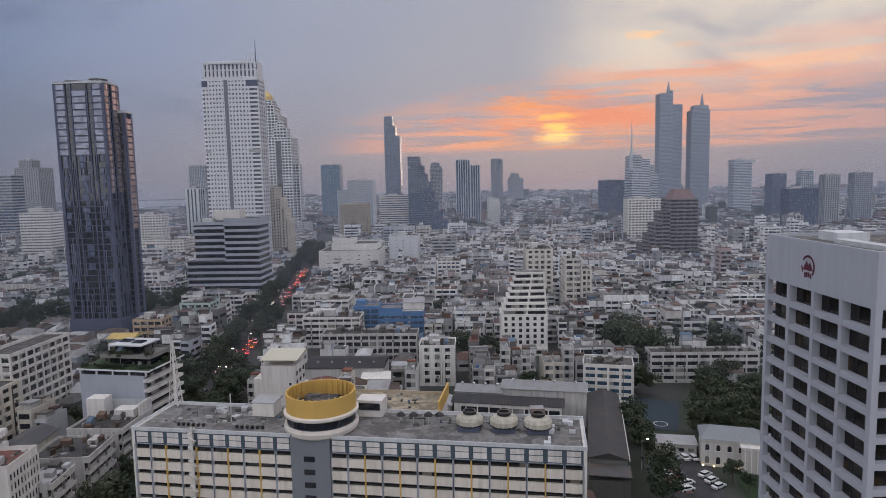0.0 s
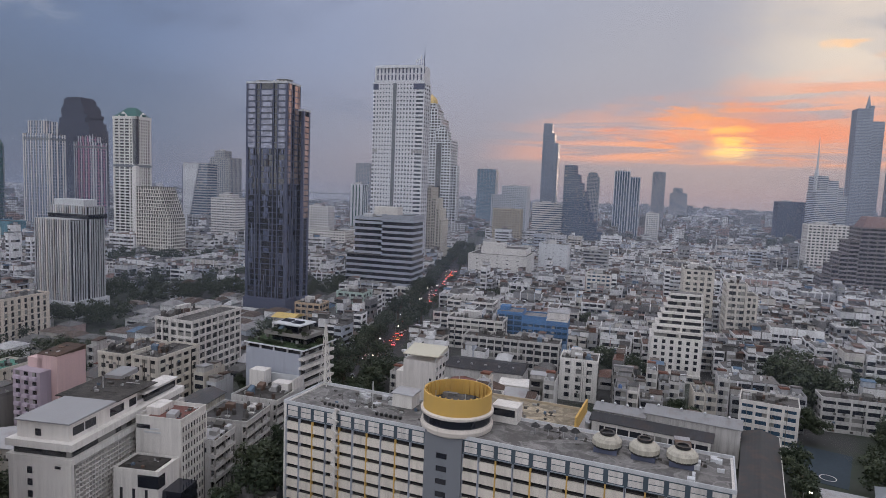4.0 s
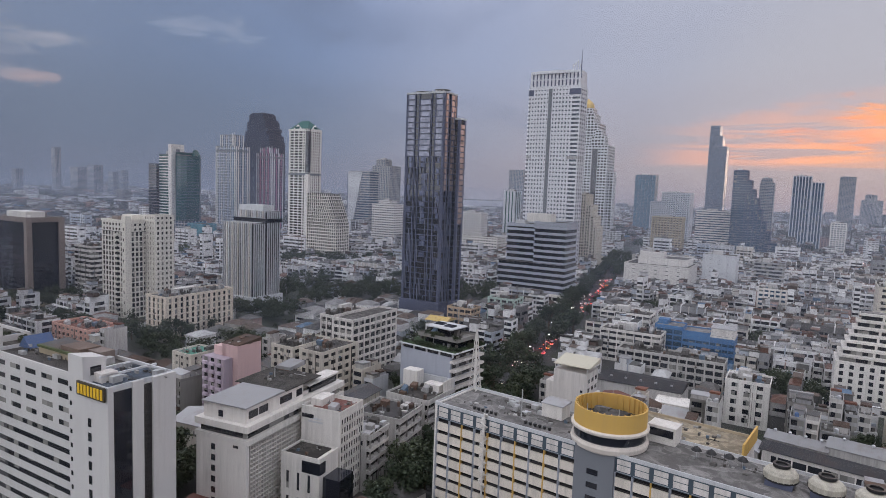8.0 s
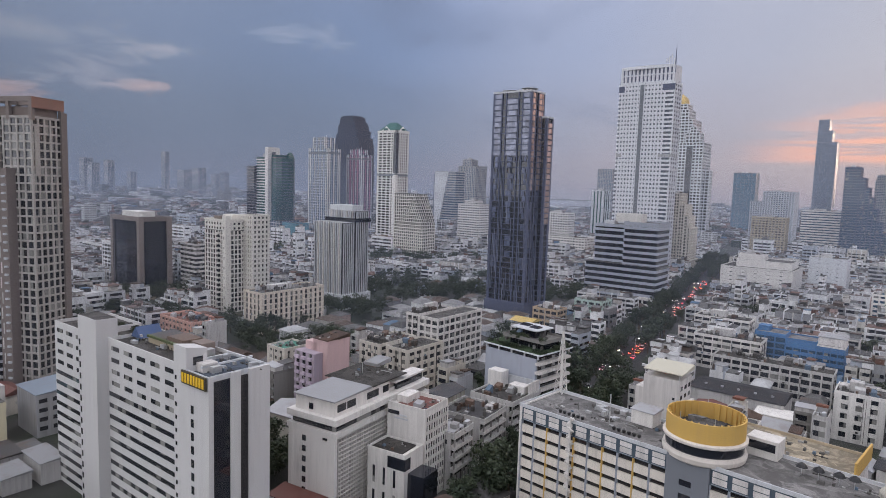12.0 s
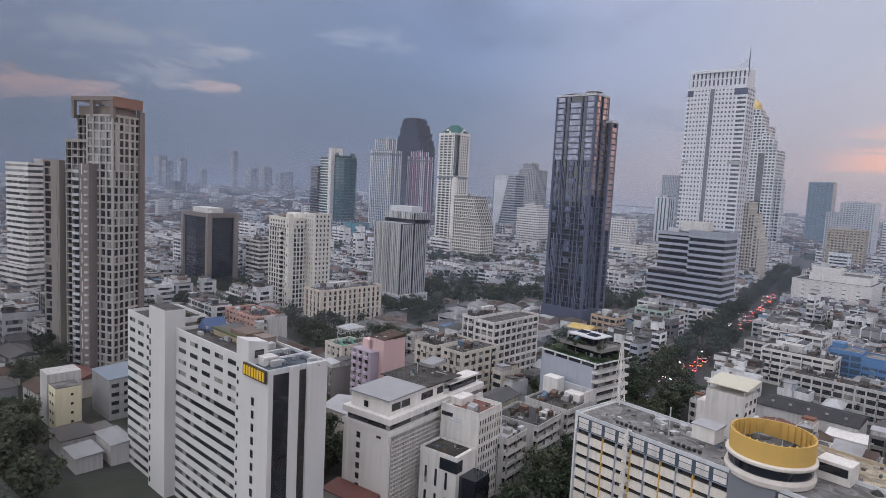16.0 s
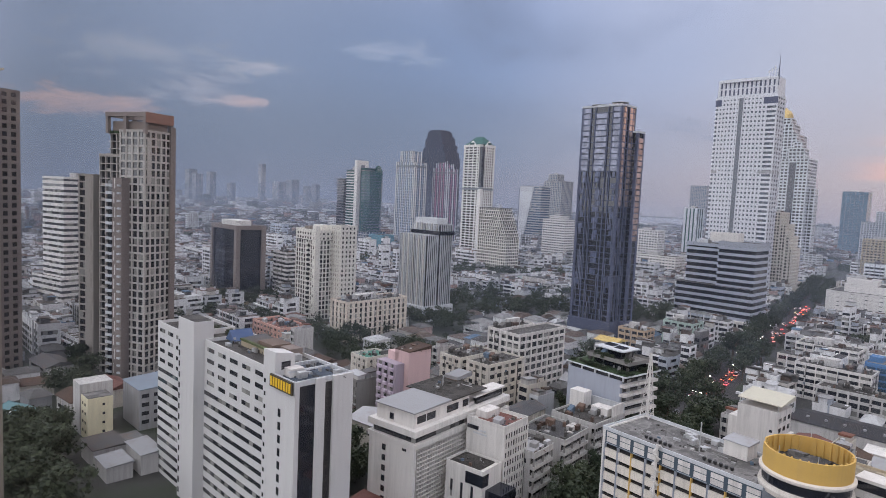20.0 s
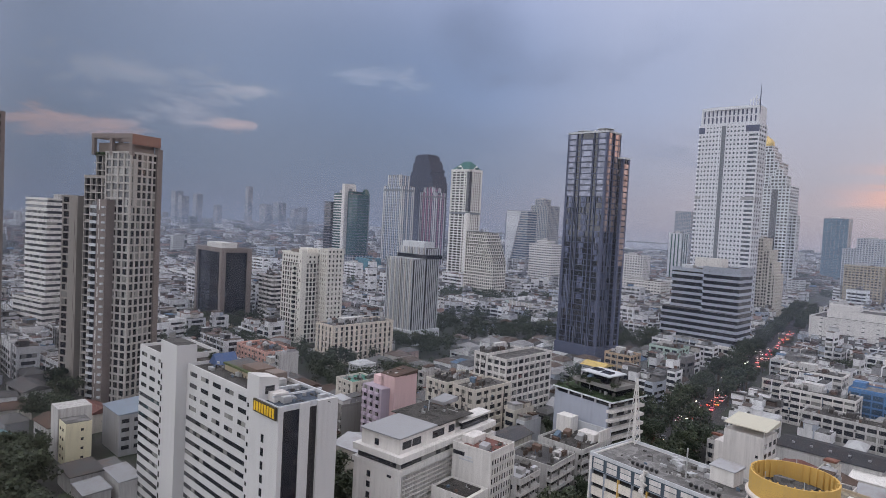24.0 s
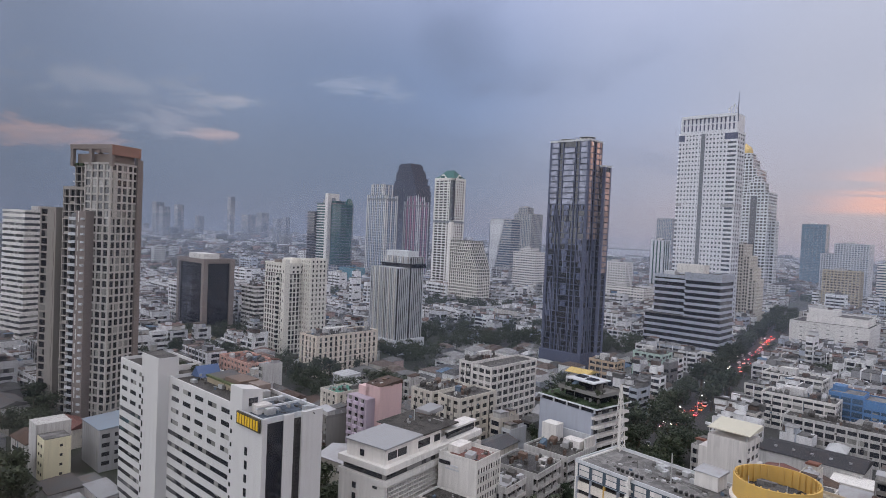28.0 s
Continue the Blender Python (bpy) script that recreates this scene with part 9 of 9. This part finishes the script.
for nm, bx, m, label in (("city_blocks", MID_WALL, island_paint("mid_plaster", PLASTER), "plaster walls of crowded low city blocks"),
                         ("city_windows", MID_WIN, DARKG, "dark window strips of the city blocks"),
                         ("roof_sheds", MID_ROOF, island_paint("mid_roofs", ROOFS, 0.6), "tin sheds on the city roofs"),
                         ("far_sheds", FAR_ROOF, island_paint("far_roofs", ROOFS, 0.6), "tin sheds on the far city roofs"),
                         ("far_city", DIST, window_grid_paint("far_plaster", FAR_PLASTER), "endless low pale city fading into haze")):
    tagged(new(nm, bx.mesh(nm, m)), label, "city", kind="stuff")


# ---- the room behind the window that the camera looks out of ----
def window_room():
    wallm = paint("room_wall", (0.30, 0.27, 0.24), 0.05, tint=0.0)
    dark = plain("frame_black", (0.015, 0.015, 0.016), 0.4)
    y0, y1, x0, x1, z0, z1 = -4.0, 2.42, -4.10, 2.9, 82.0, 87.2
    pale = paint("sill_paint", (0.55, 0.58, 0.62), 0.05, tint=0.0)
    sill, head = 83.1, 86.9

    def slab(name, label, cx, cy, z, sx, sy, h, m=wallm):
        return tagged(new(name, Boxes().box(cx, cy, z, sx, sy, h).mesh(name, m)), label, "wall", kind="structure")
    slab("floor", "dark carpeted hotel room floor", -0.6, -0.8, z0 - 0.3, 8.2, 6.9, 0.3, plain("carpet", (0.06, 0.05, 0.05), 0.95))
    slab("ceiling", "plain hotel room ceiling", -0.6, -0.8, z1, 8.2, 6.9, 0.3)
    slab("wall_south", "plain wall behind the camera", -0.6, y0 - 0.1, z0, 8.2, 0.2, z1 - z0)
    slab("wall_west", "plain side wall of the room", x0 - 0.3, (y0 + y1) / 2, z0, 0.2, y1 - y0, z1 - z0)
    slab("wall_east", "plain side wall of the room", x1 + 0.3, (y0 + y1) / 2, z0, 0.2, y1 - y0, z1 - z0)
    for nm, cx, sx, z, h in (("wall_north", 0, x1 - x0, z0, sill - z0), ("wall_north", 0, x1 - x0, head, z1 - head), ("wall_north", x0 - 0.35, 0.7, z0, z1 - z0), ("wall_north", x1 + 0.35, 0.7, z0, z1 - z0)):
        slab(nm, "window wall of the room", (x0 + x1) / 2 if sx > 1 else cx, y1 + 0.15, z, sx, 0.3, h)
    slab("window_sill", "pale painted sill under the window", (x0 + x1) / 2, y1 - 0.06, sill - 0.04, x1 - x0 - 0.02, 0.2, 0.045, pale)
    fr = tagged(new("window_1"), "wide hotel window in a thin black frame", "window", kind="structure")
    cx = (x0 + x1) / 2
    for nm, a, b, sx, h in (("frame_bar", cx, sill, x1 - x0, 0.04), ("frame_bar", cx, head - 0.06, x1 - x0, 0.06), ("frame_bar", x0 + 0.015, sill + 0.04, 0.03, head - sill - 0.1), ("frame_bar", x1 - 0.03, sill + 0.04, 0.06, head - sill - 0.1)):
        part(nm, Boxes().box(a, y1 + 0.06, b, sx, 0.08, h), dark, fr)
    g = bpy.data.materials.new("window_pane")
    g.use_nodes = True
    nt = g.node_tree
    nt.nodes.clear()
    out = nt.nodes.new("ShaderNodeOutputMaterial")
    clear = node(nt, "ShaderNodeBsdfTransparent", Color=(0.97, 0.98, 0.98, 1))
    gloss = node(nt, "ShaderNodeBsdfGlossy", Roughness=0.0)
    fres = node(nt, "ShaderNodeFresnel", IOR=1.5)
    mix = nt.nodes.new("ShaderNodeMixShader")
    link(nt, fres.outputs[0], mix.inputs[0])
    link(nt, clear.outputs[0], mix.inputs[1])
    link(nt, gloss.outputs[0], mix.inputs[2])
    link(nt, mix.outputs[0], out.inputs[0])
    pane = Boxes()
    pane.v = [(x0 + 0.03, y1 + 0.1, sill + 0.04), (x1 - 0.06, y1 + 0.1, sill + 0.04), (x1 - 0.06, y1 + 0.1, head - 0.06), (x0 + 0.03, y1 + 0.1, head - 0.06)]
    pane.f = [(0, 1, 2, 3)]
    part("pane", pane, g, fr).visible_shadow = False
    tagged(new("building_shell", Boxes().box(0, -9.0, 0, 28, 22.9, 81.65).mesh("building_shell", wallm)), "storeys of the hotel below the room", "wall", kind="structure")


window_room()
